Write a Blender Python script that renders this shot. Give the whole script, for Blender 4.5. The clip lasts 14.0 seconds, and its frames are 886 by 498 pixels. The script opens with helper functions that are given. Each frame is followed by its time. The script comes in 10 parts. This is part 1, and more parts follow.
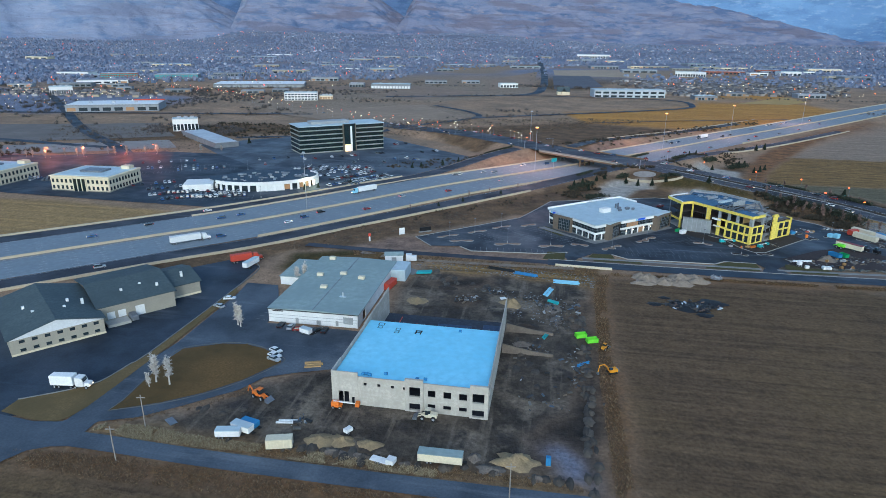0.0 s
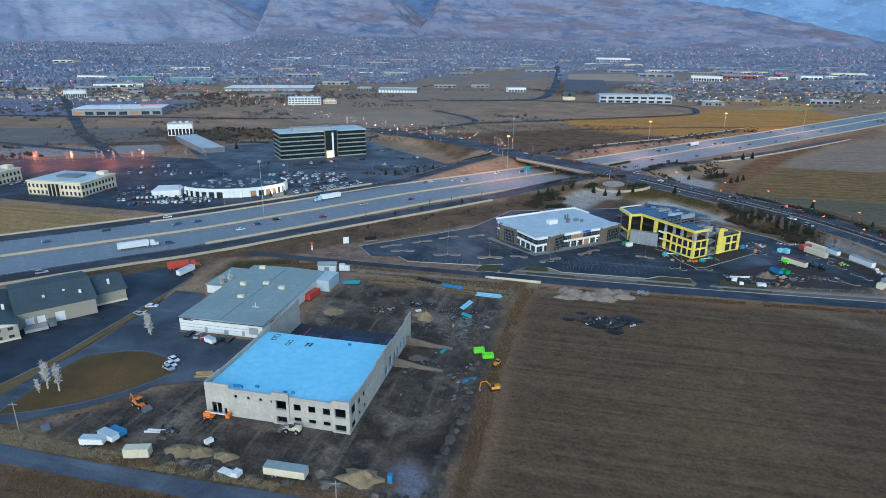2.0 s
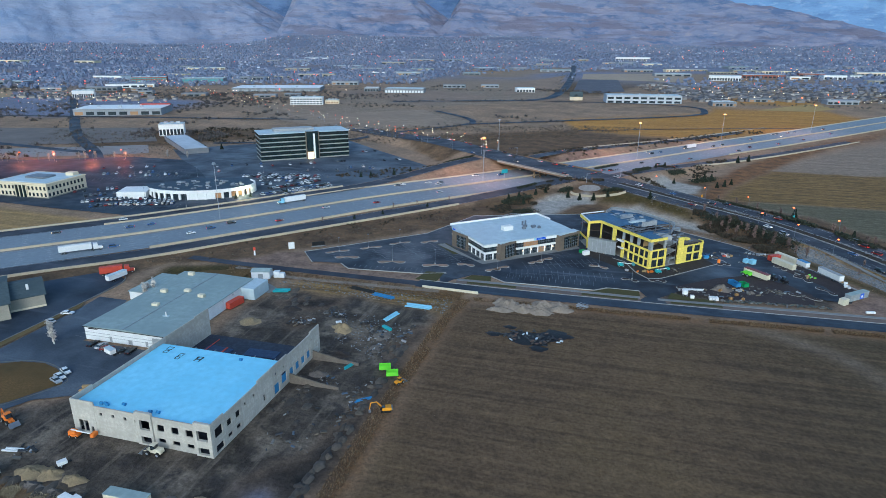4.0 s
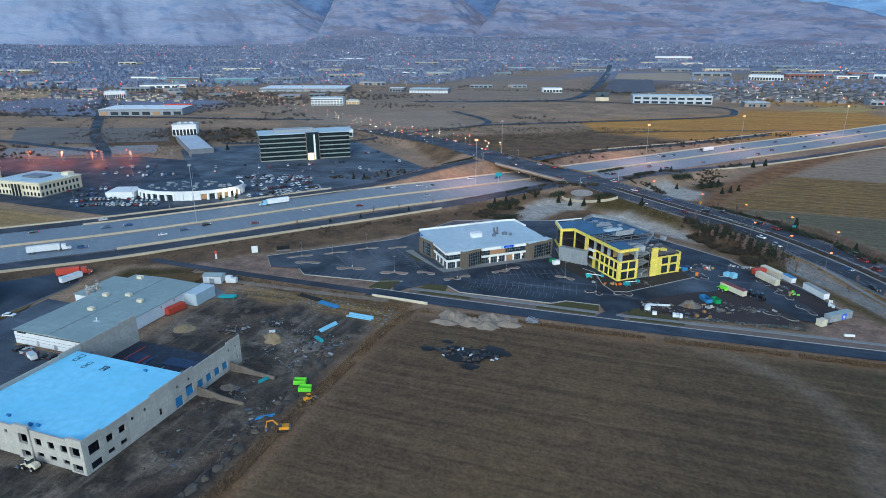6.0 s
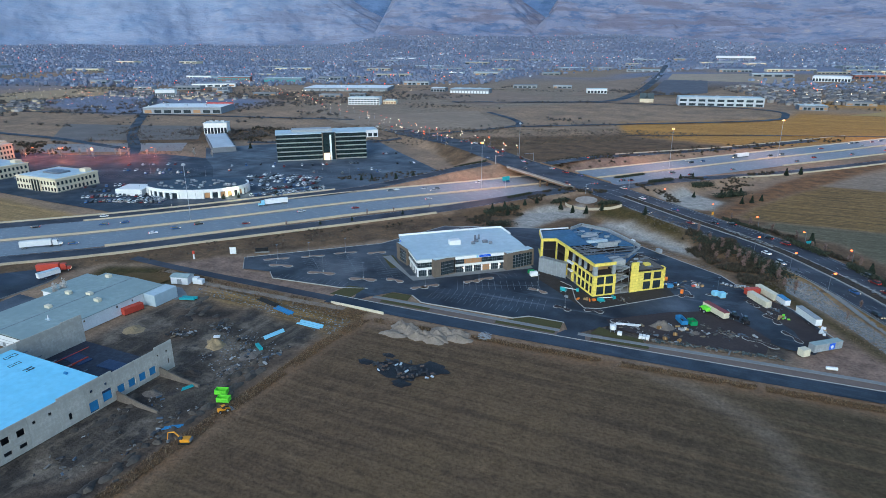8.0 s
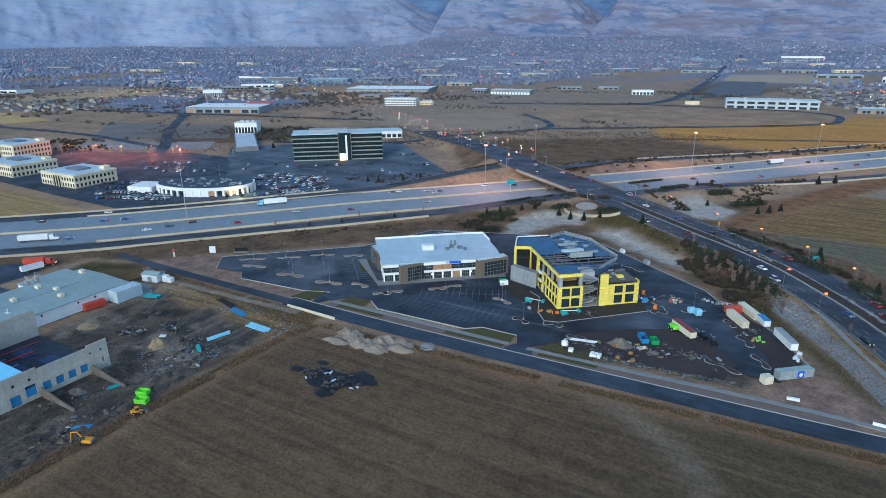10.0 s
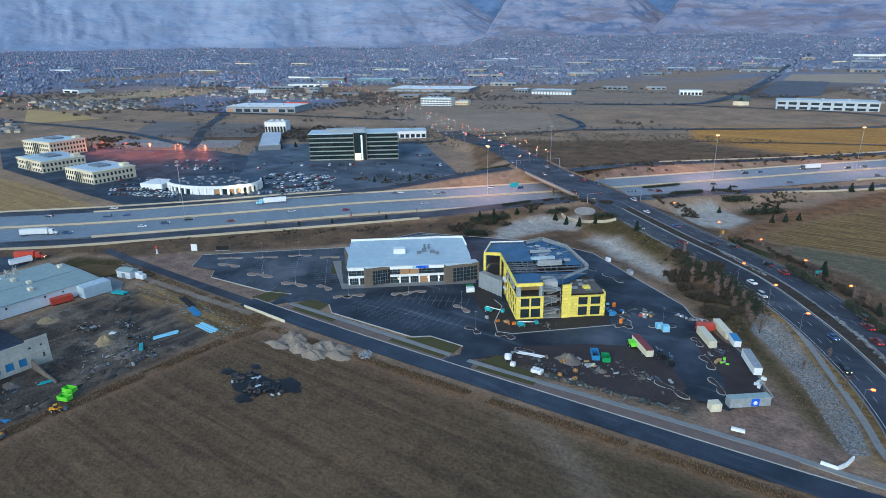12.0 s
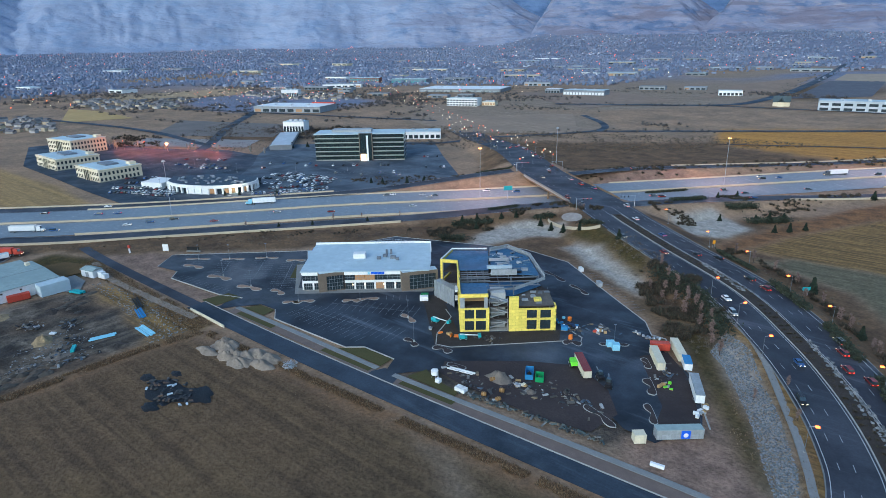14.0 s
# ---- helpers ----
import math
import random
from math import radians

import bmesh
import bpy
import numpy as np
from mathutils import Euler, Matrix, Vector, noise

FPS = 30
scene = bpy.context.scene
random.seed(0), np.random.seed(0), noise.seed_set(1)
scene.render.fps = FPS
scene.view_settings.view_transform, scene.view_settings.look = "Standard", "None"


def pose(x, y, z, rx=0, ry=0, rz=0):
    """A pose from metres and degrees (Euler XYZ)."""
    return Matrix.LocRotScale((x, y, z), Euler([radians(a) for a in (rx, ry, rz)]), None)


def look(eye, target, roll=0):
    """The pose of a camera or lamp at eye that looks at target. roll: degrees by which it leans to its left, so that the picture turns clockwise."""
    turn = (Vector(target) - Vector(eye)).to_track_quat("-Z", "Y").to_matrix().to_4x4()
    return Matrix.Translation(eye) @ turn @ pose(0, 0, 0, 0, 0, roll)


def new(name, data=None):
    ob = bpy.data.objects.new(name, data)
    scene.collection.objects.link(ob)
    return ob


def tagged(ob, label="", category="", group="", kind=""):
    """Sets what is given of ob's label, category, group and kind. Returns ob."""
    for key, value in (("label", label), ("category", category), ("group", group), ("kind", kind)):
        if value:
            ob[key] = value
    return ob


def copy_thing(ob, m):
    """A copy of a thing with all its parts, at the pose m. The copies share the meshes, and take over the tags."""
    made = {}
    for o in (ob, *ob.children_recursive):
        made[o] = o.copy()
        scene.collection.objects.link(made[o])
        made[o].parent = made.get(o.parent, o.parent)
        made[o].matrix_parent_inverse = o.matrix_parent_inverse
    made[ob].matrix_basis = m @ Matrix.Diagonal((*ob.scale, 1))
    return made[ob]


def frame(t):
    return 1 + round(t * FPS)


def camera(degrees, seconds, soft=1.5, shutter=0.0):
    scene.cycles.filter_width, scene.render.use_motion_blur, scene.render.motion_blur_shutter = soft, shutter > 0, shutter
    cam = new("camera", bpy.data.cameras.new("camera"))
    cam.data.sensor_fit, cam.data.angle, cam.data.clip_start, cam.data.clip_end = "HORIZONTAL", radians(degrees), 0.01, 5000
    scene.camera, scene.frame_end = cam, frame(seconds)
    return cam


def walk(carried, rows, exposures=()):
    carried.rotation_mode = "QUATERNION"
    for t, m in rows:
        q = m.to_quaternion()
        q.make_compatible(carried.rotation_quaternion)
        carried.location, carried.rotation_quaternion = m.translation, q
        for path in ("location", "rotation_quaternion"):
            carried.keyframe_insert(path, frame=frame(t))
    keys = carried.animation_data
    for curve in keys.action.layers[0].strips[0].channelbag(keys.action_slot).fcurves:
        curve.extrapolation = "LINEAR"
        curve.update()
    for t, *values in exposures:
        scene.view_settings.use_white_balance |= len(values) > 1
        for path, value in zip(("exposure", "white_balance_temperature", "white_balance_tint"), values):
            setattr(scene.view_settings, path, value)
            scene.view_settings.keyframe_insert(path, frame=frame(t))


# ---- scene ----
cam = camera(72.0, 14.0, 0.85)
PATH = [
    (0, (-8.200, 6.060, 95.940), (-8.532, 7.924, 95.296), 0.60),
    (0.5, (0.400, 11.300, 96.410), (0.069, 13.163, 95.763), 0.60),
    (1, (8.900, 16.600, 96.740), (8.567, 18.462, 96.091), 0.60),
    (1.5, (19.800, 20.000, 97.350), (19.441, 21.858, 96.698), 0.55),
    (1.6, (22.761, 18.809, 98.104), (22.391, 20.665, 97.454), 0.55),
    (1.7, (25.722, 17.619, 98.857), (25.340, 19.473, 98.210), 0.55),
    (1.8, (28.684, 16.428, 99.611), (28.290, 18.280, 98.967), 0.55),
    (1.9, (31.645, 15.238, 100.364), (31.239, 17.088, 99.723), 0.55),
    (2, (34.606, 14.047, 101.118), (34.189, 15.895, 100.479), 0.55),
    (2.5, (43.548, 19.351, 101.201), (43.093, 21.190, 100.562), 0.50),
    (3, (52.222, 24.972, 101.159), (51.748, 26.807, 100.519), 0.45),
    (5.5, (94.485, 52.141, 100.908), (93.912, 53.947, 100.267), 0.10),
    (6, (102.733, 57.729, 100.883), (102.108, 59.518, 100.242), 0.00),
    (6.5, (110.915, 63.445, 100.802), (110.242, 65.217, 100.161), 0.00),
    (7, (119.090, 69.535, 100.838), (118.377, 71.291, 100.197), -0.10),
    (7.5, (126.914, 75.489, 101.110), (126.159, 77.226, 100.468), -0.10),
    (8, (134.623, 81.909, 101.202), (133.829, 83.629, 100.560), -0.10),
    (10.5, (173.643, 113.617, 100.289), (172.643, 115.228, 99.651), -0.40),
    (11, (181.024, 120.367, 99.949), (179.984, 121.952, 99.312), -0.50),
    (11.5, (187.755, 127.920, 99.623), (186.679, 129.481, 98.987), -0.70),
    (12, (194.073, 135.479, 99.437), (192.961, 137.015, 98.800), -0.70),
    (12.5, (200.023, 143.209, 99.072), (198.878, 144.720, 98.436), -0.80),
    (13, (206.042, 150.948, 98.628), (204.864, 152.434, 97.993), -0.80),
    (13.5, (211.824, 159.052, 98.330), (210.618, 160.516, 97.695), -0.90),
    (14, (217.313, 167.428, 97.959), (216.081, 168.871, 97.325), -1.00),
]
walk(cam, [(t, look(eye, target, roll)) for t, eye, target, roll in PATH], [(0.0, 0.98, 5780, -2), (14.0, 1.1, 5740, -2)])


# ---- world, sun and exposure ----
SUN_UP, SUN_TURN = 26.0, 172.0
world = bpy.data.worlds.new("dusk_sky")
scene.world = world
world.use_nodes = True
wn = world.node_tree.nodes
sky = wn.new("ShaderNodeTexSky")
sky.sky_type, sky.sun_disc = "NISHITA", False
sky.sun_elevation, sky.sun_rotation = radians(SUN_UP), radians(SUN_TURN)
sky.air_density, sky.dust_density, sky.ozone_density = 1.0, 1.0, 2.5
wn["Background"].inputs["Strength"].default_value = 0.13
world.node_tree.links.new(sky.outputs["Color"], wn["Background"].inputs["Color"])
sun = new("sun", bpy.data.lights.new("sun", "SUN"))
sun.data.energy, sun.data.angle, sun.data.color = 0.75, radians(40), (1.0, 0.96, 0.92)
sun.matrix_world = look((0, 0, 0), (-math.sin(radians(SUN_TURN)) * math.cos(radians(SUN_UP)), -math.cos(radians(SUN_TURN)) * math.cos(radians(SUN_UP)), -math.sin(radians(SUN_UP))))


# ---- materials ----
def socket(tree, node, key, value):
    if isinstance(value, bpy.types.NodeSocket):
        tree.links.new(value, node.inputs[key])
    else:
        node.inputs[key].default_value = value


def node(tree, kind, **sockets):
    n = tree.nodes.new(kind)
    for key, value in sockets.items():
        socket(tree, n, key.replace("_", " "), value)
    return n


def rgba(c):
    return (c[0], c[1], c[2], 1.0)


def mixed(tree, factor, a, b):
    n = tree.nodes.new("ShaderNodeMix")
    n.data_type = "RGBA"
    socket(tree, n, 0, factor)
    socket(tree, n, 6, rgba(a) if isinstance(a, tuple) else a)
    socket(tree, n, 7, rgba(b) if isinstance(b, tuple) else b)
    return n.outputs[2]


def spotted(tree, where, scale, low, high, detail=4.0):
    """Noise between two levels, as a factor from 0 to 1."""
    n = node(tree, "ShaderNodeTexNoise", Vector=where, Scale=scale, Detail=detail, Roughness=0.6)
    r = node(tree, "ShaderNodeMapRange", Value=n.outputs["Fac"])
    r.inputs["From Min"].default_value, r.inputs["From Max"].default_value = low, high
    return r.outputs["Result"]


def surface(name, base, second=None, scale=0.5, rough=0.8, metal=0.0, fine=6.0, bump=0.05, shift=0.06, coords="Object", spec=0.18):
    """A worn surface: two base colours in patches, fine grain, relief, and a small change from object to object."""
    m = bpy.data.materials.new(name)
    m.use_nodes = True
    tree = m.node_tree
    out = tree.nodes["Principled BSDF"]
    where = node(tree, "ShaderNodeTexCoord").outputs["Object"] if coords == "Object" else node(tree, "ShaderNodeNewGeometry").outputs["Position"]
    second = second or tuple(0.78 * c for c in base)
    colour = mixed(tree, spotted(tree, where, scale, 0.35, 0.68), base, second)
    grain = spotted(tree, where, fine, 0.3, 0.7)
    colour = mixed(tree, grain, colour, tuple(0.5 * (a + b) * 0.86 for a, b in zip(base, second)))
    if shift:
        rnd = node(tree, "ShaderNodeObjectInfo").outputs["Random"]
        level = node(tree, "ShaderNodeMapRange", Value=rnd)
        level.inputs["To Min"].default_value, level.inputs["To Max"].default_value = 1 - shift, 1 + shift
        hsv = node(tree, "ShaderNodeHueSaturation", Value=level.outputs["Result"], Color=colour)
        colour = hsv.outputs["Color"]
    tree.links.new(colour, out.inputs["Base Color"])
    out.inputs["Metallic"].default_value = metal
    out.inputs["Specular IOR Level"].default_value = spec
    r = node(tree, "ShaderNodeMapRange", Value=grain)
    r.inputs["To Min"].default_value, r.inputs["To Max"].default_value = max(0.02, rough - 0.08), min(1.0, rough + 0.08)
    tree.links.new(r.outputs["Result"], out.inputs["Roughness"])
    if bump:
        b = node(tree, "ShaderNodeBump", Height=grain, Strength=0.5, Distance=bump)
        tree.links.new(b.outputs["Normal"], out.inputs["Normal"])
    return m


def glow(name, colour, strength):
    m = bpy.data.materials.new(name)
    m.use_nodes = True
    p = m.node_tree.nodes["Principled BSDF"]
    p.inputs["Base Color"].default_value = rgba(colour)
    p.inputs["Emission Color"].default_value = rgba(colour)
    p.inputs["Emission Strength"].default_value = strength
    return m


def island(name, colours, rough=0.85, spread=0.35, fine=0.6):
    """Joined small pieces, each with its own shade."""
    m = bpy.data.materials.new(name)
    m.use_nodes = True
    tree = m.node_tree
    rnd = node(tree, "ShaderNodeNewGeometry").outputs["Random Per Island"]
    ramp = node(tree, "ShaderNodeValToRGB", Fac=rnd)
    ramp.color_ramp.interpolation = "CONSTANT"
    stops = ramp.color_ramp.elements
    while len(stops) < len(colours):
        stops.new(0.5)
    for i, c in enumerate(colours):
        stops[i].position, stops[i].color = i / len(colours), rgba(c)
    where = node(tree, "ShaderNodeNewGeometry").outputs["Position"]
    grain = spotted(tree, where, fine, 0.3, 0.7)
    dim = node(tree, "ShaderNodeMapRange", Value=grain)
    dim.inputs["To Min"].default_value, dim.inputs["To Max"].default_value = 1 - spread, 1.0
    hsv = node(tree, "ShaderNodeHueSaturation", Value=dim.outputs["Result"], Color=ramp.outputs["Color"])
    tree.links.new(hsv.outputs["Color"], tree.nodes["Principled BSDF"].inputs["Base Color"])
    tree.nodes["Principled BSDF"].inputs["Roughness"].default_value = rough
    return m


def paving(name, dusty, middle, dark, spec=0.16):
    """Asphalt: broad dusty and dark blotches, sealed patches, fine speckle."""
    m = bpy.data.materials.new(name)
    m.use_nodes = True
    tree = m.node_tree
    out = tree.nodes["Principled BSDF"]
    where = node(tree, "ShaderNodeNewGeometry").outputs["Position"]
    c = mixed(tree, spotted(tree, where, 0.035, 0.42, 0.6, 9.0), middle, dark)
    c = mixed(tree, spotted(tree, where, 0.022, 0.56, 0.7, 8.0), c, dusty)
    streak = node(tree, "ShaderNodeMapping", Vector=where)
    streak.inputs["Rotation"].default_value = (0, 0, radians(40))
    streak.inputs["Scale"].default_value = (0.12, 1.0, 1.0)
    c = mixed(tree, spotted(tree, streak.outputs["Vector"], 0.16, 0.58, 0.72, 6.0), c, dusty)
    speck = spotted(tree, where, 1.6, 0.3, 0.7, 4.0)
    level = node(tree, "ShaderNodeMapRange", Value=speck)
    level.inputs["To Min"].default_value, level.inputs["To Max"].default_value = 0.82, 1.15
    c = node(tree, "ShaderNodeHueSaturation", Value=level.outputs["Result"], Color=c).outputs["Color"]
    tree.links.new(c, out.inputs["Base Color"])
    rough = node(tree, "ShaderNodeMapRange", Value=spotted(tree, where, 0.05, 0.35, 0.65, 6.0))
    rough.inputs["To Min"].default_value, rough.inputs["To Max"].default_value = 0.55, 0.9
    tree.links.new(rough.outputs["Result"], out.inputs["Roughness"])
    out.inputs["Specular IOR Level"].default_value = spec
    return m


M = {
    "asphalt": paving("asphalt", (0.085, 0.098, 0.122), (0.034, 0.043, 0.059), (0.009, 0.012, 0.019), 0.3),
    "old_asphalt": paving("old_asphalt", (0.08, 0.083, 0.1), (0.05, 0.054, 0.068), (0.03, 0.033, 0.043)),
    "faded": surface("faded_paint", (0.3, 0.31, 0.33), (0.13, 0.137, 0.15), 0.25, 0.75, fine=1.0, bump=0, coords="World"),
    "street": paving("street_asphalt", (0.066, 0.08, 0.102), (0.042, 0.054, 0.074), (0.022, 0.03, 0.042)),
    "worn": paving("worn_asphalt", (0.13, 0.145, 0.168), (0.086, 0.102, 0.126), (0.044, 0.054, 0.07)),
    "highway": surface("highway_concrete", (0.215, 0.248, 0.282), (0.17, 0.2, 0.23), 0.035, 0.8, fine=0.4, bump=0.02, coords="World"),
    "barrier": surface("barrier_concrete", (0.5, 0.42, 0.3), (0.42, 0.35, 0.26), 0.2, 0.85, fine=1.5),
    "concrete": surface("tilt_up_concrete", (0.5, 0.47, 0.42), (0.33, 0.31, 0.275), 0.3, 0.85, fine=1.2, bump=0.02, shift=0.09),
    "kerb": surface("kerb_concrete", (0.40, 0.39, 0.36), (0.3, 0.29, 0.27), 0.3, 0.85, fine=2.0, coords="World"),
    "walk": surface("sidewalk_concrete", (0.24, 0.238, 0.23), (0.17, 0.17, 0.168), 0.2, 0.85, fine=1.2, coords="World"),
    "paint": surface("road_paint", (0.55, 0.56, 0.57), (0.36, 0.37, 0.38), 0.4, 0.7, fine=3.0, bump=0, coords="World"),
    "membrane": surface("blue_roof_membrane", (0.2, 0.54, 0.73), (0.27, 0.6, 0.77), 0.07, 0.5, fine=0.5, bump=0.01),
    "dark": surface("dark_opening", (0.012, 0.013, 0.015), (0.02, 0.02, 0.022), 0.5, 0.6),
    "steel": surface("grey_steel", (0.22, 0.24, 0.27), (0.16, 0.17, 0.19), 0.5, 0.5, 0.5),
    "galv": surface("galvanised_steel", (0.45, 0.47, 0.5), (0.36, 0.38, 0.4), 0.8, 0.45, 0.6),
    "white_metal": surface("white_metal_siding", (0.72, 0.73, 0.74), (0.6, 0.61, 0.62), 0.3, 0.55, fine=1.5),
    "white_paint": surface("white_paint", (0.78, 0.78, 0.77), (0.66, 0.66, 0.65), 0.4, 0.6, fine=2.0),
    "grey_roof": surface("grey_green_roof", (0.3, 0.368, 0.358), (0.225, 0.285, 0.285), 0.06, 0.8, fine=0.5, bump=0.02),
    "dark_roof": surface("dark_shingle_roof", (0.085, 0.11, 0.118), (0.058, 0.076, 0.083), 0.1, 0.8, fine=0.9, bump=0.03),
    "white_roof": surface("white_roof_membrane", (0.46, 0.54, 0.58), (0.37, 0.45, 0.5), 0.08, 0.6, fine=0.4),
    "cream": surface("cream_stucco", (0.72, 0.62, 0.45), (0.6, 0.52, 0.38), 0.15, 0.85, fine=1.0),
    "tan_block": surface("tan_block_wall", (0.36, 0.33, 0.27), (0.29, 0.265, 0.22), 0.3, 0.9, fine=2.5),
    "brown_stone": surface("brown_stone_tile", (0.17, 0.135, 0.105), (0.12, 0.098, 0.08), 0.6, 0.8, fine=2.5),
    "glass": surface("dark_glass", (0.03, 0.045, 0.055), (0.02, 0.03, 0.038), 0.3, 0.12, fine=0.3, bump=0, spec=0.9),
    "green_glass": surface("green_glass", (0.014, 0.03, 0.032), (0.009, 0.018, 0.02), 0.15, 0.12, fine=0.3, bump=0, spec=0.9),
    "yellow": surface("yellow_sheathing", (0.88, 0.7, 0.14), (0.78, 0.62, 0.13), 0.3, 0.7, fine=1.2, shift=0.05),
    "blue_deck": surface("blue_roof_deck", (0.055, 0.14, 0.26), (0.028, 0.07, 0.13), 0.15, 0.55, fine=0.8),
    "net": surface("grey_sheeting", (0.36, 0.38, 0.4), (0.27, 0.29, 0.31), 0.5, 0.6, fine=1.0),
    "beige": surface("beige_paint", (0.66, 0.60, 0.45), (0.56, 0.5, 0.38), 0.4, 0.55, fine=2.0),
    "rust_red": surface("red_paint", (0.52, 0.075, 0.045), (0.42, 0.06, 0.04), 0.4, 0.5, fine=2.0),
    "maroon": surface("maroon_paint", (0.2, 0.035, 0.035), (0.15, 0.03, 0.03), 0.4, 0.5),
    "orange": surface("orange_paint", (0.75, 0.2, 0.03), (0.6, 0.16, 0.03), 0.5, 0.5),
    "cat_yellow": surface("machine_yellow", (0.72, 0.31, 0.02), (0.56, 0.24, 0.02), 0.6, 0.5),
    "lime": surface("lime_green_paint", (0.22, 0.75, 0.05), (0.18, 0.6, 0.05), 0.5, 0.5),
    "green": surface("green_paint", (0.03, 0.3, 0.1), (0.03, 0.22, 0.08), 0.5, 0.5),
    "blue": surface("blue_paint", (0.05, 0.22, 0.45), (0.04, 0.17, 0.35), 0.5, 0.5),
    "sign_blue": surface("bright_blue_sign", (0.02, 0.12, 0.75), (0.02, 0.1, 0.6), 0.5, 0.4),
    "sky_blue": surface("pale_blue_wrap", (0.3, 0.6, 0.75), (0.24, 0.5, 0.64), 0.6, 0.5),
    "teal": surface("teal_pipe", (0.05, 0.35, 0.38), (0.04, 0.28, 0.3), 0.6, 0.5),
    "rubber": surface("black_rubber", (0.02, 0.02, 0.02), (0.03, 0.03, 0.03), 2.0, 0.85),
    "sand": surface("pale_sand", (0.34, 0.25, 0.14), (0.19, 0.142, 0.088), 0.5, 0.95, fine=2.0, bump=0.15),
    "gravel": surface("grey_gravel", (0.19, 0.16, 0.135), (0.115, 0.097, 0.083), 0.6, 0.95, fine=2.5, bump=0.2),
    "mud": surface("dark_mud", (0.06, 0.048, 0.04), (0.034, 0.028, 0.025), 0.3, 0.9, fine=2.0, bump=0.15),
    "lawn": surface("dormant_lawn", (0.17, 0.096, 0.036), (0.052, 0.04, 0.016), 0.055, 0.95, fine=1.5, bump=0.05, coords="World"),
    "green_lawn": surface("green_brown_lawn", (0.062, 0.062, 0.022), (0.085, 0.068, 0.028), 0.25, 0.95, fine=2.0, bump=0.05, coords="World"),
    "yard": surface("purplish_dirt", (0.066, 0.05, 0.047), (0.034, 0.027, 0.028), 0.12, 0.95, fine=1.2, bump=0.1, coords="World"),
    "wood": surface("raw_timber", (0.42, 0.28, 0.13), (0.32, 0.21, 0.1), 0.6, 0.8),
    "bark": surface("pale_bark", (0.34, 0.3, 0.26), (0.26, 0.23, 0.2), 2.0, 0.9),
    "twig": surface("bare_twigs", (0.4, 0.37, 0.34), (0.3, 0.27, 0.25), 1.0, 0.95),
    "conifer": surface("conifer_needles", (0.028, 0.04, 0.026), (0.02, 0.028, 0.02), 1.2, 0.95, fine=4.0),
    "scrub": surface("dry_scrub", (0.085, 0.06, 0.042), (0.055, 0.042, 0.032), 0.8, 0.95, fine=3.0),
    "weeds": surface("orange_weeds", (0.27, 0.15, 0.06), (0.2, 0.115, 0.05), 0.4, 0.95, fine=3.0),
    "lamp_orange": glow("sodium_lamp", (1.0, 0.12, 0.022), 3.4),
    "lamp_amber": glow("amber_lamp", (1.0, 0.36, 0.08), 2.6),
    "lamp_white": glow("white_lamp", (1.0, 0.72, 0.42), 2.0),
    "lamp_red": glow("red_lamp", (1.0, 0.05, 0.03), 1.6),
    "warm_room": glow("lit_room", (1.0, 0.5, 0.19), 0.15),
}


def add_panels(m, wide, high, dark):
    """Board joints over a surface: thin darker seams on a running grid."""
    tree = m.node_tree
    out = tree.nodes["Principled BSDF"]
    link = out.inputs["Base Color"].links[0]
    source = link.from_socket
    geo = node(tree, "ShaderNodeTexCoord").outputs["Object"]
    brick = node(tree, "ShaderNodeTexBrick", Vector=geo, Scale=1.0)
    turn = node(tree, "ShaderNodeMapping", Vector=geo)
    turn.inputs["Rotation"].default_value = (radians(90), 0, 0)
    tree.links.new(turn.outputs["Vector"], brick.inputs["Vector"])
    brick.inputs["Brick Width"].default_value, brick.inputs["Row Height"].default_value = wide, high
    brick.inputs["Mortar Size"].default_value = 0.035
    brick.inputs["Color1"].default_value, brick.inputs["Color2"].default_value, brick.inputs["Mortar"].default_value = (1, 1, 1, 1), (0.86, 0.86, 0.84, 1), (dark, dark, dark, 1)
    n = tree.nodes.new("ShaderNodeMix")
    n.data_type, n.blend_type = "RGBA", "MULTIPLY"
    n.inputs[0].default_value = 1.0
    tree.links.new(source, n.inputs[6])
    tree.links.new(brick.outputs["Color"], n.inputs[7])
    tree.links.new(n.outputs[2], out.inputs["Base Color"])


add_panels(M["yellow"], 2.4, 1.2, 0.55)
add_panels(M["net"], 2.4, 1.6, 0.7)
M["sheet"] = surface("pale_scaffold_sheet", (0.27, 0.29, 0.31), (0.2, 0.215, 0.23), 0.3, 0.7, fine=0.8)
M["dark_slab"] = surface("dark_sheeted_floor", (0.035, 0.04, 0.058), (0.018, 0.02, 0.03), 0.2, 0.6, fine=0.7)
M["tarp"] = surface("dark_blue_tarp", (0.03, 0.055, 0.12), (0.02, 0.035, 0.075), 0.4, 0.5, fine=1.0)
M["deck_pale"] = surface("pale_blue_deck", (0.1, 0.17, 0.24), (0.06, 0.11, 0.16), 0.3, 0.6, fine=1.0)
M["terrace"] = surface("dusty_roof_deck", (0.15, 0.125, 0.1), (0.07, 0.068, 0.07), 0.4, 0.85, fine=1.2)
M["core_board"] = surface("grey_core_board", (0.44, 0.44, 0.42), (0.33, 0.33, 0.32), 0.5, 0.8, fine=1.5)
M["straw_lawn"] = surface("dry_straw_lawn", (0.2, 0.135, 0.062), (0.088, 0.068, 0.03), 0.09, 0.95, fine=1.5, bump=0.05, coords="World")
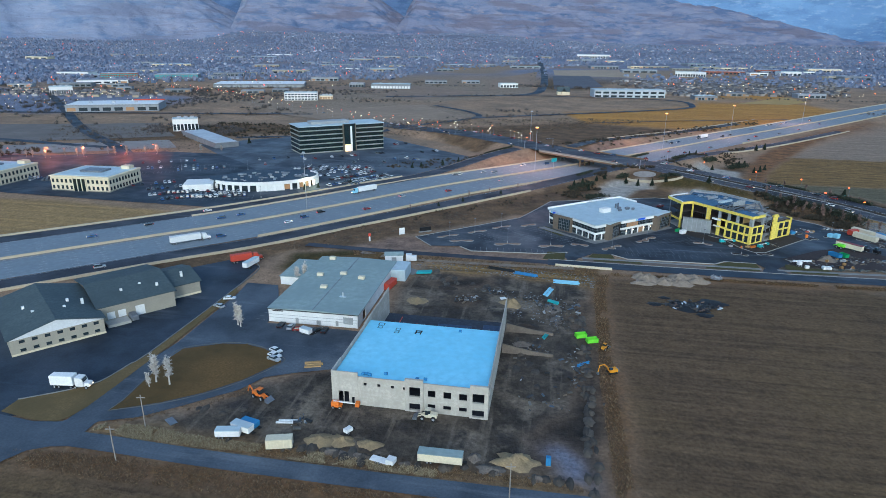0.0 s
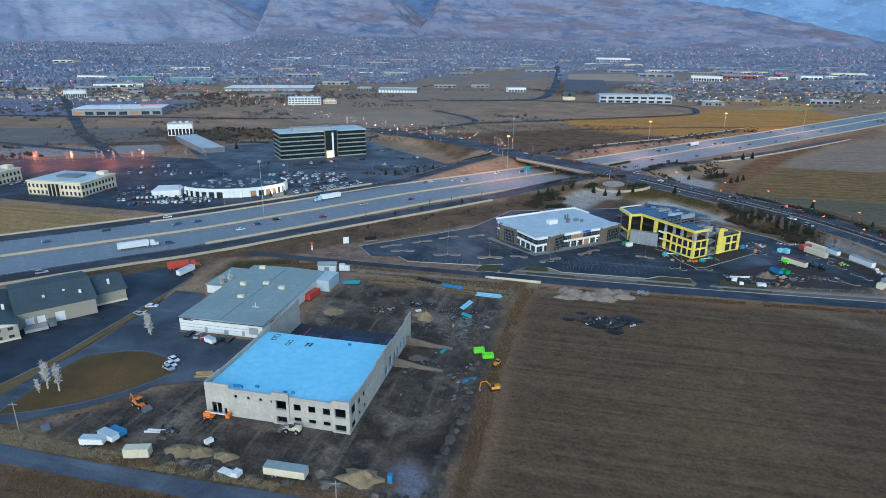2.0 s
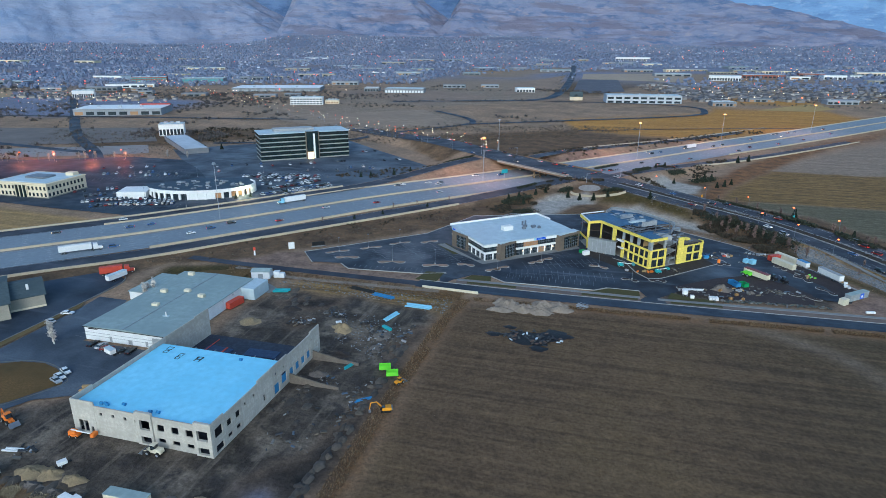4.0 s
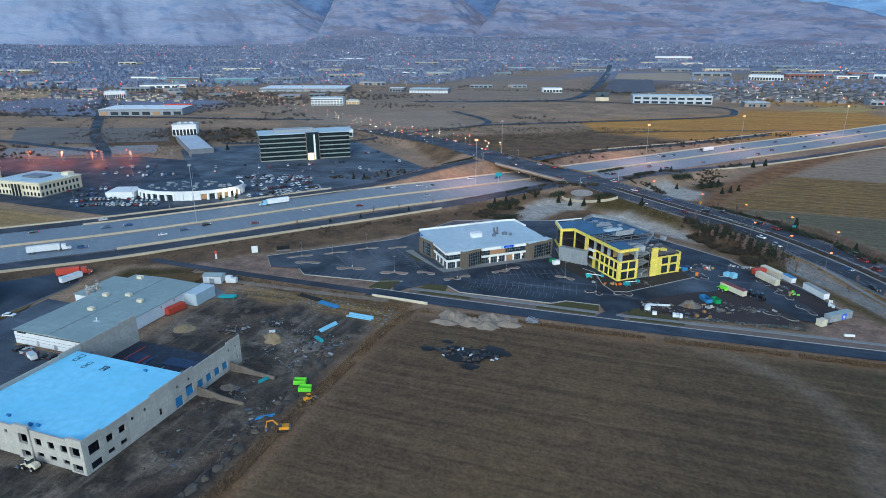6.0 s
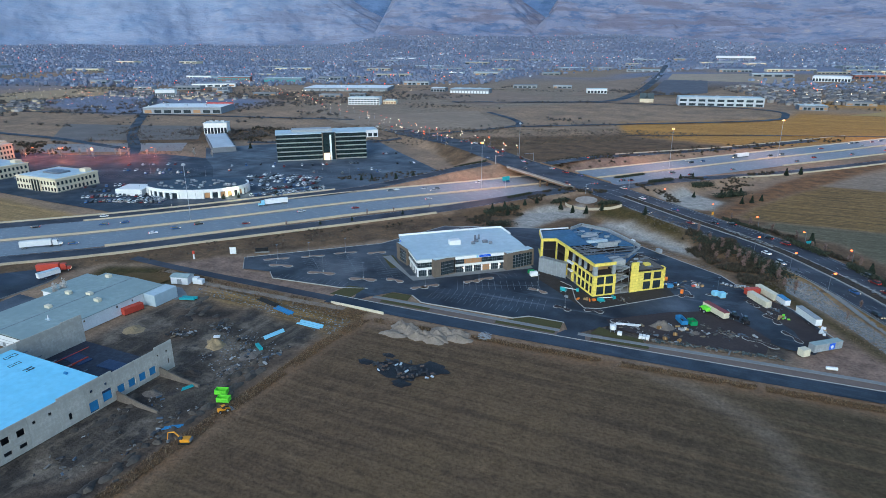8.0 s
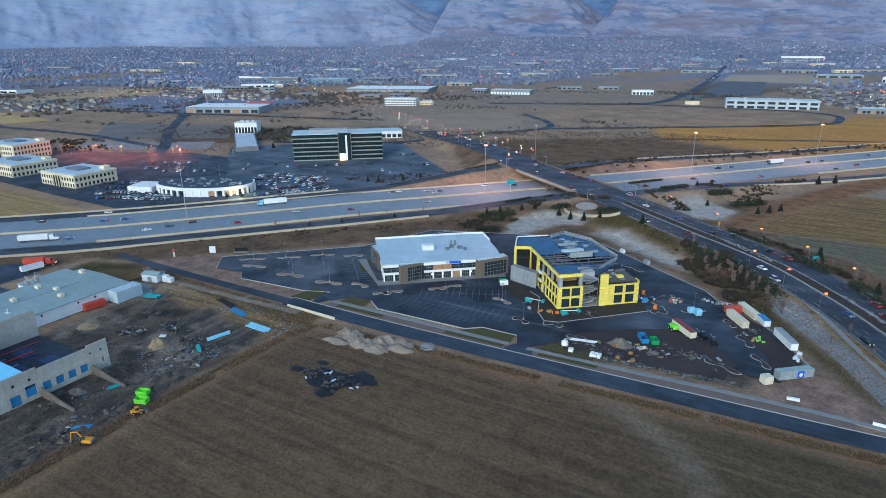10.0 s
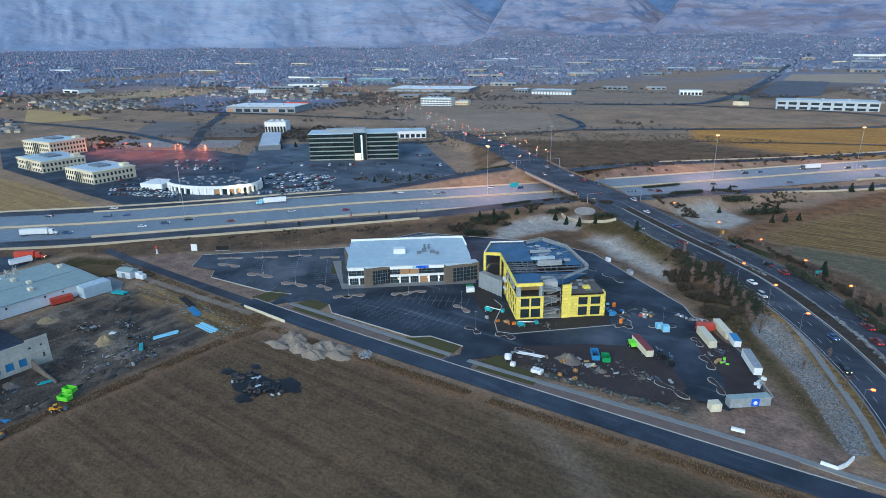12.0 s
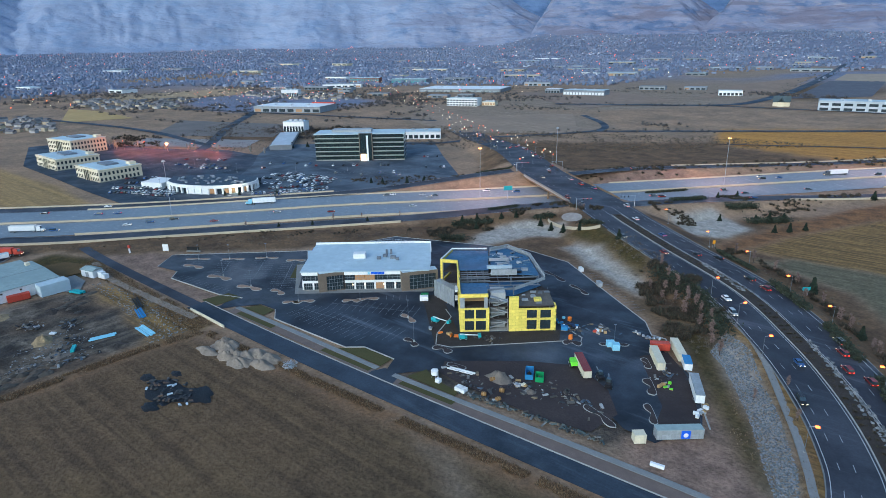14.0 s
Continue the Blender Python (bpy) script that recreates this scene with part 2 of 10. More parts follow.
M["dull_kerb"] = surface("dusty_kerb", (0.17, 0.165, 0.15), (0.11, 0.108, 0.1), 0.3, 0.9, coords="World")
M["white_bark"] = surface("whitish_bark", (0.62, 0.58, 0.53), (0.48, 0.44, 0.4), 2.0, 0.9)
M["lot_asphalt"] = paving("greyed_lot_asphalt", (0.115, 0.118, 0.13), (0.062, 0.07, 0.084), (0.022, 0.027, 0.036))
M["slate_roof"] = surface("dark_blue_flat_roof", (0.05, 0.075, 0.105), (0.03, 0.045, 0.065), 0.12, 0.7, fine=0.8)
M["twig_red"] = surface("reddish_twigs", (0.24, 0.165, 0.14), (0.17, 0.12, 0.105), 1.0, 0.95)
M["warm_room"].node_tree.nodes["Principled BSDF"].inputs["Base Color"].default_value = (0.12, 0.08, 0.05, 1)
M["bridge_tan"] = surface("weathered_bridge_concrete", (0.2, 0.14, 0.09), (0.13, 0.095, 0.065), 0.3, 0.85, fine=1.2, coords="World")
M["lit_hall"] = glow("lit_entrance", (1.0, 0.68, 0.34), 0.7)
M["tower_band"] = surface("grey_green_floor_band", (0.27, 0.275, 0.25), (0.21, 0.22, 0.2), 0.3, 0.5)
M["heap_dirt"] = surface("dumped_brown_dirt", (0.31, 0.25, 0.195), (0.18, 0.145, 0.115), 0.35, 0.95, fine=1.5, bump=0.2, coords="World")


# ---- mesh tools ----
class Geo:
    """Vertices and faces of one mesh."""

    def __init__(self):
        self.v, self.f = [], []

    def face(self, *points):
        n = len(self.v)
        self.v.extend(tuple(p) for p in points)
        self.f.append(tuple(range(n, n + len(points))))
        return self

    def solid(self, points, faces):
        n = len(self.v)
        self.v.extend(tuple(p) for p in points)
        self.f.extend(tuple(n + i for i in f) for f in faces)
        return self

    def box(self, x0, y0, z0, x1, y1, z1):
        p = [(x, y, z) for z in (z0, z1) for y in (y0, y1) for x in (x0, x1)]
        return self.solid(p, [(0, 2, 3, 1), (4, 5, 7, 6), (0, 1, 5, 4), (2, 6, 7, 3), (0, 4, 6, 2), (1, 3, 7, 5)])

    def slab(self, x0, y0, z0, x1, y1, z1, c=0.1):
        """A box with cut upright edges and a cut top edge."""
        def ring(i, z):
            a, b, d, e = x0 + i, y0 + i, x1 - i, y1 - i
            return [(a + c, b, z), (d - c, b, z), (d, b + c, z), (d, e - c, z), (d - c, e, z), (a + c, e, z), (a, e - c, z), (a, b + c, z)]
        p = ring(0, z0) + ring(0, z1 - c) + ring(c, z1)
        f = [tuple(reversed(range(8))), tuple(range(16, 24))]
        for k in (0, 8):
            f += [(k + i, k + (i + 1) % 8, k + 8 + (i + 1) % 8, k + 8 + i) for i in range(8)]
        return self.solid(p, f)

    def prism(self, outline, z0, z1):
        n = len(outline)
        area = sum(a[0] * b[1] - b[0] * a[1] for a, b in zip(outline, outline[1:] + outline[:1]))
        o = list(outline) if area > 0 else list(reversed(outline))
        p = [(x, y, z0) for x, y in o] + [(x, y, z1) for x, y in o]
        f = [tuple(reversed(range(n))), tuple(range(n, 2 * n))] + [(i, (i + 1) % n, n + (i + 1) % n, n + i) for i in range(n)]
        return self.solid(p, f)

    def tube(self, a, b, r0, r1=None, n=8):
        a, b = Vector(a), Vector(b)
        r1 = r0 if r1 is None else r1
        q = (b - a).to_track_quat("Z", "Y")
        p = []
        for c, r in ((a, r0), (b, r1)):
            p += [c + q @ Vector((r * math.cos(2 * math.pi * i / n), r * math.sin(2 * math.pi * i / n), 0)) for i in range(n)]
        f = [tuple(reversed(range(n))), tuple(range(n, 2 * n))] + [(i, (i + 1) % n, n + (i + 1) % n, n + i) for i in range(n)]
        return self.solid(p, f)

    def gable(self, x0, y0, x1, y1, z0, z1, along="x", over=0.0, thick=0.25):
        """A pitched roof slab."""
        x0, y0, x1, y1 = x0 - over, y0 - over, x1 + over, y1 + over
        if along == "x":
            m = (y0 + y1) / 2
            prof = [(y0, z0), (m, z1), (y1, z0), (y1, z0 + thick), (m, z1 + thick), (y0, z0 + thick)]
            p = [(x, y, z) for x in (x0, x1) for y, z in prof]
        else:
            m = (x0 + x1) / 2
            prof = [(x0, z0), (m, z1), (x1, z0), (x1, z0 + thick), (m, z1 + thick), (x0, z0 + thick)]
            p = [(x, y, z) for y in (y1, y0) for x, z in prof]
        f = [(0, 5, 4, 1), (1, 4, 3, 2), (6, 7, 10, 11), (7, 8, 9, 10)] + [(i, (i + 1) % 6, 6 + (i + 1) % 6, 6 + i) for i in range(6)]
        return self.solid(p, f)

    def mound(self, x, y, rx, ry, h, seed, n=18, rings=6, base=-0.3):
        rnd = random.Random(seed)
        off = rnd.random() * 90
        p = [(x, y, h * (0.9 + 0.1 * rnd.random()))]
        for k in range(1, rings + 1):
            t = k / rings
            for i in range(n):
                a = 2 * math.pi * i / n
                w = 1 + 0.5 * noise.noise((math.cos(a) * 1.6 + off, math.sin(a) * 1.6, t)) + 0.2 * noise.noise((math.cos(a) * 4 + off, math.sin(a) * 4, 2 * t))
                z = h * (1 - t) ** 1.15 * (1 + 0.9 * noise.noise((math.cos(a) * 2.6 * t + off, math.sin(a) * 2.6 * t, 5.0)) + 0.5 * noise.noise((math.cos(a) * 6 * t + off, math.sin(a) * 6 * t, 9.0)))
                p.append((x + rx * t * w * math.cos(a), y + ry * t * w * math.sin(a), z if k < rings else base))
        f = [(0, 1 + i, 1 + (i + 1) % n) for i in range(n)]
        for k in range(rings - 1):
            a, b = 1 + k * n, 1 + (k + 1) * n
            f += [(a + i, b + i, b + (i + 1) % n, a + (i + 1) % n) for i in range(n)]
        return self.solid(p, f)

    def put(self, other, m):
        return self.solid([m @ Vector(p) for p in other.v], other.f)


def mesh(name, geo, material, smooth=False):
    me = bpy.data.meshes.new(name)
    me.from_pydata(geo.v, [], geo.f)
    me.materials.append(material)
    if smooth:
        me.polygons.foreach_set("use_smooth", [True] * len(me.polygons))
    me.update()
    return me


def part(name, geo, material, parent, label="", smooth=False):
    """One mesh as a part of a thing, in the thing's own axes."""
    ob = new(name, mesh(name, geo, material, smooth))
    ob.parent = parent
    return tagged(ob, label) if label else ob


def piece(name, data, parent, x=0, y=0, z=0, rz=0):
    ob = new(name, data)
    ob.parent = parent
    ob.matrix_basis = pose(x, y, z, 0, 0, rz)
    return ob


def thing(name, x, y, z, rz, label, category, group=""):
    ob = new(name)
    ob.empty_display_size = 0.5
    ob.matrix_basis = pose(x, y, z, 0, 0, rz)
    return tagged(ob, label, category, group)


def setting(name, geo, material, label="", smooth=False, category=""):
    return tagged(new(name, mesh(name, geo, material, smooth)), label, category or name.split("_")[0], kind="structure")


def stuff(name, geo, material, label, category, smooth=False):
    return tagged(new(name, mesh(name, geo, material, smooth)), label, category, kind="stuff")


def spline(points, step):
    """Points of a smooth line through the given ones, at even steps."""
    p = np.array([tuple(q) + (0.0,) * (3 - len(q)) for q in points], float)
    e = np.vstack([2 * p[0] - p[1], p, 2 * p[-1] - p[-2]])
    out = []
    for i in range(1, len(e) - 2):
        a, b, c, d = e[i - 1], e[i], e[i + 1], e[i + 2]
        n = max(1, int(np.linalg.norm(c - b) / step))
        for k in range(n):
            t = k / n
            out.append(0.5 * (2 * b + (c - a) * t + (2 * a - 5 * b + 4 * c - d) * t * t + (3 * b - a - 3 * c + d) * t ** 3))
    out.append(p[-1])
    return np.array(out)


def sideways(line):
    """The unit vectors to the right of a line's run, in plan."""
    t = np.gradient(line[:, :2], axis=0)
    t /= np.linalg.norm(t, axis=1)[:, None]
    return np.stack([t[:, 1], -t[:, 0]], 1)


def beside(line, offset):
    """The line moved to its right."""
    r = line.copy()
    r[:, :2] += sideways(line) * (np.asarray(offset)[:, None] if np.ndim(offset) else offset)
    return r


def ribbon(geo, line, left, right, rise=0.0, depth=0.0):
    """A band from one offset to another along a line; with a depth it is a solid."""
    a, b = beside(line, left), beside(line, right)
    n = len(line)
    up = np.array([0, 0, rise])
    if not depth:
        p = np.empty((2 * n, 3))
        p[0::2], p[1::2] = a + up, b + up
        return geo.solid(p.tolist(), [(2 * i, 2 * i + 1, 2 * i + 3, 2 * i + 2) for i in range(n - 1)])
    low = np.array([0, 0, rise - depth])
    p = np.empty((4 * n, 3))
    p[0::4], p[1::4], p[2::4], p[3::4] = a + up, b + up, b + low, a + low
    f = [(0, 1, 2, 3), (4 * n - 1, 4 * n - 2, 4 * n - 3, 4 * n - 4)]
    for i in range(n - 1):
        f += [(4 * i + k, 4 * i + 4 + k, 4 * i + 4 + (k + 1) % 4, 4 * i + (k + 1) % 4) for k in range(4)]
    return geo.solid(p.tolist(), f)


def dashes(geo, line, offset, rise, width, on, gap):
    """Broken paint along a line with points a metre apart."""
    i = 0
    while i + on < len(line):
        ribbon(geo, line[i:i + on + 1], offset - width / 2, offset + width / 2, rise)
        i += on + gap
    return geo


def distance(X, Y, line):
    """The distance of each place from a line, and the line's height at the nearest point."""
    best = np.full(X.shape, 1e9)
    height = np.zeros(X.shape)
    for a, b in zip(line[:-1], line[1:]):
        dx, dy = b[0] - a[0], b[1] - a[1]
        t = np.clip(((X - a[0]) * dx + (Y - a[1]) * dy) / max(dx * dx + dy * dy, 1e-9), 0, 1)
        d = np.hypot(X - a[0] - t * dx, Y - a[1] - t * dy)
        m = d < best
        best = np.where(m, d, best)
        height = np.where(m, a[2] + t * (b[2] - a[2]), height)
    return best, height


def inside(X, Y, outline):
    hit = np.zeros(X.shape, bool)
    for (x0, y0), (x1, y1) in zip(outline, outline[1:] + outline[:1]):
        if y0 != y1:
            hit ^= ((y0 > Y) != (y1 > Y)) & (X < (x1 - x0) * (Y - y0) / (y1 - y0) + x0)
    return hit


# ---- the lie of the land ----
MIDDLE = (100.0, 90.0)
ARTERY = spline([(236, 60, 0), (235, 120, 0), (233, 200, 0), (230, 262, 0), (225, 309.5, 0), (218, 333, 0.4), (205.5, 358, 1.0), (189, 381.7, 2.5), (162.4, 413.5, 3.8),
                 (122, 442.7, 6), (92, 465.5, 7.5), (50.5, 502, 8), (-3.5, 544, 8), (-28, 566, 8), (-100, 636, 6.5), (-190, 703, 2.5), (-300, 788, 0.8), (-480, 920, 1), (-700, 1075, 3), (-1000, 1290, 5)], 3.0)
HIGHWAY = spline([(-560, -90), (-430, 40), (-310, 168), (-214, 265), (-176, 303), (-137, 350), (-82, 419.5), (-20, 486), (50, 564), (112, 637), (178, 716), (312, 868), (520, 1100), (800, 1400), (1300, 1920)], 4.0)
RAMP_A = spline([(-330, 94), (-240, 187), (-188, 240), (-150, 276), (-112, 321), (-60, 380.5, 0.3), (-20, 421, 2), (15, 455, 5), (52, 491, 8)], 3.0)
RAMP_B = spline([(-400, 126), (-300, 228), (-238, 289), (-201, 327), (-163, 372), (-142, 400), (-98, 455, 1), (-59.5, 526, 4.5), (-32, 556, 8)], 3.0)
RAMP_C = spline([(74, 500, 7.9), (100, 541, 6), (138, 592, 3), (176, 634, 1), (240, 706, 0), (330, 810, 0)], 3.0)
RAMP_D = spline([(2, 556, 8), (30, 612, 6.2), (78, 680, 3), (140, 752, 1), (240, 872, 0.2), (300, 945, 0)], 3.0)
STREET = spline([(-125, 277), (-100, 275.8), (-60, 275.2), (-10, 275.2), (40, 275.4), (90, 276.8), (140, 279), (185, 281.2), (212, 283)], 3.0)
LANE = spline([(-330, 113), (-200, 115.6), (-150, 117.2), (-120, 117.9), (-85, 117.2), (-40, 117.4), (20, 118.8), (80, 120.4), (235, 122.6)], 4.0)


def grain2(X, Y, scale, seed):
    """Smooth noise from -1 to 1 on a plan."""
    rng = np.random.RandomState(seed)
    table = rng.rand(256, 256)
    u, v = np.asarray(X) / scale, np.asarray(Y) / scale
    i, j = np.floor(u).astype(int), np.floor(v).astype(int)
    a, b = u - i, v - j
    a, b = a * a * (3 - 2 * a), b * b * (3 - 2 * b)
    g = lambda p, q: table[p % 256, q % 256]
    return 2 * ((g(i, j) * (1 - a) + g(i + 1, j) * a) * (1 - b) + (g(i, j + 1) * (1 - a) + g(i + 1, j + 1) * a) * b) - 1


def ease(t):
    t = np.clip(t, 0, 1)
    return t * t * (3 - 2 * t)


def plain(X, Y):
    """The wide land: level near the roads, rising to the foot of the mountains."""
    r = np.hypot(X - MIDDLE[0], Y - MIDDLE[1])
    az = np.degrees(np.arctan2(np.asarray(X) - MIDDLE[0], np.asarray(Y) - MIDDLE[1]))
    fan = 50 * ease((r - 2800) / 1000) * ease((az + 34) / 5) * ease((6 - az) / 16)
    return 6 * ease((r - 650) / 600) + 87 * np.clip((r - 1300) / 2650, 0, 1) ** 1.25 + fan


def land(X, Y):
    X, Y = np.asarray(X, float), np.asarray(Y, float)
    base = plain(X, Y)
    z = base - 0.25 + 0.12 * grain2(X, Y, 9, 3) + 0.1 * grain2(X, Y, 31, 4)
    bank = np.zeros_like(z)
    for line, half in ((ARTERY, 17.5), (RAMP_A, 8), (RAMP_B, 8), (RAMP_C, 7.5), (RAMP_D, 7.5)):
        d, h = distance(X, Y, line[::2])
        top = h - 0.2 - 0.42 * np.clip(d - half, 0, None) * (1 + 0.15 * grain2(X, Y, 14, 7))
        bank = np.maximum(bank, top)
    d, h = distance(X, Y, HIGHWAY[::3])
    bank = np.minimum(bank, np.clip((d - 30) * 0.5, 0, None))
    z = np.maximum(z, np.where(bank > 0.02, bank + base * 0, -9))
    return np.where(d < 31, base - 0.3, z)


def lines_of(low, high, dense_low, dense_high, step, growth):
    mid = list(np.arange(dense_low, dense_high + 0.1, step))
    s, up, x = step, [], mid[-1]
    while x < high:
        s *= growth
        x += s
        up.append(min(x, high))
    s, down, x = step, [], mid[0]
    while x > low:
        s *= growth
        x -= s
        down.append(max(x, low))
    return np.array(down[::-1] + mid + up)


xs = lines_of(-4600, 3600, -140, 250, 2.0, 1.035)
ys = lines_of(-2500, 4200, 108, 590, 2.0, 1.035)
GX, GY = np.meshgrid(xs, ys)
GZ = land(GX, GY)

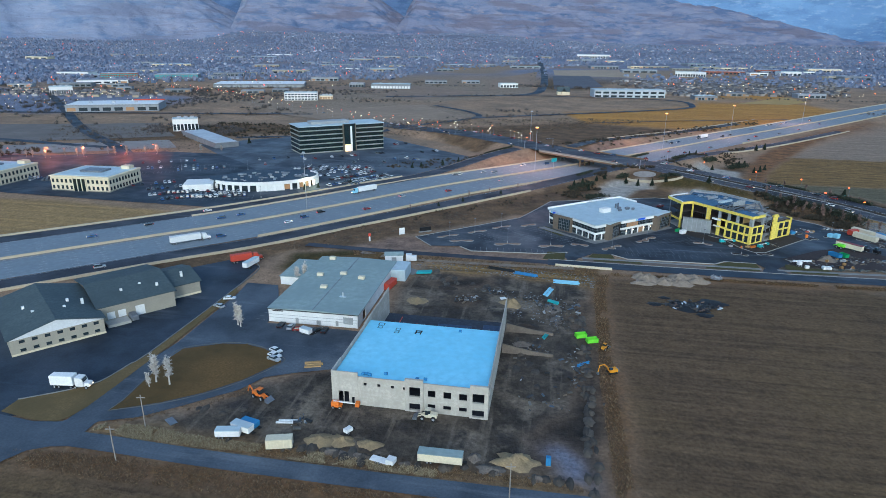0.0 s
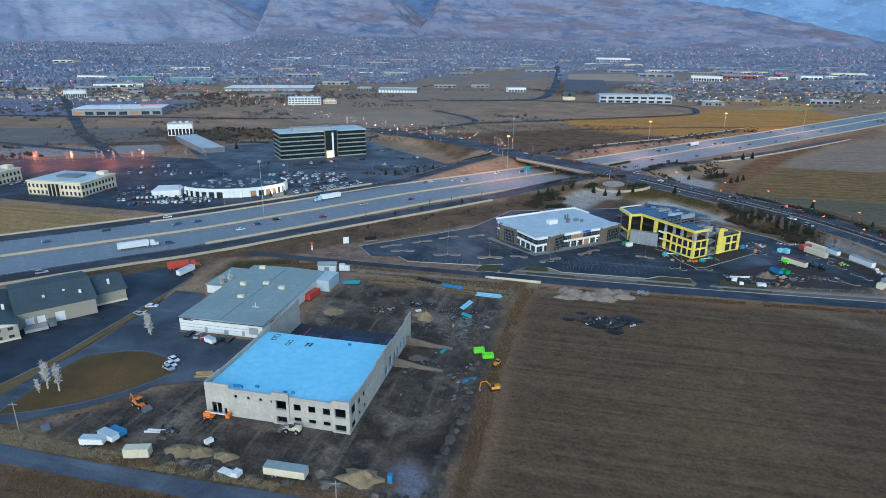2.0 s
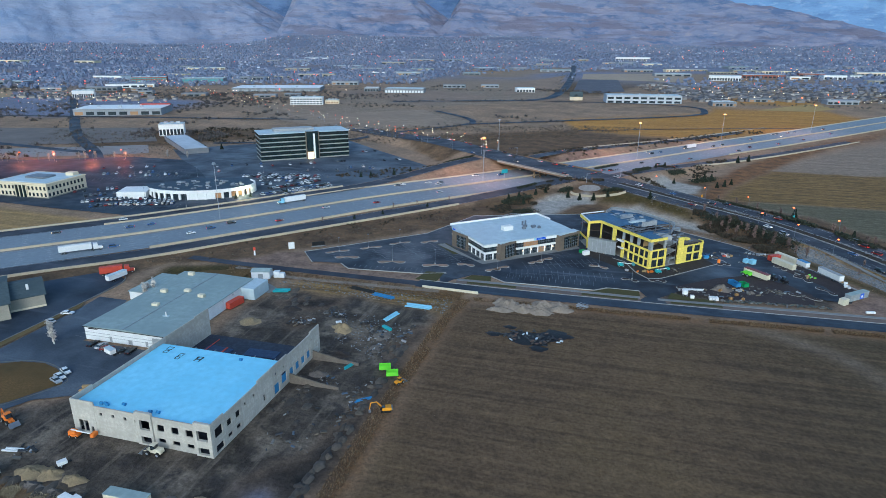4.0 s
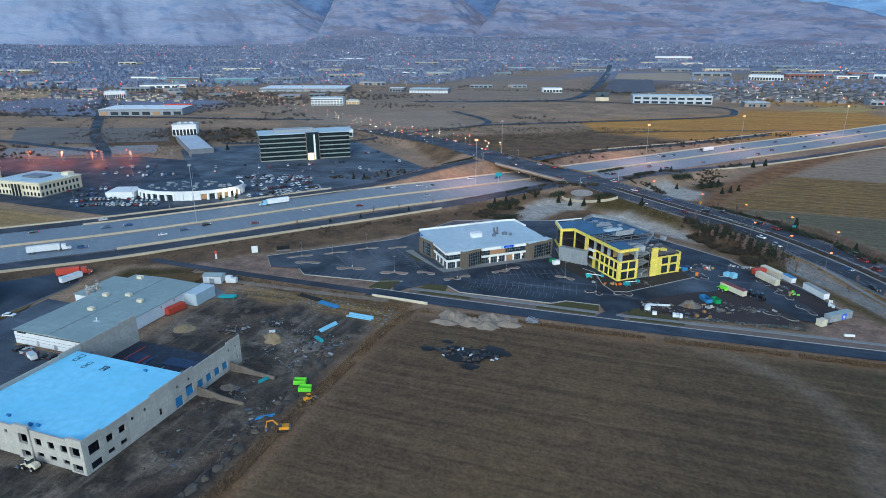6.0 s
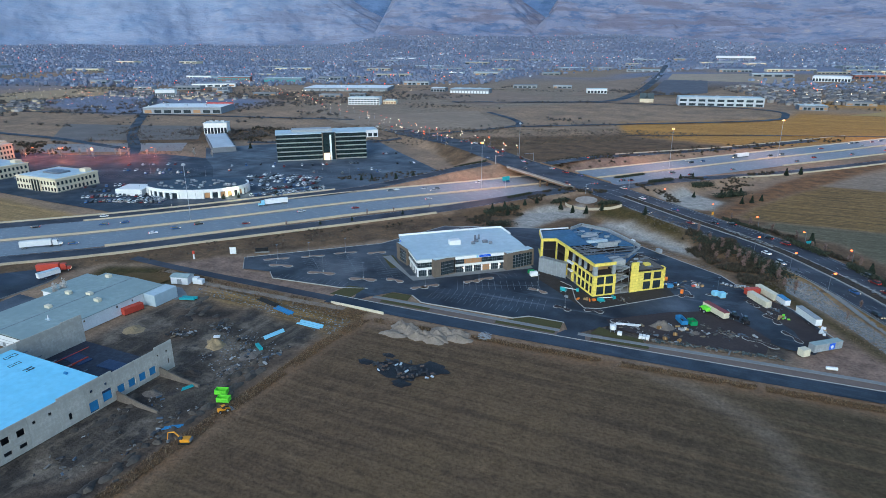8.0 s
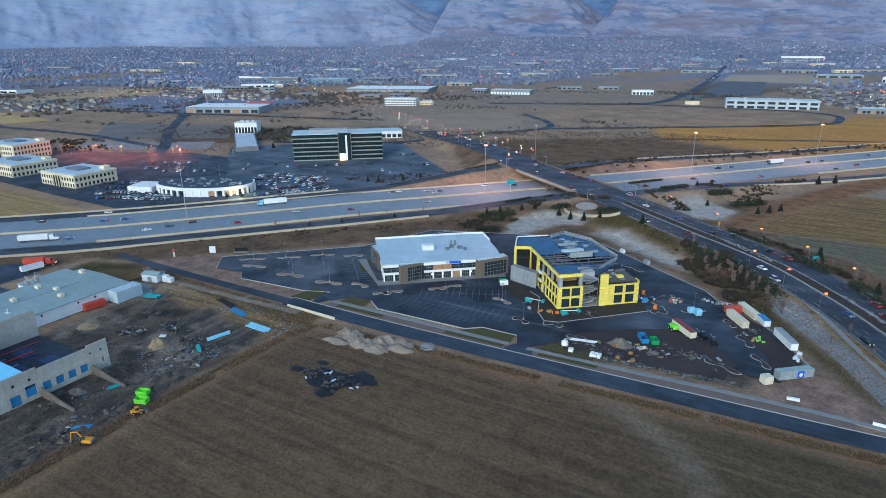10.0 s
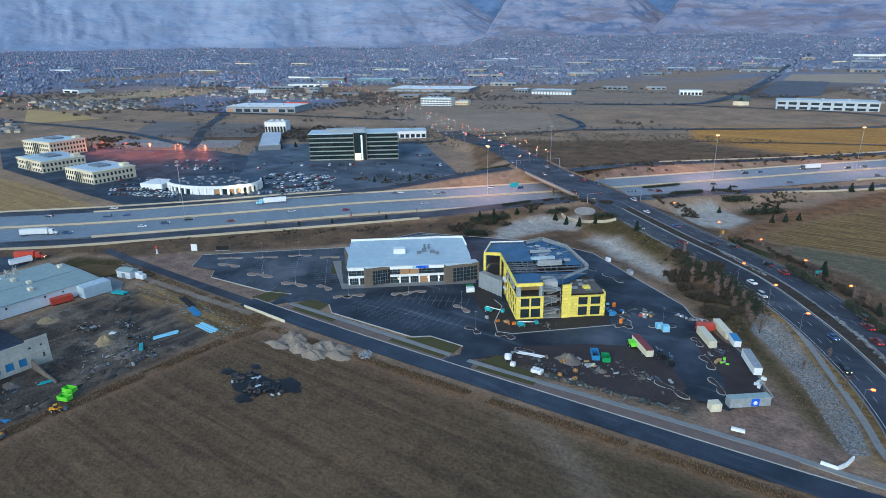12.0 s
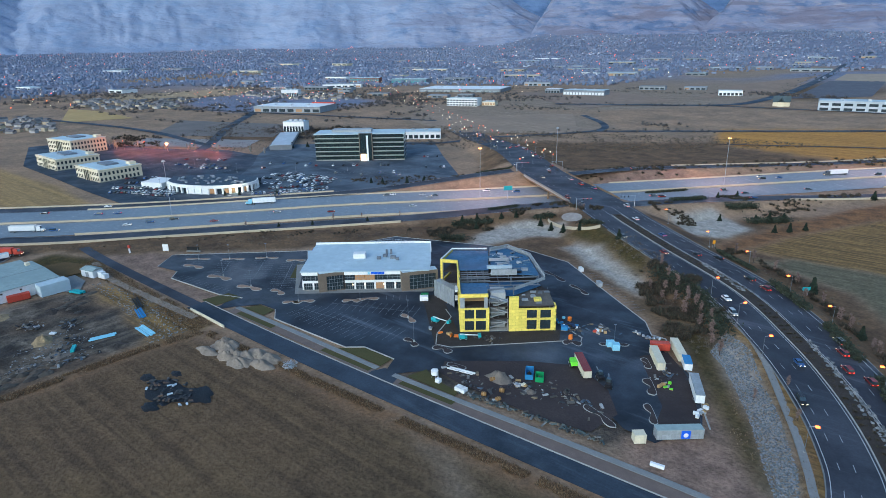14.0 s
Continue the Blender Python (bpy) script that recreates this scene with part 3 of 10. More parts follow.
# what covers the ground: outline, soft edge and layer
WX, WY = GX + 2.0 * grain2(GX, GY, 7, 11) + 1.5 * grain2(GX, GY, 19, 12), GY + 2.0 * grain2(GX, GY, 7, 13) + 1.5 * grain2(GX, GY, 19, 14)
COVER = [np.zeros_like(GX) for _ in range(15)]
DIRT, FIELD, TAN, ORANGE, PINK, PALE, WEEDS, TOWN, SCRUB, WET, OLIVE, GOLD, MEADOW, ASHEN, RUSSET = range(15)
FAR = np.hypot(GX - MIDDLE[0], GY - MIDDLE[1])
for layer, outline, warp in (
    (SCRUB, [(-600, 250), (-300, 180), (-200, 235), (-60, 370), (20, 450), (60, 480), (140, 400), (195, 345), (205, 300), (182, 318), (140, 376), (85, 414), (-30, 352), (-80, 302), (-95, 284), (-130, 265), (-160, 215)], 1),
    (SCRUB, [(-80, 560), (-20, 600), (60, 690), (170, 800), (330, 960), (260, 940), (100, 860), (-60, 760), (-170, 690)], 1),
    (SCRUB, [(200, 300), (235, 300), (225, 345), (190, 395), (130, 455), (95, 480), (90, 490), (150, 560), (190, 600), (170, 520), (210, 440), (250, 360), (260, 290)], 1),
    (DIRT, [(-66, 122), (-100, 124), (-118, 126), (-98, 138), (-82, 160), (-66, 166), (-66, 240), (-60, 262), (10, 262), (12, 245), (8, 122)], 1),
    (DIRT, [(92, 287), (180, 297), (186, 305), (170, 330), (140, 330), (100, 300)], 1),
    (FIELD, [(16, 60), (16, 258), (60, 268), (205, 276), (220, 200), (225, 60)], 0.6),
    (FIELD, [(-600, -300), (-600, 105), (-140, 110), (0, 112), (220, 116), (900, 100), (900, -300)], 1),
    (TAN, [(-620, 330), (-414, 322), (-306, 327), (-214, 318), (-196, 322), (-240, 276), (-300, 212), (-640, 120)], 0.3),
    (SCRUB, [(145, 520), (195, 610), (310, 730), (520, 980), (900, 900), (900, 260), (265, 300), (235, 370), (185, 440)], 1),
    (MEADOW, [(150, 468), (170, 476), (620, 480), (620, 300), (256, 318), (226, 395), (196, 448)], 0.8),
    (GOLD, [(146, 484), (168, 479), (620, 481), (620, 602), (204, 602), (168, 552)], 0.8),
    (ASHEN, [(200, 602), (640, 602), (900, 1000), (430, 880), (300, 742), (240, 660)], 0.9),
    (RUSSET, [(132, 472), (150, 540), (180, 610), (225, 690), (275, 764), (400, 915), (412, 900), (292, 748), (238, 664), (194, 584), (160, 520), (142, 470)], 0.8),
    (MEADOW, [(165, 474), (620, 478), (620, 482), (165, 479)], 0.3),
    (ORANGE, [(2, 912), (120, 975), (205, 1040), (225, 1111), (380, 1130), (420, 1010), (323, 904), (161, 765), (31, 805)], 0.4),
    (ORANGE, [(230, 1300), (330, 1310), (420, 1250), (380, 1180), (250, 1200)], 0.5),
    (ASHEN, [(-420, 1010), (-200, 1000), (-60, 1190), (-60, 1500), (-100, 2200), (-380, 1700)], 1),
    (FIELD, [(-30, 1300), (40, 1300), (170, 1700), (60, 2100), (-40, 2000)], 0.5),
    (ASHEN, [(60, 1700), (400, 1900), (420, 2300), (60, 2200)], 1),
    (TOWN, [(-1150, 820), (-1120, 960), (-960, 1010), (-760, 940), (-640, 960), (-560, 930), (-600, 740), (-690, 690), (-900, 730)], 1.0),
    (TOWN, [(-500, 930), (-450, 880), (-340, 940), (-380, 1000)], 1.0),
    (SCRUB, [(-500, 560), (-420, 520), (-340, 600), (-270, 660), (-330, 700), (-430, 670)], 1.0),
    (SCRUB, [(-560, 600), (-700, 760), (-640, 690), (-480, 560)], 1.0),
    (ASHEN, [(-330, 760), (-130, 800), (-100, 860), (-200, 960), (-420, 990), (-520, 940)], 1),
    (PINK, [(-97, 280), (-88, 297), (-74, 300), (-63, 288), (-48, 291), (-43, 284), (-9, 287), (-9, 278.5)], 0.3),
    (PINK, [(165, 300), (181, 319), (190, 312), (202, 298), (202, 289), (172, 288)], 0.4),
    (OLIVE, [(65, 449), (86, 452), (112, 433), (142, 395), (149, 371), (133, 386), (113, 417), (88, 434)], 0.6),
    (PALE, [(33, 399), (23, 421), (26, 438), (38, 457), (58, 461), (65, 443), (49, 435), (44, 416), (40, 401)], 0.7),
    (PALE, [(72, 428), (74, 440), (92, 434), (113, 418), (126, 407), (133, 395), (129, 391), (114, 400), (96, 413), (80, 424)], 0.7),
    (PALE, [(98, 511), (106, 523), (115, 537), (139, 519), (134, 493), (113, 487)], 0.7),
    (PALE, [(166, 379), (178, 367), (194, 335), (202.5, 314), (205.5, 302), (201, 300), (196, 310), (187, 331), (174, 354), (167, 362)], 0.3),
    (PINK, [(-62, 478), (-36, 512), (-23, 526), (6, 512), (-34, 466)], 0.6),
    (PINK, [(12, 580), (50, 640), (70, 640), (30, 575)], 0.6),
    (OLIVE, [(-124, 240), (-127.5, 263.7), (-103.8, 272.9), (-87.3, 271.9), (-79, 257), (-90.5, 250.7), (-104, 250)], 0.4),
    (GOLD, [(-70.7, 267.1), (-53.3, 265.7), (-5.6, 268.2), (12.8, 270.3), (17.9, 261.8), (14, 243.0), (-2.0, 249.4), (-36.7, 254), (-53.6, 256)], 1.6),
    (OLIVE, [(64, 444.7), (74, 461), (91.4, 433), (118, 411), (127, 400), (112, 420), (87, 436)], 0.5),
    (OLIVE, [(118, 440), (142, 421), (165, 400), (176, 386), (166, 378), (160, 386), (132, 415)], 0.2),
    (GOLD, [(176, 386), (186, 372), (202, 344), (212, 315), (216, 296), (206, 300), (203, 316), (190, 346), (176, 368), (166, 378)], 0.2),
    (SCRUB, [(121, 416), (130, 429), (147, 407), (159, 386), (168, 368), (163, 361), (150, 371), (135, 387)], 0.6),
    (OLIVE, [(184, 318), (196, 300), (190, 300), (182, 312), (172, 340), (163, 358), (168, 364), (178, 344)], 0.5),
    (OLIVE, [(151, 377), (154, 382), (166, 368), (170.5, 357), (189, 325), (202, 302), (194.6, 296), (184, 317.5), (163, 351)], 0.3),
    (PINK, [(156.6, 358.7), (160, 358), (178, 330), (188, 315), (199, 299), (190, 288.5), (172, 290), (175.5, 302), (183, 311)], 0.3),
    (PINK, [(-104, 280), (-80, 299), (-66, 287.4), (-52, 290), (-44, 284), (-9, 287.2), (-6.6, 279.4), (-37, 277.6), (-68, 278.4)], 0.3),
    (WET, [(-8, 126), (4, 128), (6, 140), (-2, 150), (-10, 141)], 1.4),
    (TOWN, [(-6.2, 138.1), (-2.1, 141.4), (0.8, 140.1), (3.8, 133.4), (6.5, 127.3), (4.9, 122), (0.7, 122), (-4.3, 132.0)], 0.5),
    (WET, [(4, 128), (9, 128), (9.5, 175), (10, 232), (5, 232), (4.5, 180), (1, 150)], 1.3),
    (WET, [(-44, 219), (-35, 219), (-34, 228), (-43, 230)], 1.4),
    (WET, [(-58, 240), (-40, 238), (-28, 246), (-32, 252), (-50, 248)], 1.2),
    (WEEDS, [(10.6, 120), (10.8, 170), (12, 236), (13.6, 262), (19, 265), (17.6, 246), (15.2, 190), (14.2, 120)], 0.8),
    (WEEDS, [(20, 266), (60, 268.5), (120, 271.5), (205, 277), (205, 273), (120, 268), (60, 264.5), (22, 263)], 0.4),
    (WEEDS, [(-131, 106), (-128, 112.8), (-110, 114.2), (20, 115.4), (20, 109), (-110, 108.4)], 0.3),
    (GOLD, [(-121.4, 121.4), (-120, 125.4), (-108, 126.4), (-95, 124.6), (-60, 124.8), (-30, 124), (4, 125), (6, 121.6), (-40, 120.3), (-120, 120.6)], 0.3),
):
    hit = inside(GX + (WX - GX) * warp, GY + (WY - GY) * warp, outline)
    for k in range(15):
        COVER[k][hit] = 1.0 if k == layer else 0.0
track_d, _ = distance(WX, WY, spline([(114, 272), (121, 271), (145, 256), (162, 233), (161, 200), (150, 120)], 6.0))
faint = 0.2 * ease((4.5 - track_d) / 3.0)
COVER[FIELD] *= 1 - faint
COVER[PALE] = np.maximum(COVER[PALE], faint * 0.6)
for k in range(15):
    for _ in range(2):
        c = np.pad(COVER[k], 1, mode="edge")
        COVER[k] = (c[1:-1, 1:-1] * 4 + (c[:-2, 1:-1] + c[2:, 1:-1] + c[1:-1, :-2] + c[1:-1, 2:]) * 2 + c[:-2, :-2] + c[:-2, 2:] + c[2:, :-2] + c[2:, 2:]) / 16
# town ground takes over with distance, its blue-grey standing for haze
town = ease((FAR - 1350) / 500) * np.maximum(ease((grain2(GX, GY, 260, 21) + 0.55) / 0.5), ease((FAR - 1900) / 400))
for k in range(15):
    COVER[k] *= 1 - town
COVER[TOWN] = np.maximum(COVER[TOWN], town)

ground_material = bpy.data.materials.new("dry_ground")
ground_material.use_nodes = True
gt = ground_material.node_tree
gpos = node(gt, "ShaderNodeNewGeometry").outputs["Position"]
rows = node(gt, "ShaderNodeMapping", Vector=gpos)
rows.inputs["Scale"].default_value = (0.05, 1.0, 1.0)
rows.inputs["Rotation"].default_value = (0, 0, radians(-4))
ruts = node(gt, "ShaderNodeMapping", Vector=gpos)
ruts.inputs["Scale"].default_value = (1.0, 0.07, 1.0)
ruts.inputs["Rotation"].default_value = (0, 0, radians(8))
STRIPED = (FIELD, TAN, ORANGE, GOLD, MEADOW, ASHEN)
LAYERS = [((0.1022, 0.0818, 0.0635), (0.0454, 0.0378, 0.0318), 0.09),
          ((0.146, 0.094, 0.053), (0.094, 0.061, 0.037), 0.05),
          ((0.37, 0.235, 0.1), (0.25, 0.165, 0.08), 0.03),
          ((0.4634, 0.23, 0.0586), (0.3346, 0.1667, 0.0494), 0.02),
          ((0.27, 0.176, 0.132), (0.17, 0.115, 0.087), 0.15),
          ((0.4, 0.365, 0.32), (0.3, 0.27, 0.235), 0.2),
          ((0.23, 0.12, 0.05), (0.09, 0.052, 0.028), 0.22),
          # TOWN: blue-grey ground with the tint of distance haze mixed in
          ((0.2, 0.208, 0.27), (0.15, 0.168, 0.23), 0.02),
          ((0.175, 0.108, 0.06), (0.085, 0.056, 0.036), 0.07),
          ((0.0488, 0.0387, 0.0312), (0.025, 0.0225, 0.0213), 0.2),
          ((0.056, 0.046, 0.017), (0.084, 0.058, 0.022), 0.2),
          ((0.27, 0.162, 0.0612), (0.108, 0.0702, 0.0324), 0.1),
          ((0.15, 0.13, 0.082), (0.1, 0.088, 0.056), 0.06),
          ((0.3, 0.222, 0.16), (0.2, 0.15, 0.112), 0.05),
          ((0.24, 0.12, 0.052), (0.12, 0.066, 0.036), 0.12)]
colour = mixed(gt, spotted(gt, gpos, 0.025, 0.35, 0.65, 6.0), (0.34, 0.222, 0.142), (0.21, 0.147, 0.102))
for a in range(5):
    layer_rgb = node(gt, "ShaderNodeVertexColor")
    layer_rgb.layer_name = "cover_%d" % a
    split = node(gt, "ShaderNodeSeparateColor", Color=layer_rgb.outputs["Color"])
    for b in range(3):
        one, two, size = LAYERS[3 * a + b]
        tone = mixed(gt, spotted(gt, rows.outputs["Vector"] if 3 * a + b in STRIPED else gpos, size * (6 if 3 * a + b in STRIPED else 1), 0.36, 0.64, 7.0), one, two)
        if 3 * a + b == FIELD:
            tone = mixed(gt, spotted(gt, gpos, 0.018, 0.48, 0.68, 5.0), tone, (0.146, 0.095, 0.05))
            # field tone turns darker towards the east
            eastward = node(gt, "ShaderNodeMapRange", Value=node(gt, "ShaderNodeSeparateXYZ", Vector=gpos).outputs["X"])
            eastward.inputs["From Min"].default_value, eastward.inputs["From Max"].default_value, eastward.inputs["To Max"].default_value = 95, 170, 0.65
            tone = mixed(gt, eastward.outputs["Result"], tone, mixed(gt, spotted(gt, rows.outputs["Vector"], 0.3, 0.36, 0.64, 7.0), (0.075, 0.06, 0.036), (0.052, 0.042, 0.026)))
        if 3 * a + b == FIELD:
            lines = node(gt, "ShaderNodeMapping", Vector=gpos)
            lines.inputs["Scale"].default_value = (0.012, 1.0, 1.0)
            lines.inputs["Rotation"].default_value = (0, 0, radians(-4))
            for size, low, high, shade in ((0.34, 0.5, 0.62, (0.073, 0.048, 0.03)), (0.21, 0.55, 0.66, (0.152, 0.098, 0.054))):
                furrow = spotted(gt, lines.outputs["Vector"], size, low, high, 4.0)
                half = node(gt, "ShaderNodeMapRange", Value=furrow)
                half.inputs["To Max"].default_value = 0.55
                tone = mixed(gt, half.outputs["Result"], tone, shade)
        if 3 * a + b == DIRT:
            tone = mixed(gt, spotted(gt, gpos, 0.06, 0.5, 0.62, 9.0), tone, (0.19, 0.152, 0.115))
            tone = mixed(gt, spotted(gt, gpos, 0.14, 0.52, 0.66, 8.0), tone, (0.05, 0.043, 0.04))
            tone = mixed(gt, spotted(gt, ruts.outputs["Vector"], 0.4, 0.6, 0.78, 6.0), tone, (0.05, 0.043, 0.038))
            tone = mixed(gt, spotted(gt, ruts.outputs["Vector"], 0.23, 0.54, 0.66, 7.0), tone, (0.15, 0.122, 0.095))
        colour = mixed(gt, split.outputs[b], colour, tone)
fine_grain = spotted(gt, gpos, 0.9, 0.3, 0.7, 6.0)
fine = node(gt, "ShaderNodeMapRange", Value=fine_grain)
fine.inputs["To Min"].default_value, fine.inputs["To Max"].default_value = 0.7, 1.2
mid_grain = node(gt, "ShaderNodeMapRange", Value=spotted(gt, gpos, 0.22, 0.34, 0.66, 8.0))
mid_grain.inputs["To Min"].default_value, mid_grain.inputs["To Max"].default_value = 0.8, 1.13
mid_hsv = node(gt, "ShaderNodeHueSaturation", Value=mid_grain.outputs["Result"], Color=colour)
colour = mid_hsv.outputs["Color"]
fine_hsv = node(gt, "ShaderNodeHueSaturation", Value=fine.outputs["Result"], Color=colour)
gout = gt.nodes["Principled BSDF"]
gt.links.new(fine_hsv.outputs["Color"], gout.inputs["Base Color"])
gout.inputs["Roughness"].default_value = 0.95
gout.inputs["Specular IOR Level"].default_value = 0.1
gbump = node(gt, "ShaderNodeBump", Height=fine_grain, Strength=0.6, Distance=0.35)
gt.links.new(gbump.outputs["Normal"], gout.inputs["Normal"])

ny, nx = GX.shape
ground_mesh = bpy.data.meshes.new("ground")
index = np.arange(nx * ny).reshape(ny, nx)
quads = np.stack([index[:-1, :-1], index[:-1, 1:], index[1:, 1:], index[1:, :-1]], -1).reshape(-1, 4)
ground_mesh.from_pydata(np.stack([GX, GY, GZ], -1).reshape(-1, 3).tolist(), [], quads.tolist())
ground_mesh.materials.append(ground_material)
ground_mesh.polygons.foreach_set("use_smooth", [True] * len(ground_mesh.polygons))
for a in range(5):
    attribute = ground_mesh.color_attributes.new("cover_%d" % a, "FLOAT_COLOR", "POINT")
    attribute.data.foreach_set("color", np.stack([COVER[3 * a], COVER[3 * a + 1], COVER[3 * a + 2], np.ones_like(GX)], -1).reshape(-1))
tagged(new("ground", ground_mesh), "dry brown winter ground with fields and dirt, haze-blue under the far town", "ground", kind="structure")


# ---- mountains ----
def range_mesh(name, az0, az1, r0, r1, crest, material, label, seed, rough_amount, canyons=()):
    """A mountain front: an even slope cut by lopsided canyons and roughened by gullies and ledges."""
    az = np.radians(np.arange(az0, az1, 0.16))
    t = np.linspace(0, 1, 72)
    A, T = np.meshgrid(az, t)
    deg = np.degrees(A)
    top = np.interp(deg, [c[0] for c in crest], [c[1] for c in crest])
    R = r0 + (r1 - r0) * T + 120 * grain2(deg, T * 0, 5, seed) * (1 - T)
    X, Y = MIDDLE[0] + R * np.sin(A), MIDDLE[1] + R * np.cos(A)
    foot = plain(X[:1], Y[:1]) - 6.0
    bend = deg + 0.45 * grain2(T * 7, deg * 0 + seed, 1.0, seed + 8) * (0.3 + T) + 0.25 * grain2(T * 19, deg * 0, 1.0, seed + 9)
    cut = np.zeros_like(T)
    for c, left, right, deep in canyons:
        u = bend - c
        v = np.clip(np.where(u < 0, 1 + u / (0.25 + left * T), 1 - u / (0.25 + right * T)), 0, 1)
        cut = np.maximum(cut, deep * v)
    Z = foot + (top - foot) * (0.5 * T + 0.5 * T ** 1.3) * (1 - cut)
    gullies = np.abs(grain2(deg + 0.9 * T, T * 1.4, 1.7, seed + 1))
    ribs = np.abs(grain2(deg - 0.5 * T, T * 3.0, 0.7, seed + 2))
    ledge = grain2(deg * 0.6, T * 16, 1.0, seed + 6)
    rise = ease(T * 6) * (1 - 0.4 * T)
    Z = Z + rough_amount * rise * (0.24 * (gullies - 0.4) + 0.18 * (ribs - 0.4) + 0.22 * ledge + 0.24 * grain2(X, Y, 130, seed + 3) + 0.16 * grain2(X, Y, 60, seed + 4) + 0.1 * grain2(X, Y, 28, seed + 5))
    Z = np.where(T <= 0, foot - 30, Z)
    me = bpy.data.meshes.new(name)
    n, m = X.shape
    idx = np.arange(n * m).reshape(n, m)
    q = np.stack([idx[:-1, :-1], idx[:-1, 1:], idx[1:, 1:], idx[1:, :-1]], -1).reshape(-1, 4)
    me.from_pydata(np.stack([X, Y, Z], -1).reshape(-1, 3).tolist(), [], q.tolist())
    me.materials.append(material)
    me.polygons.foreach_set("use_smooth", [True] * len(me.polygons))
    return tagged(new(name, me), label, "mountain", kind="structure")


def slope_material(name, low, high, veg, top, veg_scale, strata=None, pale=None):
    m = bpy.data.materials.new(name)
    m.use_nodes = True
    tree = m.node_tree
    where = node(tree, "ShaderNodeNewGeometry").outputs["Position"]
    squat = node(tree, "ShaderNodeMapping", Vector=where)
    squat.inputs["Scale"].default_value = (0.55, 0.55, 1.5)
    laid_out = squat.outputs["Vector"]
    c = mixed(tree, spotted(tree, laid_out, 0.005, 0.38, 0.62, 10.0), low, high)
    c = mixed(tree, spotted(tree, laid_out, veg_scale, 0.48, 0.6, 12.0), c, veg)
    c = mixed(tree, spotted(tree, laid_out, 0.03, 0.55, 0.75, 6.0), c, top)
    if strata:
        flatten = node(tree, "ShaderNodeMapping", Vector=where)
        flatten.inputs["Scale"].default_value = (0.12, 0.12, 1.0)
        flatten.inputs["Rotation"].default_value = (radians(3), radians(-2), 0)
        c = mixed(tree, spotted(tree, flatten.outputs["Vector"], 0.022, 0.5, 0.6, 7.0), c, strata)
    # aerial haze painted into the colour: pale blue gaining towards the west
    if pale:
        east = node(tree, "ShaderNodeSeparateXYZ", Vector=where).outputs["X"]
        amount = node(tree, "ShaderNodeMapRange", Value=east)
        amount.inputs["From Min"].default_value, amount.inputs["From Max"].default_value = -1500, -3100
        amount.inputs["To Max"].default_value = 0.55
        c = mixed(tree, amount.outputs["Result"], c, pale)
    tree.links.new(c, tree.nodes["Principled BSDF"].inputs["Base Color"])
    tree.nodes["Principled BSDF"].inputs["Roughness"].default_value = 0.95
    b = node(tree, "ShaderNodeBump", Height=spotted(tree, laid_out, 0.016, 0.2, 0.8, 12.0), Strength=0.7, Distance=14.0)
    tree.links.new(b.outputs["Normal"], tree.nodes["Principled BSDF"].inputs["Normal"])
    return m


# base colours of all three ranges include the blue of distance haze
bare_slope = slope_material("hazed_rock_slope", (0.215, 0.212, 0.275), (0.165, 0.185, 0.265), (0.085, 0.122, 0.215), (0.29, 0.248, 0.262), 0.012, (0.14, 0.13, 0.175), (0.27, 0.34, 0.47))
blue_slope = slope_material("hazed_wooded_slope", (0.1, 0.155, 0.275), (0.08, 0.13, 0.245), (0.055, 0.1, 0.195), (0.13, 0.17, 0.26), 0.012)
snow_slope = slope_material("hazed_snowy_slope", (0.16, 0.27, 0.44), (0.13, 0.225, 0.39), (0.105, 0.185, 0.33), (0.27, 0.36, 0.49), 0.008)
CANYONS = [(-30.0, 7.0, 2.2, 0.72), (-15.8, 5.6, 2.4, 0.7), (-72, 5, 4, 0.4)]
range_mesh("mountain", -96, 27, 3800, 4480, [(-96, 640), (-60, 690), (-42, 660), (-31, 620), (-24, 600), (-12, 560), (-4, 500), (-0.5, 462), (4.3, 408), (8, 372), (11, 326), (16.3, 224), (21.4, 120), (27, 90)], bare_slope, "bare mountain slopes with gullies, blue distance haze in their colour", 31, 54, CANYONS)
range_mesh("mountain_behind", -96, 1.5, 4400, 4790, [(-96, 780), (-60, 800), (-30, 720), (-12, 620), (-4, 500), (-1, 440), (1.5, 380)], blue_slope, "higher mountain behind, tinted blue-grey by painted distance haze", 39, 45)
range_mesh("snowy_mountain", -1, 48, 4420, 4800, [(-1, 470), (0.6, 430), (2, 404), (4.5, 408), (6, 436), (8, 540), (12, 620), (18, 680), (30, 700), (48, 640)], snow_slope, "snowy mountain beyond the ridge, tinted with blue distance haze", 47, 50)


# ---- roads, bridge and paving ----
def flat(name, outline, z, material, label, category=""):
    return setting(name, Geo().face(*[(x, y, z) for x, y in (outline if sum(a[0] * b[1] - b[0] * a[1] for a, b in zip(outline, outline[1:] + outline[:1])) > 0 else outline[::-1])]), material, label, category=category)


def cut(line, x0, x1):
    """The run of a line between two x."""
    return line[(line[:, 0] >= x0) & (line[:, 0] <= x1)]


hw = HIGHWAY.copy()
hw[:, 2] = plain(hw[:, 0], hw[:, 1])
setting("road_highway", ribbon(ribbon(Geo(), hw, -29, -0.4, 0.02), hw, 0.4, 29, 0.02), M["highway"], "wide pale grey concrete highway")
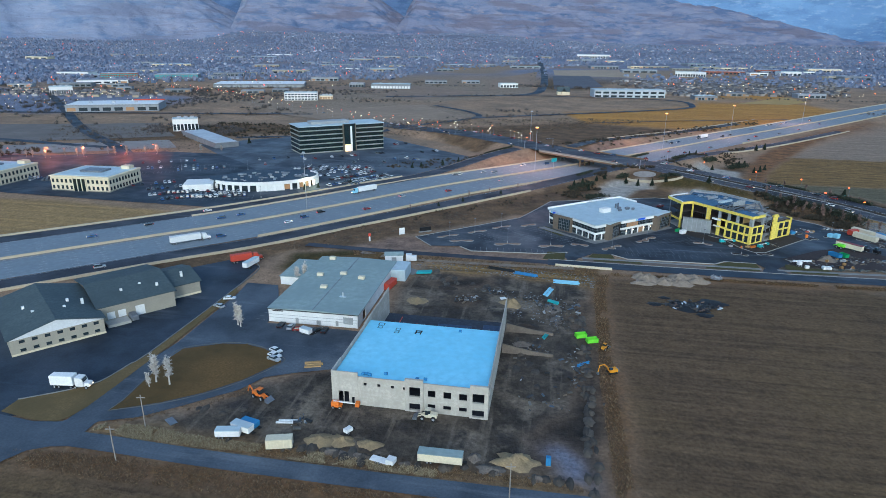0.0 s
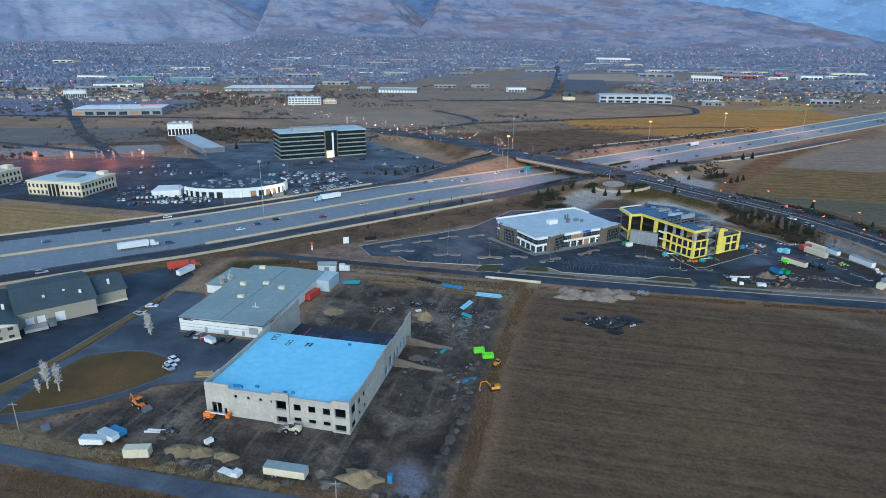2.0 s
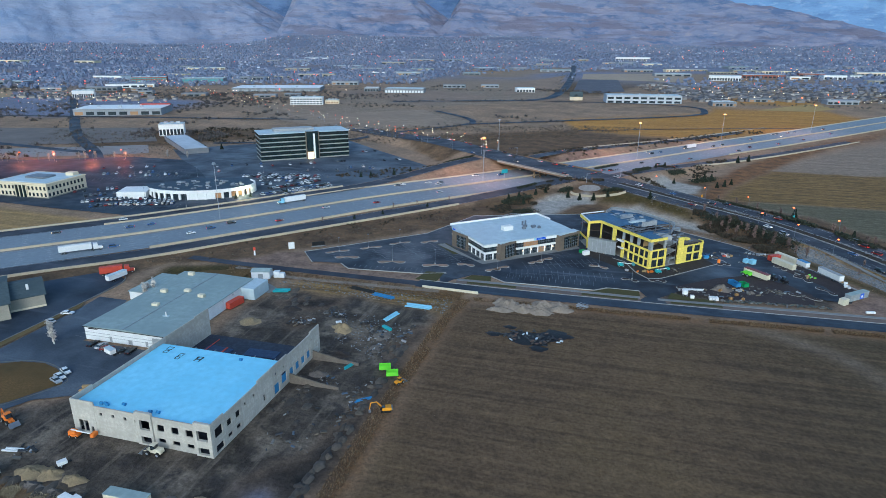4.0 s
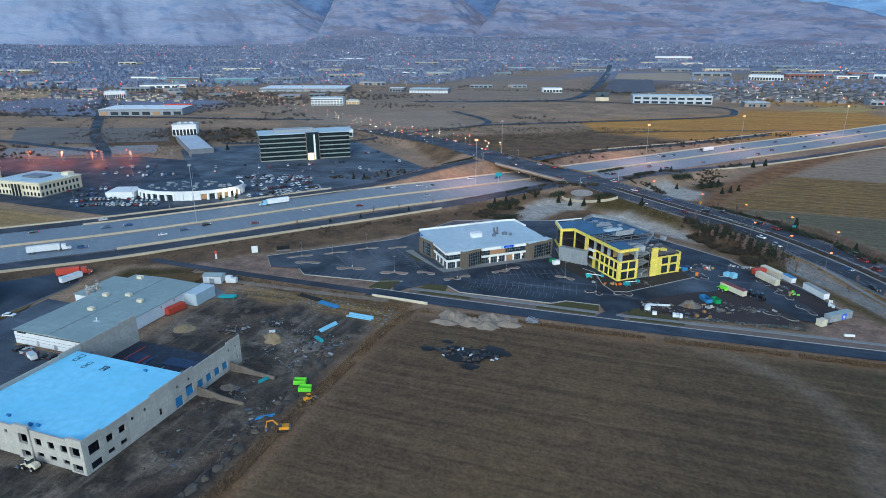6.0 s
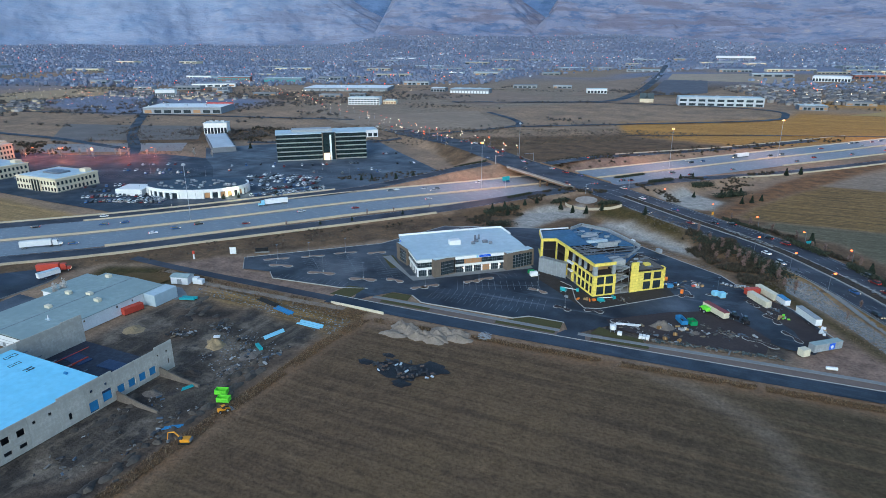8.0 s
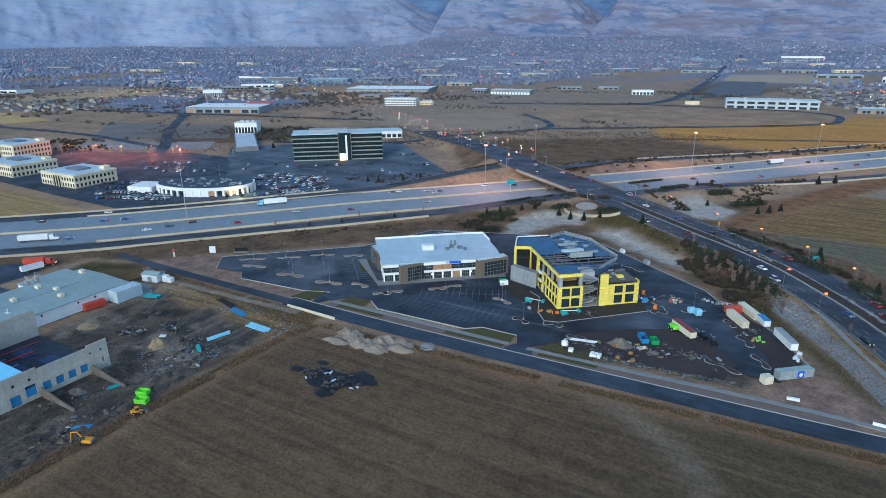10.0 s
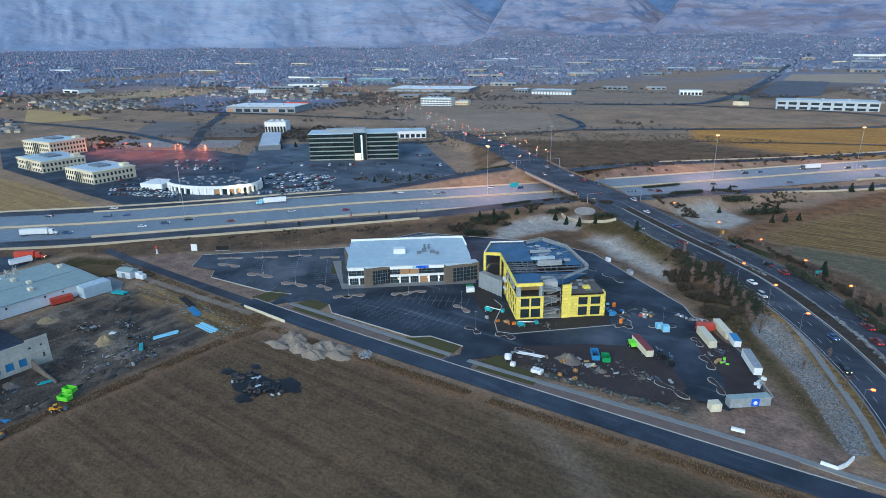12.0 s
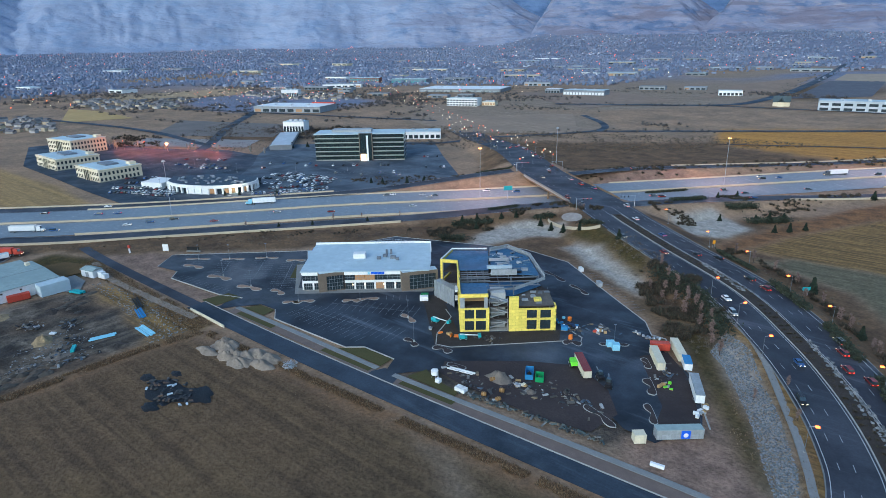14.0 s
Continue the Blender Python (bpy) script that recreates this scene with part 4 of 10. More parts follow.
barriers = [(hw, -0.45, 0.45, 1.15), (cut(hw, -190, 30), -29.4, -28.6, 0.95), (cut(hw, 45, 1300), -29.4, -28.6, 0.95), (cut(hw, -176, 20), 28.6, 29.4, 0.95), (cut(hw, 160, 1300), 28.6, 29.4, 0.95),
            (cut(RAMP_A, -330, -25), 6.9, 7.7, 0.95), (cut(RAMP_B, -400, -110), -7.2, -6.4, 0.95), (cut(RAMP_C, 138, 330), 5.8, 6.6, 0.95), (cut(RAMP_D, 50, 300), -6.6, -5.8, 0.95)]
for line, a, b, h in barriers:
    setting("barrier_wall", ribbon(Geo(), line, a, b, h, h + 0.3), M["barrier"], "long tan concrete traffic barrier beside the highway", category="barrier")
shoulder = Geo()
for line, a, b in ((hw, -3.2, -0.5), (hw, 0.5, 3.2), (cut(RAMP_A, -330, -25), 4.9, 6.9)):
    ribbon(shoulder, line, a, b, 0.06)
setting("road_shoulder", shoulder, M["walk"], "dusty concrete shoulder along the barrier")
for line, half in ((RAMP_A, 6.8), (RAMP_B, 6.3), (RAMP_C, 5.8), (RAMP_D, 5.8)):
    setting("road_ramp", ribbon(Geo(), line, -half, half, 0.05), M["old_asphalt"], "dark asphalt highway ramp")
bridge_run = ARTERY[(ARTERY[:, 1] > 497) & (ARTERY[:, 1] < 549)]
setting("road_arterial", ribbon(Geo(), ARTERY, -15.5, 15.5, 0.03), M["old_asphalt"], "dark asphalt arterial road curving up to the bridge")
median = ARTERY[(ARTERY[:, 1] > 250) & (ARTERY[:, 1] < 478)]
setting("road_median", ribbon(Geo(), median, -2.6, 2.6, 0.2, 0.5), M["mud"], "planted median with dark soil and pale rocks")
setting("kerb_median", ribbon(ribbon(Geo(), median, -2.9, -2.6, 0.24, 0.5), median, 2.6, 2.9, 0.24, 0.5), M["kerb"], "concrete kerbs of the median")
setting("kerb_arterial", ribbon(ribbon(Geo(), cut(ARTERY, 95, 236), 15.5, 15.75, 0.16, 0.5), cut(ARTERY, 95, 236), -15.75, -15.5, 0.16, 0.5), M["walk"], "concrete kerbs of the arterial road")
setting("road_track", ribbon(Geo(), cut(STREET, -130, -6), -2.5, 2.5, 0.03), M["old_asphalt"], "narrow worn asphalt track beside the site")
setting("road_street", ribbon(Geo(), cut(STREET, -9, 215), -3.9, 3.9, 0.04), M["street"], "narrow dark asphalt street beside the field")
setting("kerb_street", ribbon(Geo(), cut(STREET, -8, 205), -4.3, -3.9, 0.16, 0.4), M["kerb"], "concrete kerb along the street")
setting("road_lane", ribbon(Geo(), LANE, -2.95, 2.95, 0.05), M["worn"], "narrow blue-grey asphalt lane past the building site")

paint = Geo()
fine_hw = spline([(x, y, z) for x, y, z in hw[::6]], 1.0)
for off in (-24.5, -20.8, -17.1, -13.4, -9.7, -6.0, 6.0, 9.7, 13.4, 17.1, 20.8, 24.5):
    dashes(paint, cut(fine_hw, -320, 420), off, 0.07, 0.16, 3, 9)
for off in (-28.2, -2.6, 2.6, 28.2):
    ribbon(paint, cut(hw, -320, 500), off - 0.1, off + 0.1, 0.075)
fine_art = spline([tuple(p) for p in ARTERY[::4]], 1.0)
for off in (-12.0, -8.6, 7.8, 11.4):
    dashes(paint, fine_art[40:640], off, 0.08, 0.12, 3, 9)
for off in (-14.6, -3.6, 3.6, 14.0):
    ribbon(paint, ARTERY[12:160], off - 0.09, off + 0.09, 0.08)
for line, half in ((RAMP_A, 6.2), (RAMP_B, 5.8), (RAMP_C, 5.3), (RAMP_D, 5.3)):
    ribbon(ribbon(paint, line, -half, -half + 0.15, 0.09), line, half - 0.15, half, 0.09)
stuff("lane_paint", paint, M["paint"], "white lane lines painted on the roads", "road paint")

# bridge over the highway
bridge = thing("bridge", 0, 0, 0, 0, "tan concrete girder bridge carrying the arterial over the highway", "bridge")
part("deck", ribbon(Geo(), bridge_run, -16.2, 16.2, 0.0, 0.5), M["kerb"], bridge)
for off in (-15.9, 15.9):
    part("parapet", ribbon(Geo(), bridge_run, off - 0.2, off + 0.2, 1.0, 1.1), M["bridge_tan"] if off > 0 else M["walk"], bridge)
for off in (-15.2, -9, -3, 3, 9, 15.2):
    part("girder", ribbon(Geo(), bridge_run, off - 0.35, off + 0.35, -0.5, 1.3), M["bridge_tan"], bridge)
mid = bridge_run[len(bridge_run) // 2]
for off in (-13, -6.5, 0, 6.5, 13):
    side = sideways(bridge_run)[len(bridge_run) // 2] * off
    part("pier", Geo().tube((mid[0] + side[0], mid[1] + side[1], -0.3), (mid[0] + side[0], mid[1] + side[1], 6.3), 0.7, n=12), M["bridge_tan"], bridge)
run2 = np.array([mid[:2] + sideways(bridge_run)[len(bridge_run) // 2] * o for o in (-15.5, 15.5)])
part("pier_cap", ribbon(Geo(), np.array([[*run2[0], 6.3], [*run2[1], 6.3]]), -0.8, 0.8, 0.0, 1.0), M["bridge_tan"], bridge)

# paving beside the buildings
flat("pavement_carpark", [(-130, 121), (-131, 145), (-127, 170), (-128, 213), (-129.5, 224), (-116, 224), (-104.5, 200), (-104.5, 190), (-66, 190), (-64.5, 166), (-81, 159), (-88.6, 155), (-92.8, 147), (-103.4, 137.1), (-112.5, 129.4), (-121.4, 125.6), (-122.6, 123.2), (-121.8, 121)], 0.03, M["worn"], "worn asphalt car park and drive")
flat("pavement_west_lot", [(-132, 128), (-131.6, 160), (-131.5, 218), (-133.5, 243), (-148, 251), (-160, 238), (-215, 180), (-215, 122), (-150, 122)], 0.03, M["street"], "dark asphalt truck yard")
flat("pavement_junction", [(-215, 122.6), (-150, 123.6), (-138.7, 122.5), (-131, 123.8), (-129.6, 126), (-121.8, 124.4), (-121.6, 114.9), (-126, 114.0), (-130.2, 111.6), (-132.8, 106.8), (-136, 88), (-215, 88)], 0.035, M["worn"], "worn asphalt where the drive, the yard and the lane meet")
flat("pavement_office_lot", [(-64.5, 287.6), (-75, 300.3), (-24, 348), (-14, 372), (30, 372), (38, 332), (26, 306), (14, 292), (8, 284), (2, 291), (-8.6, 287), (-43.8, 283.8), (-50.3, 289.8)], 0.03, M["lot_asphalt"], "greyed asphalt office car park")
flat("pavement_yard_lot", [(-14, 372), (-7, 391), (60, 415), (86.6, 411), (123, 384), (141, 371), (150, 357), (168, 342), (176, 327), (179, 318), (172, 303), (163, 304), (141, 318), (118, 303), (104, 297), (95, 286.5),
                            (91, 286.5), (88, 293), (74, 292.8), (69, 288.6), (30, 287.2), (23, 292.4), (14, 292), (26, 306), (38, 332), (30, 372)], 0.03, M["asphalt"], "dark asphalt round the unfinished building")
flat("pavement_entry", [(4, 277), (8, 285), (14, 291), (-2, 290), (2, 281), (1, 277)], 0.05, M["asphalt"], "asphalt entry from the street")
flat("pavement_entry_east", [(86, 279.5), (90, 287), (97, 287), (99, 280)], 0.05, M["asphalt"], "asphalt entry from the street")
flat("pavement_tower_lot", [(-262, 470), (-300, 500), (-345, 545), (-300, 590), (-215, 662), (-150, 600), (-72, 530), (-75, 512), (-103, 462), (-147, 400), (-165, 372), (-225, 420)], 0.03, M["worn"], "large asphalt car park round the office tower")
flat("pavement_dealer_lot", [(-205, 332), (-165, 372), (-262, 470), (-300, 500), (-352, 500), (-430, 460), (-545, 440), (-560, 384), (-430, 340), (-330, 336), (-270, 333)], 0.035, M["street"], "asphalt car park of the offices and dealership")


# ---- buildings ----
def wall_pieces(length, height, thick, holes):
    """An upright wall along x from 0, its outer face at y = 0, with holes (x0, z0, x1, z1) cut through: one mesh for each connected piece."""
    us = sorted({0.0, length, *[h[0] for h in holes], *[h[2] for h in holes]})
    vs = sorted({0.0, height, *[h[1] for h in holes], *[h[3] for h in holes]})
    us, vs = [u for u in us if 0 <= u <= length], [v for v in vs if 0 <= v <= height]
    full = {(i, j): not any(h[0] <= (us[i] + us[i + 1]) / 2 <= h[2] and h[1] <= (vs[j] + vs[j + 1]) / 2 <= h[3] for h in holes) for i in range(len(us) - 1) for j in range(len(vs) - 1)}
    left = {c for c, solid in full.items() if solid}
    out = []
    while left:
        todo, group = [min(left)], []
        left.discard(todo[0])
        while todo:
            i, j = todo.pop()
            group.append((i, j))
            for c in ((i - 1, j), (i + 1, j), (i, j - 1), (i, j + 1)):
                if c in left:
                    left.discard(c)
                    todo.append(c)
        g = Geo()
        for i, j in sorted(group):
            a, b, c, d = us[i], us[i + 1], vs[j], vs[j + 1]
            g.face((a, 0, c), (b, 0, c), (b, 0, d), (a, 0, d)).face((b, thick, c), (a, thick, c), (a, thick, d), (b, thick, d))
            if not full.get((i - 1, j)):
                g.face((a, thick, c), (a, 0, c), (a, 0, d), (a, thick, d))
            if not full.get((i + 1, j)):
                g.face((b, 0, c), (b, thick, c), (b, thick, d), (b, 0, d))
            if not full.get((i, j - 1)):
                g.face((a, thick, c), (b, thick, c), (b, 0, c), (a, 0, c))
            if not full.get((i, j + 1)):
                g.face((a, 0, d), (b, 0, d), (b, thick, d), (a, thick, d))
        out.append(g)
    return out


def wall(length, height, thick, holes):
    """The same wall in one mesh."""
    whole = Geo()
    for g in wall_pieces(length, height, thick, holes):
        whole.solid(g.v, g.f)
    return whole


def panels(owner, x, y, rz, cuts, heights, holes, thick=0.35, proud=()):
    """Concrete panels side by side along a line, with open joints."""
    for k, (a, b) in enumerate(zip(cuts[:-1], cuts[1:])):
        inner = [(max(h[0] - a, 0), h[1], min(h[2] - a, b - a - 0.05), h[3]) for h in holes if h[2] > a and h[0] < b]
        ob = part("wall_panel", wall(b - a - 0.05, heights[k], thick + (0.4 if k in proud else 0), inner), M["concrete"], owner)
        m = pose(x, y, 0, 0, 0, rz) @ pose(a + 0.025, -0.4 if k in proud else 0, 0)
        ob.matrix_basis = m


site_hall = thing("warehouse_shell", -64.2, 146.4, 0, 0, "unfinished grey concrete tilt-up warehouse shell with a blue roof", "building")
# front, facing the lane: length 43.7
front_holes = [(1.9, 0.5, 3.3, 3.9), (3.5, 0.5, 4.9, 3.9), (5.7, 0.1, 6.5, 2.3), (9.2, 6.3, 10.1, 7.2), (13.1, 6.3, 14.0, 7.2), (16.9, 6.3, 17.8, 7.2), (20.3, 6.2, 21.0, 7.1),
               (22.1, 4.7, 25.2, 7.6), (22.1, 0.5, 25.2, 2.6), (27.2, 4.9, 29.3, 6.9), (31.5, 4.9, 33.6, 6.9), (35.8, 4.9, 37.9, 6.9), (27.2, 1.5, 29.3, 2.7), (31.5, 1.5, 33.6, 2.7), (35.8, 1.5, 37.9, 2.7),
               (39.4, 4.7, 42.6, 7.6), (39.4, 0.5, 42.6, 2.6)]
panels(site_hall, 0, 0, 0, [0, 7.6, 20.9, 26.0, 38.7, 43.7], [10.0, 8.9, 9.9, 8.9, 9.9], front_holes, proud=(2, 4))
east_holes = [(1.2, 4.7, 4.4, 7.6), (1.2, 0.5, 4.4, 2.6), (6.4, 4.9, 8.4, 6.9), (10.3, 4.9, 12.3, 6.9), (6.4, 1.5, 8.4, 2.7), (10.3, 1.5, 12.3, 2.7), (14.5, 6.3, 15.4, 7.2), (18.8, 6.3, 19.7, 7.2), (23.9, 1.8, 24.9, 3.9),
              (30.0, 0.2, 32.9, 3.6), (34.4, 1.4, 37.4, 5.0), (39.3, 1.4, 41.7, 4.1), (43.1, 1.4, 45.5, 4.1), (46.9, 1.4, 49.3, 4.1), (50.7, 1.4, 53.1, 4.1), (54.2, 6.4, 55.0, 7.2), (57.6, 6.4, 58.4, 7.2), (31.0, 6.3, 31.9, 7.2), (35.6, 6.3, 36.5, 7.2), (57.9, 2.2, 58.7, 4.0)]
panels(site_hall, 43.7, 0, 90, [0, 5.4, 13.4, 21.6, 29.2, 38.3, 46.2, 53.6, 60.3], [9.9, 9.2, 9.2, 9.9, 9.9, 9.2, 9.2, 9.9], east_holes, proud=())
panels(site_hall, 0, 60.3, -90, [0, 7.6, 15.1, 22.6, 30.2, 37.7, 45.2, 52.7, 59.9], [10.4, 10.0, 10.0, 10.0, 9.6, 9.6, 9.6, 10.0], [])
part("roof", Geo().slab(0.4, 0.4, 8.0, 43.3, 36.2, 8.45, 0.12), M["membrane"], site_hall, "pale blue roof sheeting")
part("slab_floor", Geo().box(0.4, 0.4, 0.02, 43.3, 60.0, 0.2), M["dark_slab"], site_hall)
for k, (x, y, w, d, rz) in enumerate(((5, 40, 12, 5, 4), (19, 42, 14, 6, -3), (34, 41, 8, 6, 5), (8, 50, 10, 5, -6), (24, 52, 12, 5, 2), (37, 53, 6, 7, 0))):
    part("floor_tarp", Geo().put(Geo().slab(-w / 2, -d / 2, 0, w / 2, d / 2, 0.25, 0.1), pose(x + 2, y, 0.2, 0, 0, rz)), M["tarp"], site_hall, "dark blue floor sheeting")
for k in range(1):
    part("rebar_strip", Geo().box(6 + 8.5 * k, 38.5, 0.47, 6.3 + 8.5 * k, 57, 0.6), M["rust_red"], site_hall, "red steel strip on the floor")
for bx in range(6):
    part("column", Geo().box(4.0 + 7.1 * bx, 35.2, 0.2, 4.3 + 7.1 * bx, 35.5, 8.0), M["steel"], site_hall)
    part("joist", Geo().box(4.0 + 7.1 * bx, 36.2, 7.3, 4.2 + 7.1 * bx, 38.6, 7.6), M["steel"], site_hall)
part("joist_rail", Geo().box(0.4, 36.3, 7.2, 43.3, 36.6, 8.0), M["steel"], site_hall, "red and grey steel edge beam")
part("beam", Geo().box(12.4, 37.0, 0.3, 12.9, 52.0, 0.75), M["rust_red"], site_hall, "red steel beam on the floor")
for x, y, w, h in ((4.0, 33.0, 2.0, 1.6), (4.3, 30.9, 1.6, 1.5), (10.4, 30.4, 1.5, 1.5), (10.4, 28.5, 1.5, 1.3), (16.9, 31.0, 2.2, 0.5), (17.0, 29.0, 0.4, 2.4), (18.6, 29.0, 0.4, 2.4), (17.2, 29.9, 1.4, 0.4)):
    part("roof_mark", Geo().box(x, y, 8.46, x + w, y + 0.22, 8.49).box(x, y + h, 8.46, x + w, y + h + 0.22, 8.49).box(x, y, 8.46, x + 0.22, y + h, 8.49).box(x + w - 0.22, y, 8.46, x + w, y + h, 8.49), M["dark"], site_hall)
for x, y in ((8.6, 1.9), (9.6, 2.1), (10.6, 1.7), (14.8, 3.1), (23.9, 2.1), (26.1, 2.4), (31.0, 33.0)):
    part("roof_roll", Geo().tube((x - 0.45, y, 8.9), (x + 0.45, y, 8.9), 0.42, n=10), M["blue"], site_hall, "dark blue roll of roofing")
# sloping retaining walls of the loading dock
for yy in (38.2, 53.8):
    g = Geo()
    prof = [(44.05, 0, 3.0), (46.0, 0, 2.6), (54.0, 0, 1.2), (60.5, 0, 0.7)]
    for (a, _, ha), (b, _, hb) in zip(prof[:-1], prof[1:]):
        g.solid([(a, yy, -1.2), (b, yy, -1.2), (b, yy + 0.9, -1.2), (a, yy + 0.9, -1.2), (a, yy + 0.2, ha), (b, yy + 0.2, hb), (b, yy + 0.7, hb), (a, yy + 0.7, ha)],
                [(0, 3, 2, 1), (4, 5, 6, 7), (0, 1, 5, 4), (2, 3, 7, 6), (0, 4, 7, 3), (1, 2, 6, 5)])
    part("dock_wall", g, M["gravel"], site_hall, "sloping dirty concrete dock wall")
for y0, y1 in ((30.05, 32.85), (34.45, 37.35), (39.35, 41.65), (43.15, 45.45), (46.95, 49.25), (50.75, 53.05)):
    part("dock_sheet", Geo().box(43.35, y0, 0.4 if y0 < 34 else 1.45, 43.4, y1, 3.5 if y0 < 34 else 4.05), M["blue"], site_hall, "blue sheet hung in the dock opening")

# ---- old white warehouse ----
old_hall = thing("warehouse", -104.5, 191.5, 0, 0.8, "white metal warehouse with a grey-green flat roof", "building")
oh_holes = [(10.0, 0.1, 11.2, 2.2), (17.8, 0.1, 19.6, 1.9), (24.9, 0.1, 26.0, 2.2), (27.8, 1.2, 31.4, 3.9)]
part("front_wall", wall(33.2, 5.0, 0.3, oh_holes), M["white_metal"], old_hall)
for z in (1.7, 2.9):
    part("wall_band", Geo().box(0, -0.06, z, 33.2, 0.0, z + 0.12), M["net"], old_hall)
part("loading_door", Geo().box(27.8, 0.12, 1.2, 31.4, 0.2, 3.9), M["net"], old_hall, "grey roll-up door")
for a, b in ((10.0, 11.2), (17.8, 19.6), (24.9, 26.0)):
    part("door", Geo().box(a, 0.15, 0.1, b, 0.22, 2.2), M["net"], old_hall)
ob = part("east_wall", wall(56.0, 5.0, 0.3, [(6.0, 0.1, 9.6, 3.8), (14, 3.4, 14.8, 4.2), (20, 3.4, 20.8, 4.2), (34, 3.4, 34.8, 4.2), (41, 3.4, 41.8, 4.2), (47, 3.4, 47.8, 4.2)]), M["white_metal"], old_hall)
ob.matrix_basis = pose(33.2, 0, 0, 0, 0, 90)
part("west_wall", Geo().box(0, 0.3, 0, 0.3, 55.7, 5.0), M["white_metal"], old_hall)
part("north_wall", Geo().box(0, 55.7, 0, 33.2, 56.0, 5.0), M["white_metal"], old_hall)
g = Geo()
g.solid([(-0.4, -0.4, 5.0), (33.6, -0.4, 5.0), (33.6, 56.4, 5.0), (-0.4, 56.4, 5.0), (-0.4, -0.4, 5.25), (33.6, -0.4, 5.25), (33.6, 56.4, 5.25), (-0.4, 56.4, 5.25), (16.6, -0.4, 5.75), (16.6, 56.4, 5.75)],
        [(0, 3, 2, 1), (0, 1, 5, 8, 4), (2, 3, 7, 9, 6), (1, 2, 6, 5), (3, 0, 4, 7), (4, 8, 9, 7), (8, 5, 6, 9)])
part("roof", g, M["grey_roof"], old_hall)
part("ridge_cap", Geo().box(16.45, -0.4, 5.73, 16.75, 56.4, 5.83), M["steel"], old_hall)
part("eave_trim", Geo().box(-0.45, -0.5, 4.95, 33.65, -0.4, 5.2), M["dark"], old_hall)
for x, y in ((12.0, 20.0), (15.0, 35.0), (23.5, 32.0), (6.0, 32.5), (4.5, 52.0)):
    unit = part("roof_unit", Geo().slab(x, y, 5.2, x + 2.6, y + 1.7, 6.7, 0.1), M["beige"], old_hall, "beige rooftop unit")
part("skylight", Geo().slab(22.0, 13.2, 5.4, 24.6, 14.4, 5.75, 0.1), M["white_roof"], old_hall)
part("vent_pipe", Geo().tube((23.3, 13.8, 5.6), (23.3, 13.8, 7.2), 0.18), M["white_paint"], old_hall)
part("west_annex", Geo().slab(-10.5, 34.0, 0, -0.05, 54.5, 3.6, 0.15), M["white_metal"], old_hall, "low white annex")
part("annex_roof", Geo().slab(-10.9, 33.6, 3.6, -0.05, 54.9, 3.85, 0.1), M["grey_roof"], old_hall)
part("north_annex", Geo().slab(33.25, 46.5, 0, 39.5, 58.0, 4.9, 0.15), M["white_roof"], old_hall, "white annex with a pale roof")
part("sign_bars", Geo().box(1.6, -0.08, 4.2, 5.6, -0.02, 4.6), M["dark"], old_hall, "dark bars of an unreadable sign")

# ---- long building with the dark roof ----
long_hall = thing("office_warehouse", -155.3, 171.3, 0, 51.0, "tan block building with dark shingle roofs and a white gable", "building")
# own x runs along the long side, own y away from the yard
front_w = [(-24.0 + 3.55 * i, z, -22.4 + 3.55 * i, z + 1.1) for i in range(7) for z in (1.0, 3.9)]
fg = wall(27.0, 5.4, 0.35, [(a + 26.5, b, c + 26.5, d) for a, b, c, d in front_w])
ob = part("office_wall", fg, M["tan_block"], long_hall)
ob.matrix_basis = pose(-26.5, 0, 0)
for a, b, c, d in front_w:
    part("window", Geo().box(a, 0.2, b, c, 0.26, d), M["glass"], long_hall)
part("base_band", Geo().box(-26.6, -0.12, 0, 0.6, -0.01, 0.7), M["cream"], long_hall)
part("gable_panel", Geo().solid([(-26.5, 0, 5.4), (0.5, 0, 5.4), (-13, 0, 9.0), (-26.5, 0.35, 5.4), (0.5, 0.35, 5.4), (-13, 0.35, 9.0)], [(0, 1, 2), (5, 4, 3), (0, 3, 4, 1), (1, 4, 5, 2), (2, 5, 3, 0)]), M["white_metal"], long_hall, "white metal gable")
part("office_roof", Geo().gable(-27.0, 0.2, 1.0, 40.0, 5.4, 9.0, "y", 0.3), M["dark_roof"], long_hall)
part("office_side", Geo().box(0.15, 0.35, 0, 0.5, 8.0, 5.4), M["tan_block"], long_hall)
part("office_west", Geo().box(-26.5, 0.35, 0, -26.15, 40, 5.4), M["tan_block"], long_hall)
ob = part("dock_wall", wall(26.0, 6.0, 0.35, [(2.6, 1.1, 5.2, 3.8), (6.2, 1.1, 8.8, 3.8), (12.0, 0.1, 15.2, 3.9)]), M["tan_block"], long_hall)
ob.matrix_basis = pose(0.5, 8.0, 0)
for a, b, z in ((3.1, 5.7, 1.1), (6.7, 9.3, 1.1), (12.5, 15.7, 0.1)):
    part("dock_door", Geo().box(a, 8.2, z, b, 8.26, 3.85), M["white_paint"], long_hall, "white roll-up door")
part("dock_roof", Geo().gable(0.5, 8.2, 27.0, 44.0, 6.0, 9.4, "x", 0.4), M["dark_roof"], long_hall)
part("dock_end", Geo().box(26.2, 8.35, 0, 26.5, 43.8, 6.0), M["tan_block"], long_hall)
part("dock_platform", Geo().slab(2.0, 3.0, 0, 9.5, 7.95, 1.0, 0.08), M["kerb"], long_hall)
part("dock_lorry", Geo().slab(9.8, 3.2, 0.4, 12.2, 8.0, 2.2, 0.2), M["steel"], long_hall, "dark truck backed to the dock")
